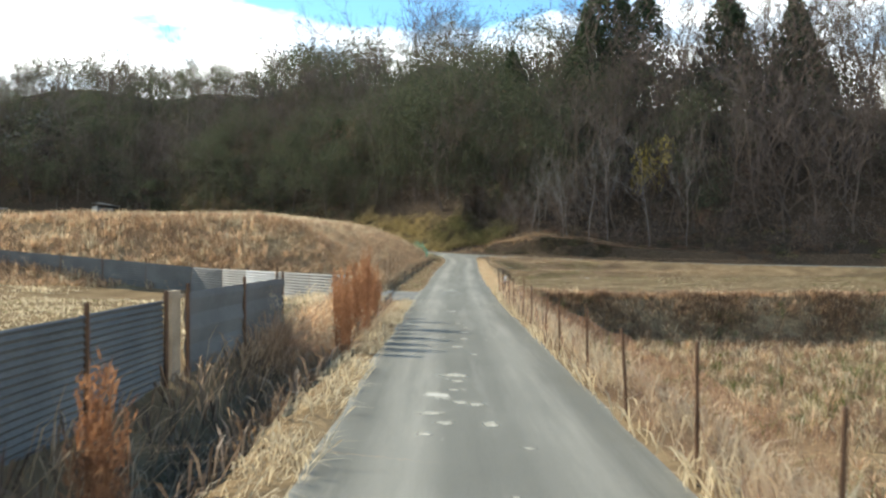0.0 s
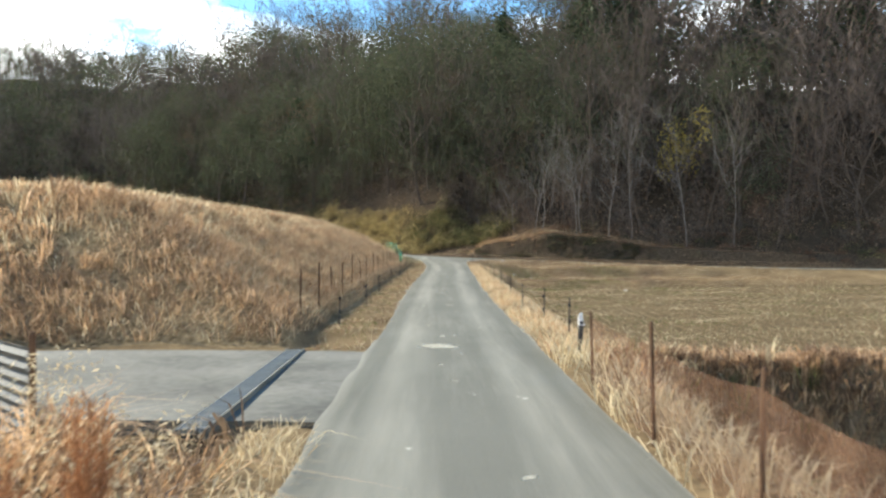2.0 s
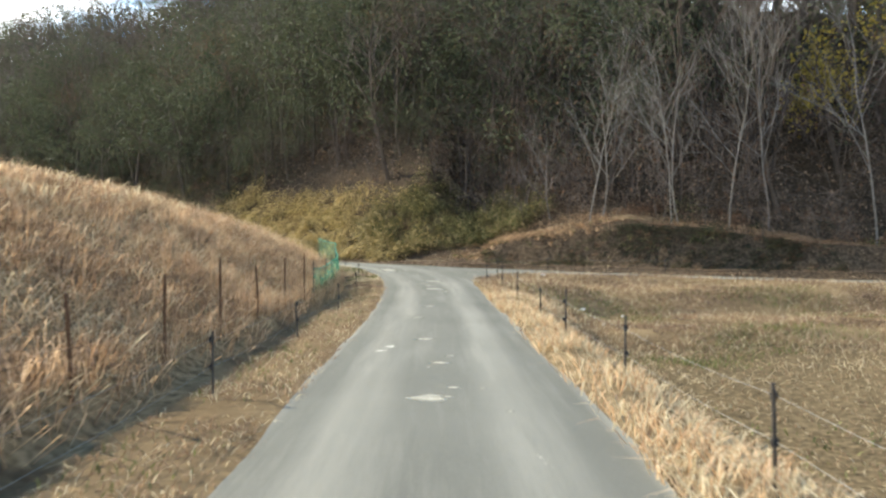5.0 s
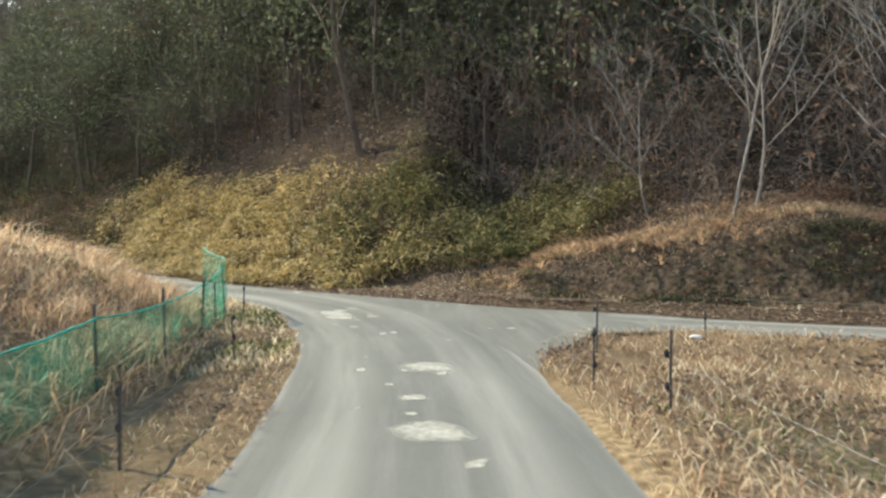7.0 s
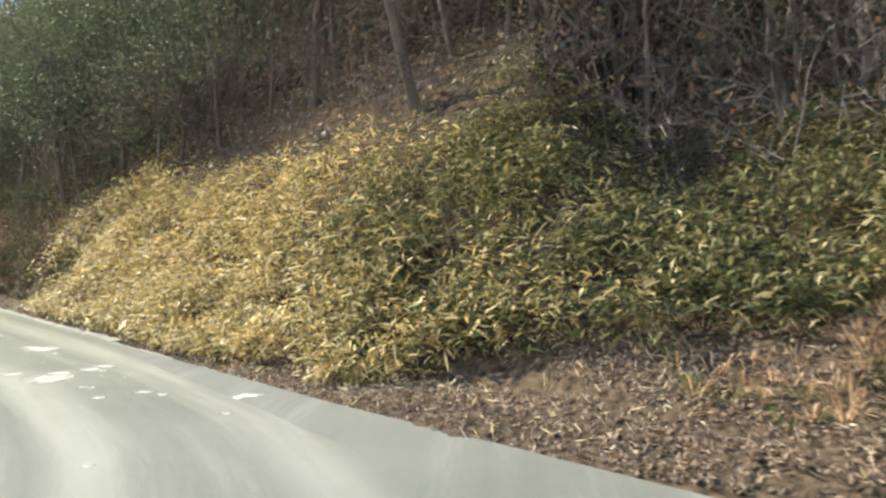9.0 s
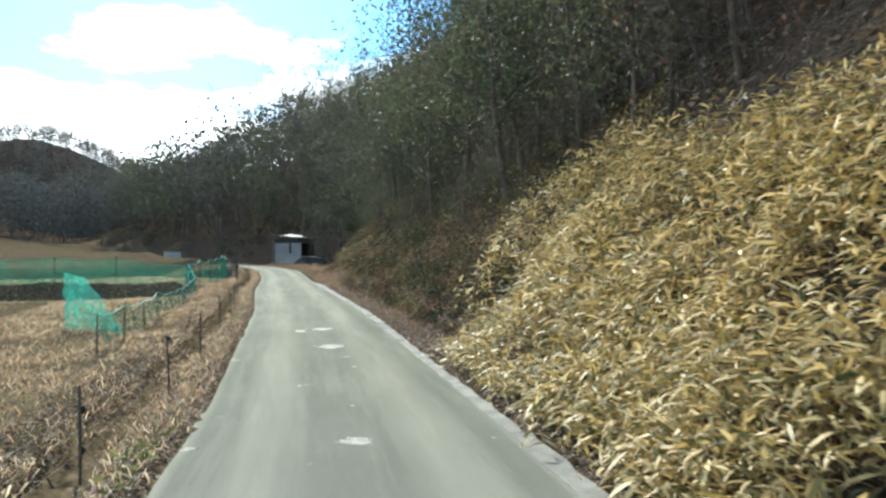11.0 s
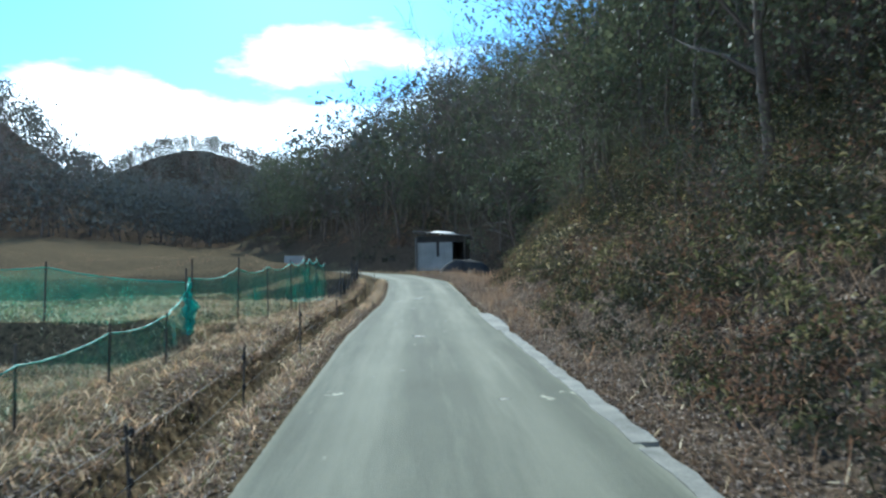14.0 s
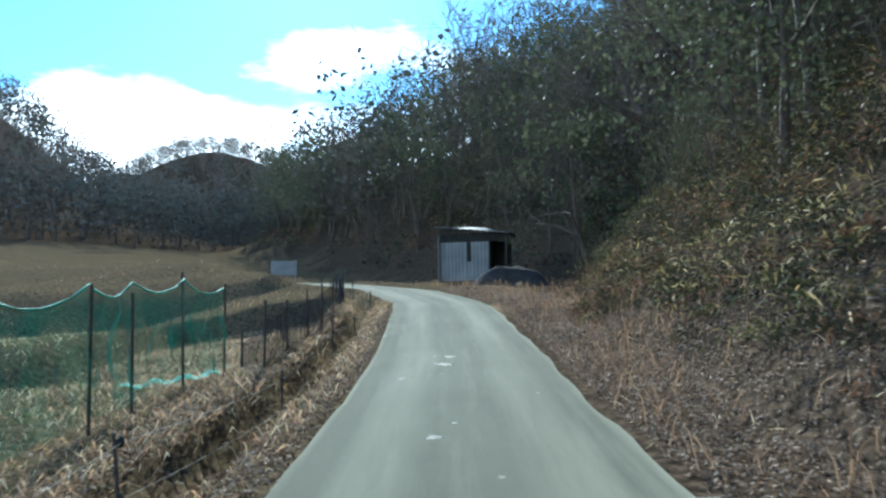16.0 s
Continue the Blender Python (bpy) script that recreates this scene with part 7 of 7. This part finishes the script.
part("wall", ribbed(0, 1.27, 0, 1.72, 0, 8), shed, "pale ribbed sheet wall")
part("wall", ribbed(1.45, 2.25, 0, 1.72, 0, 5), shed, "pale ribbed sheet wall")
V, Q = box(1.27, 0.0, 0, 1.45, 0.05, 0.85)
part("wall", mesh_np("wall", V, [Q], [M_SHEDWALL]), shed, "pale sheet under the gap")
# a dark panel behind the slot gives its shade by colour
V, Q = box(1.25, 0.08, 0.85, 1.47, 0.12, 1.75)
part("gap_shade", mesh_np("gap_shade", V, [Q], [M_DARK]), shed, "dark panel for the shade in the narrow gap")
# the wall towards the open bay is near black, as the bay's painted shade
for x in (0.0, 2.25):
    V, Q = box(x - 0.03, 0.06, 0, x + 0.03, 2.57, 2.0)
    part("side_wall", mesh_np("side_wall", V, [Q], [M_DARK if x else M_SHEDWALL]), shed)
# back wall in the same near black, for the shade inside the bay
V, Q = box(0, 2.57, 0, 3.1, 2.63, 2.1)
part("back_wall", mesh_np("back_wall", V, [Q], [M_DARK]), shed, "back wall of the open bay, coloured dark for its shade")
# a dark strip fills the space below the roof to imitate eaves shade
V, Q = box(0.0, 0.1, 1.72, 3.1, 0.16, 2.12)
part("eaves_shade", mesh_np("eaves_shade", V, [Q], [M_DARK]), shed, "dark strip added for the shade under the eaves")
n = 49
u = np.linspace(-0.15, 3.35, n)
zz = 0.015 * np.where((np.arange(n) % 4) < 2, 0, 1)
top_ = np.array([[a, y, 2.42 - 0.105 * (a + 0.15) + 0.125 * (y + 0.35) * np.clip((a + 0.15) / 1.2, 0.1, 1) * np.clip((3.35 - a) / 1.4, 0.1, 1) + q + t] for t in (0, -0.03) for a, q in zip(u, zz) for y in (-0.35, 2.9)])
i = np.arange(n - 1) * 2
Qt = np.stack([i, i + 2, i + 3, i + 1], 1)
m_ = 2 * n
edge = np.stack([i + m_, i + 2 + m_, i + 2, i], 1)
part("roof", mesh_np("roof", top_, [np.vstack([Qt, Qt[:, ::-1] + m_, edge])], [M_ROOF]), shed, "weathered sheet metal roof")
for x in (0.08, 3.0):
    for y in (-0.12, 2.45):
        V, Q = box(x - 0.04, y - 0.04, -0.2, x + 0.04, y + 0.04, 2.12)
        part("post", mesh_np("post", V, [Q], [M_STAKE]), shed)

heap_ = thing("tarpaulin_heap", "heap under a dark weighted tarpaulin beside the shed", "heap")
hx, hy = np.meshgrid(np.linspace(-1, 1, 26), np.linspace(-1, 1, 20))
hz_ = 1.0 * np.clip(1 - np.abs(hx) ** 3.2, 0, 1) * np.clip(1 - np.abs(hy) ** 2.6, 0, 1) * (0.85 + 0.15 * wave(hx * 3, hy * 3, 0.6, 5)) - 0.05
V = np.stack([hx * 1.5, hy * 0.9, hz_ * 0.95], -1).reshape(-1, 3)
i = (np.arange(19)[:, None] * 26 + np.arange(25)[None, :]).ravel()
part("tarpaulin", mesh_np("tarpaulin", V, [np.stack([i, i + 1, i + 27, i + 26], 1)], [M_TARP], smooth=True), heap_, "dark creased tarpaulin")
for a, b in ((-0.9, -0.65), (0.1, -0.75), (0.9, -0.6), (-0.4, 0.65)):
    V, Qd, T = tube([(a, b, 0.06), (a + 0.1, b, 0.1), (a + 0.25, b, 0.1), (a + 0.36, b, 0.06)], [0.05, 0.09, 0.09, 0.05], 8)
    part("weight", mesh_np("weight", V, [Qd, T], [M_CONC]), heap_, "grey stone weight")
heap_.matrix_world = Matrix.Translation((-45.4, 114.9, zat(-45.4, 114.9))) @ Matrix.Rotation(radians(45), 4, "Z")

board = thing("notice_board", "pale blank board on two posts beside the lane", "board")
board.matrix_world = Matrix.Translation((-66.0, 117.5, zat(-66.0, 117.5))) @ Matrix.Rotation(radians(58), 4, "Z")
V, Q = box(-0.75, -0.02, 0.5, 0.75, 0.02, 1.35)
part("panel", mesh_np("panel", V, [Q], [M_SHEDWALL]), board)
for x in (-0.65, 0.65):
    V, Q = box(x - 0.04, 0.02, -0.3, x + 0.04, 0.08, 1.4)
    part("post", mesh_np("post", V, [Q], [M_WOOD]), board)


# ---- trees that stand out
def special(name, label, meshes, x, y, k=1.0, yaw=0.0, sink=0.05, tilt=0.0):
    ob = thing(name, label, "tree")
    ob.location, ob.rotation_euler, ob.scale = (x, y, zat(x, y) - sink), (0, tilt, yaw), (k, k, k)
    part("trunk", meshes[0], ob)
    part("crown", meshes[1], ob)
    return ob


PALE = [bare_tree(701, 6.2, 0.52, 0.034, kids=(11, 5, 5), bark=M_PALEBARK), bare_tree(702, 5.0, 0.45, 0.035, kids=(9, 5, 5), bark=M_PALEBARK), bare_tree(703, 7.5, 0.42, 0.036, kids=(11, 5, 5), bark=M_PALEBARK)]
for i, (x, y, j, k) in enumerate(((7.7, 68.9, 0, 1.0), (8.2, 69.1, 1, 1.0), (10.4, 67.4, 2, 0.9), (10.9, 67.8, 1, 1.1), (12.6, 67.6, 0, 1.1), (14.3, 68.0, 2, 1.1), (17.6, 66.6, 2, 1.2), (20.6, 66.2, 2, 1.1), (6.6, 70.6, 1, 0.7))):
    special("bare_tree", "pale-barked bare young tree on the shelf below the wood", PALE[j], x, y, k, i * 1.4)
special("leaning_tree", "dark leaning trunk above the bamboo grass", bare_tree(711, 9.0, 0.5, 0.13, kids=(9, 5, 4)), -0.1, 78.6, 1.0, 0.0, 0.1, -0.26)
special("yellow_tree", "tree with bright yellow leaves high in the wood", evergreen_tree(712, 6.5, 2.6, 1500, 0.2, M_YELLEAF), 19.0, 71.5, 1.0)
special("rust_leaved_tree", "low tree holding withered red-brown leaves", bare_tree(713, 4.0, 0.6, 0.05, kids=(9, 5, 4), leafy=900, mats=M_BROWNLEAF), 21.5, 64.6, 0.8)
special("rust_leaved_tree", "low tree holding withered red-brown leaves", bare_tree(714, 4.4, 0.6, 0.05, kids=(9, 5, 4), leafy=900, mats=M_BROWNLEAF), 5.6, 74.5, 0.9)
special("ivy_covered_tree", "narrow tree wrapped in glossy evergreen ivy by the shed", evergreen_tree(715, 6.4, 2.6, 2200, 0.2), -43.8, 117.6, 1.0)
for i, (x, y, k) in enumerate(((-8.0, 85.6, 0.55), (-10.2, 88.0, 0.7), (-13.5, 91.5, 0.75), (-6.0, 85.0, 0.5))):
    special("evergreen_shrub", "glossy evergreen bush among bamboo grass on the slope", KINDS["ever"][i % 4], x, y, k, i)
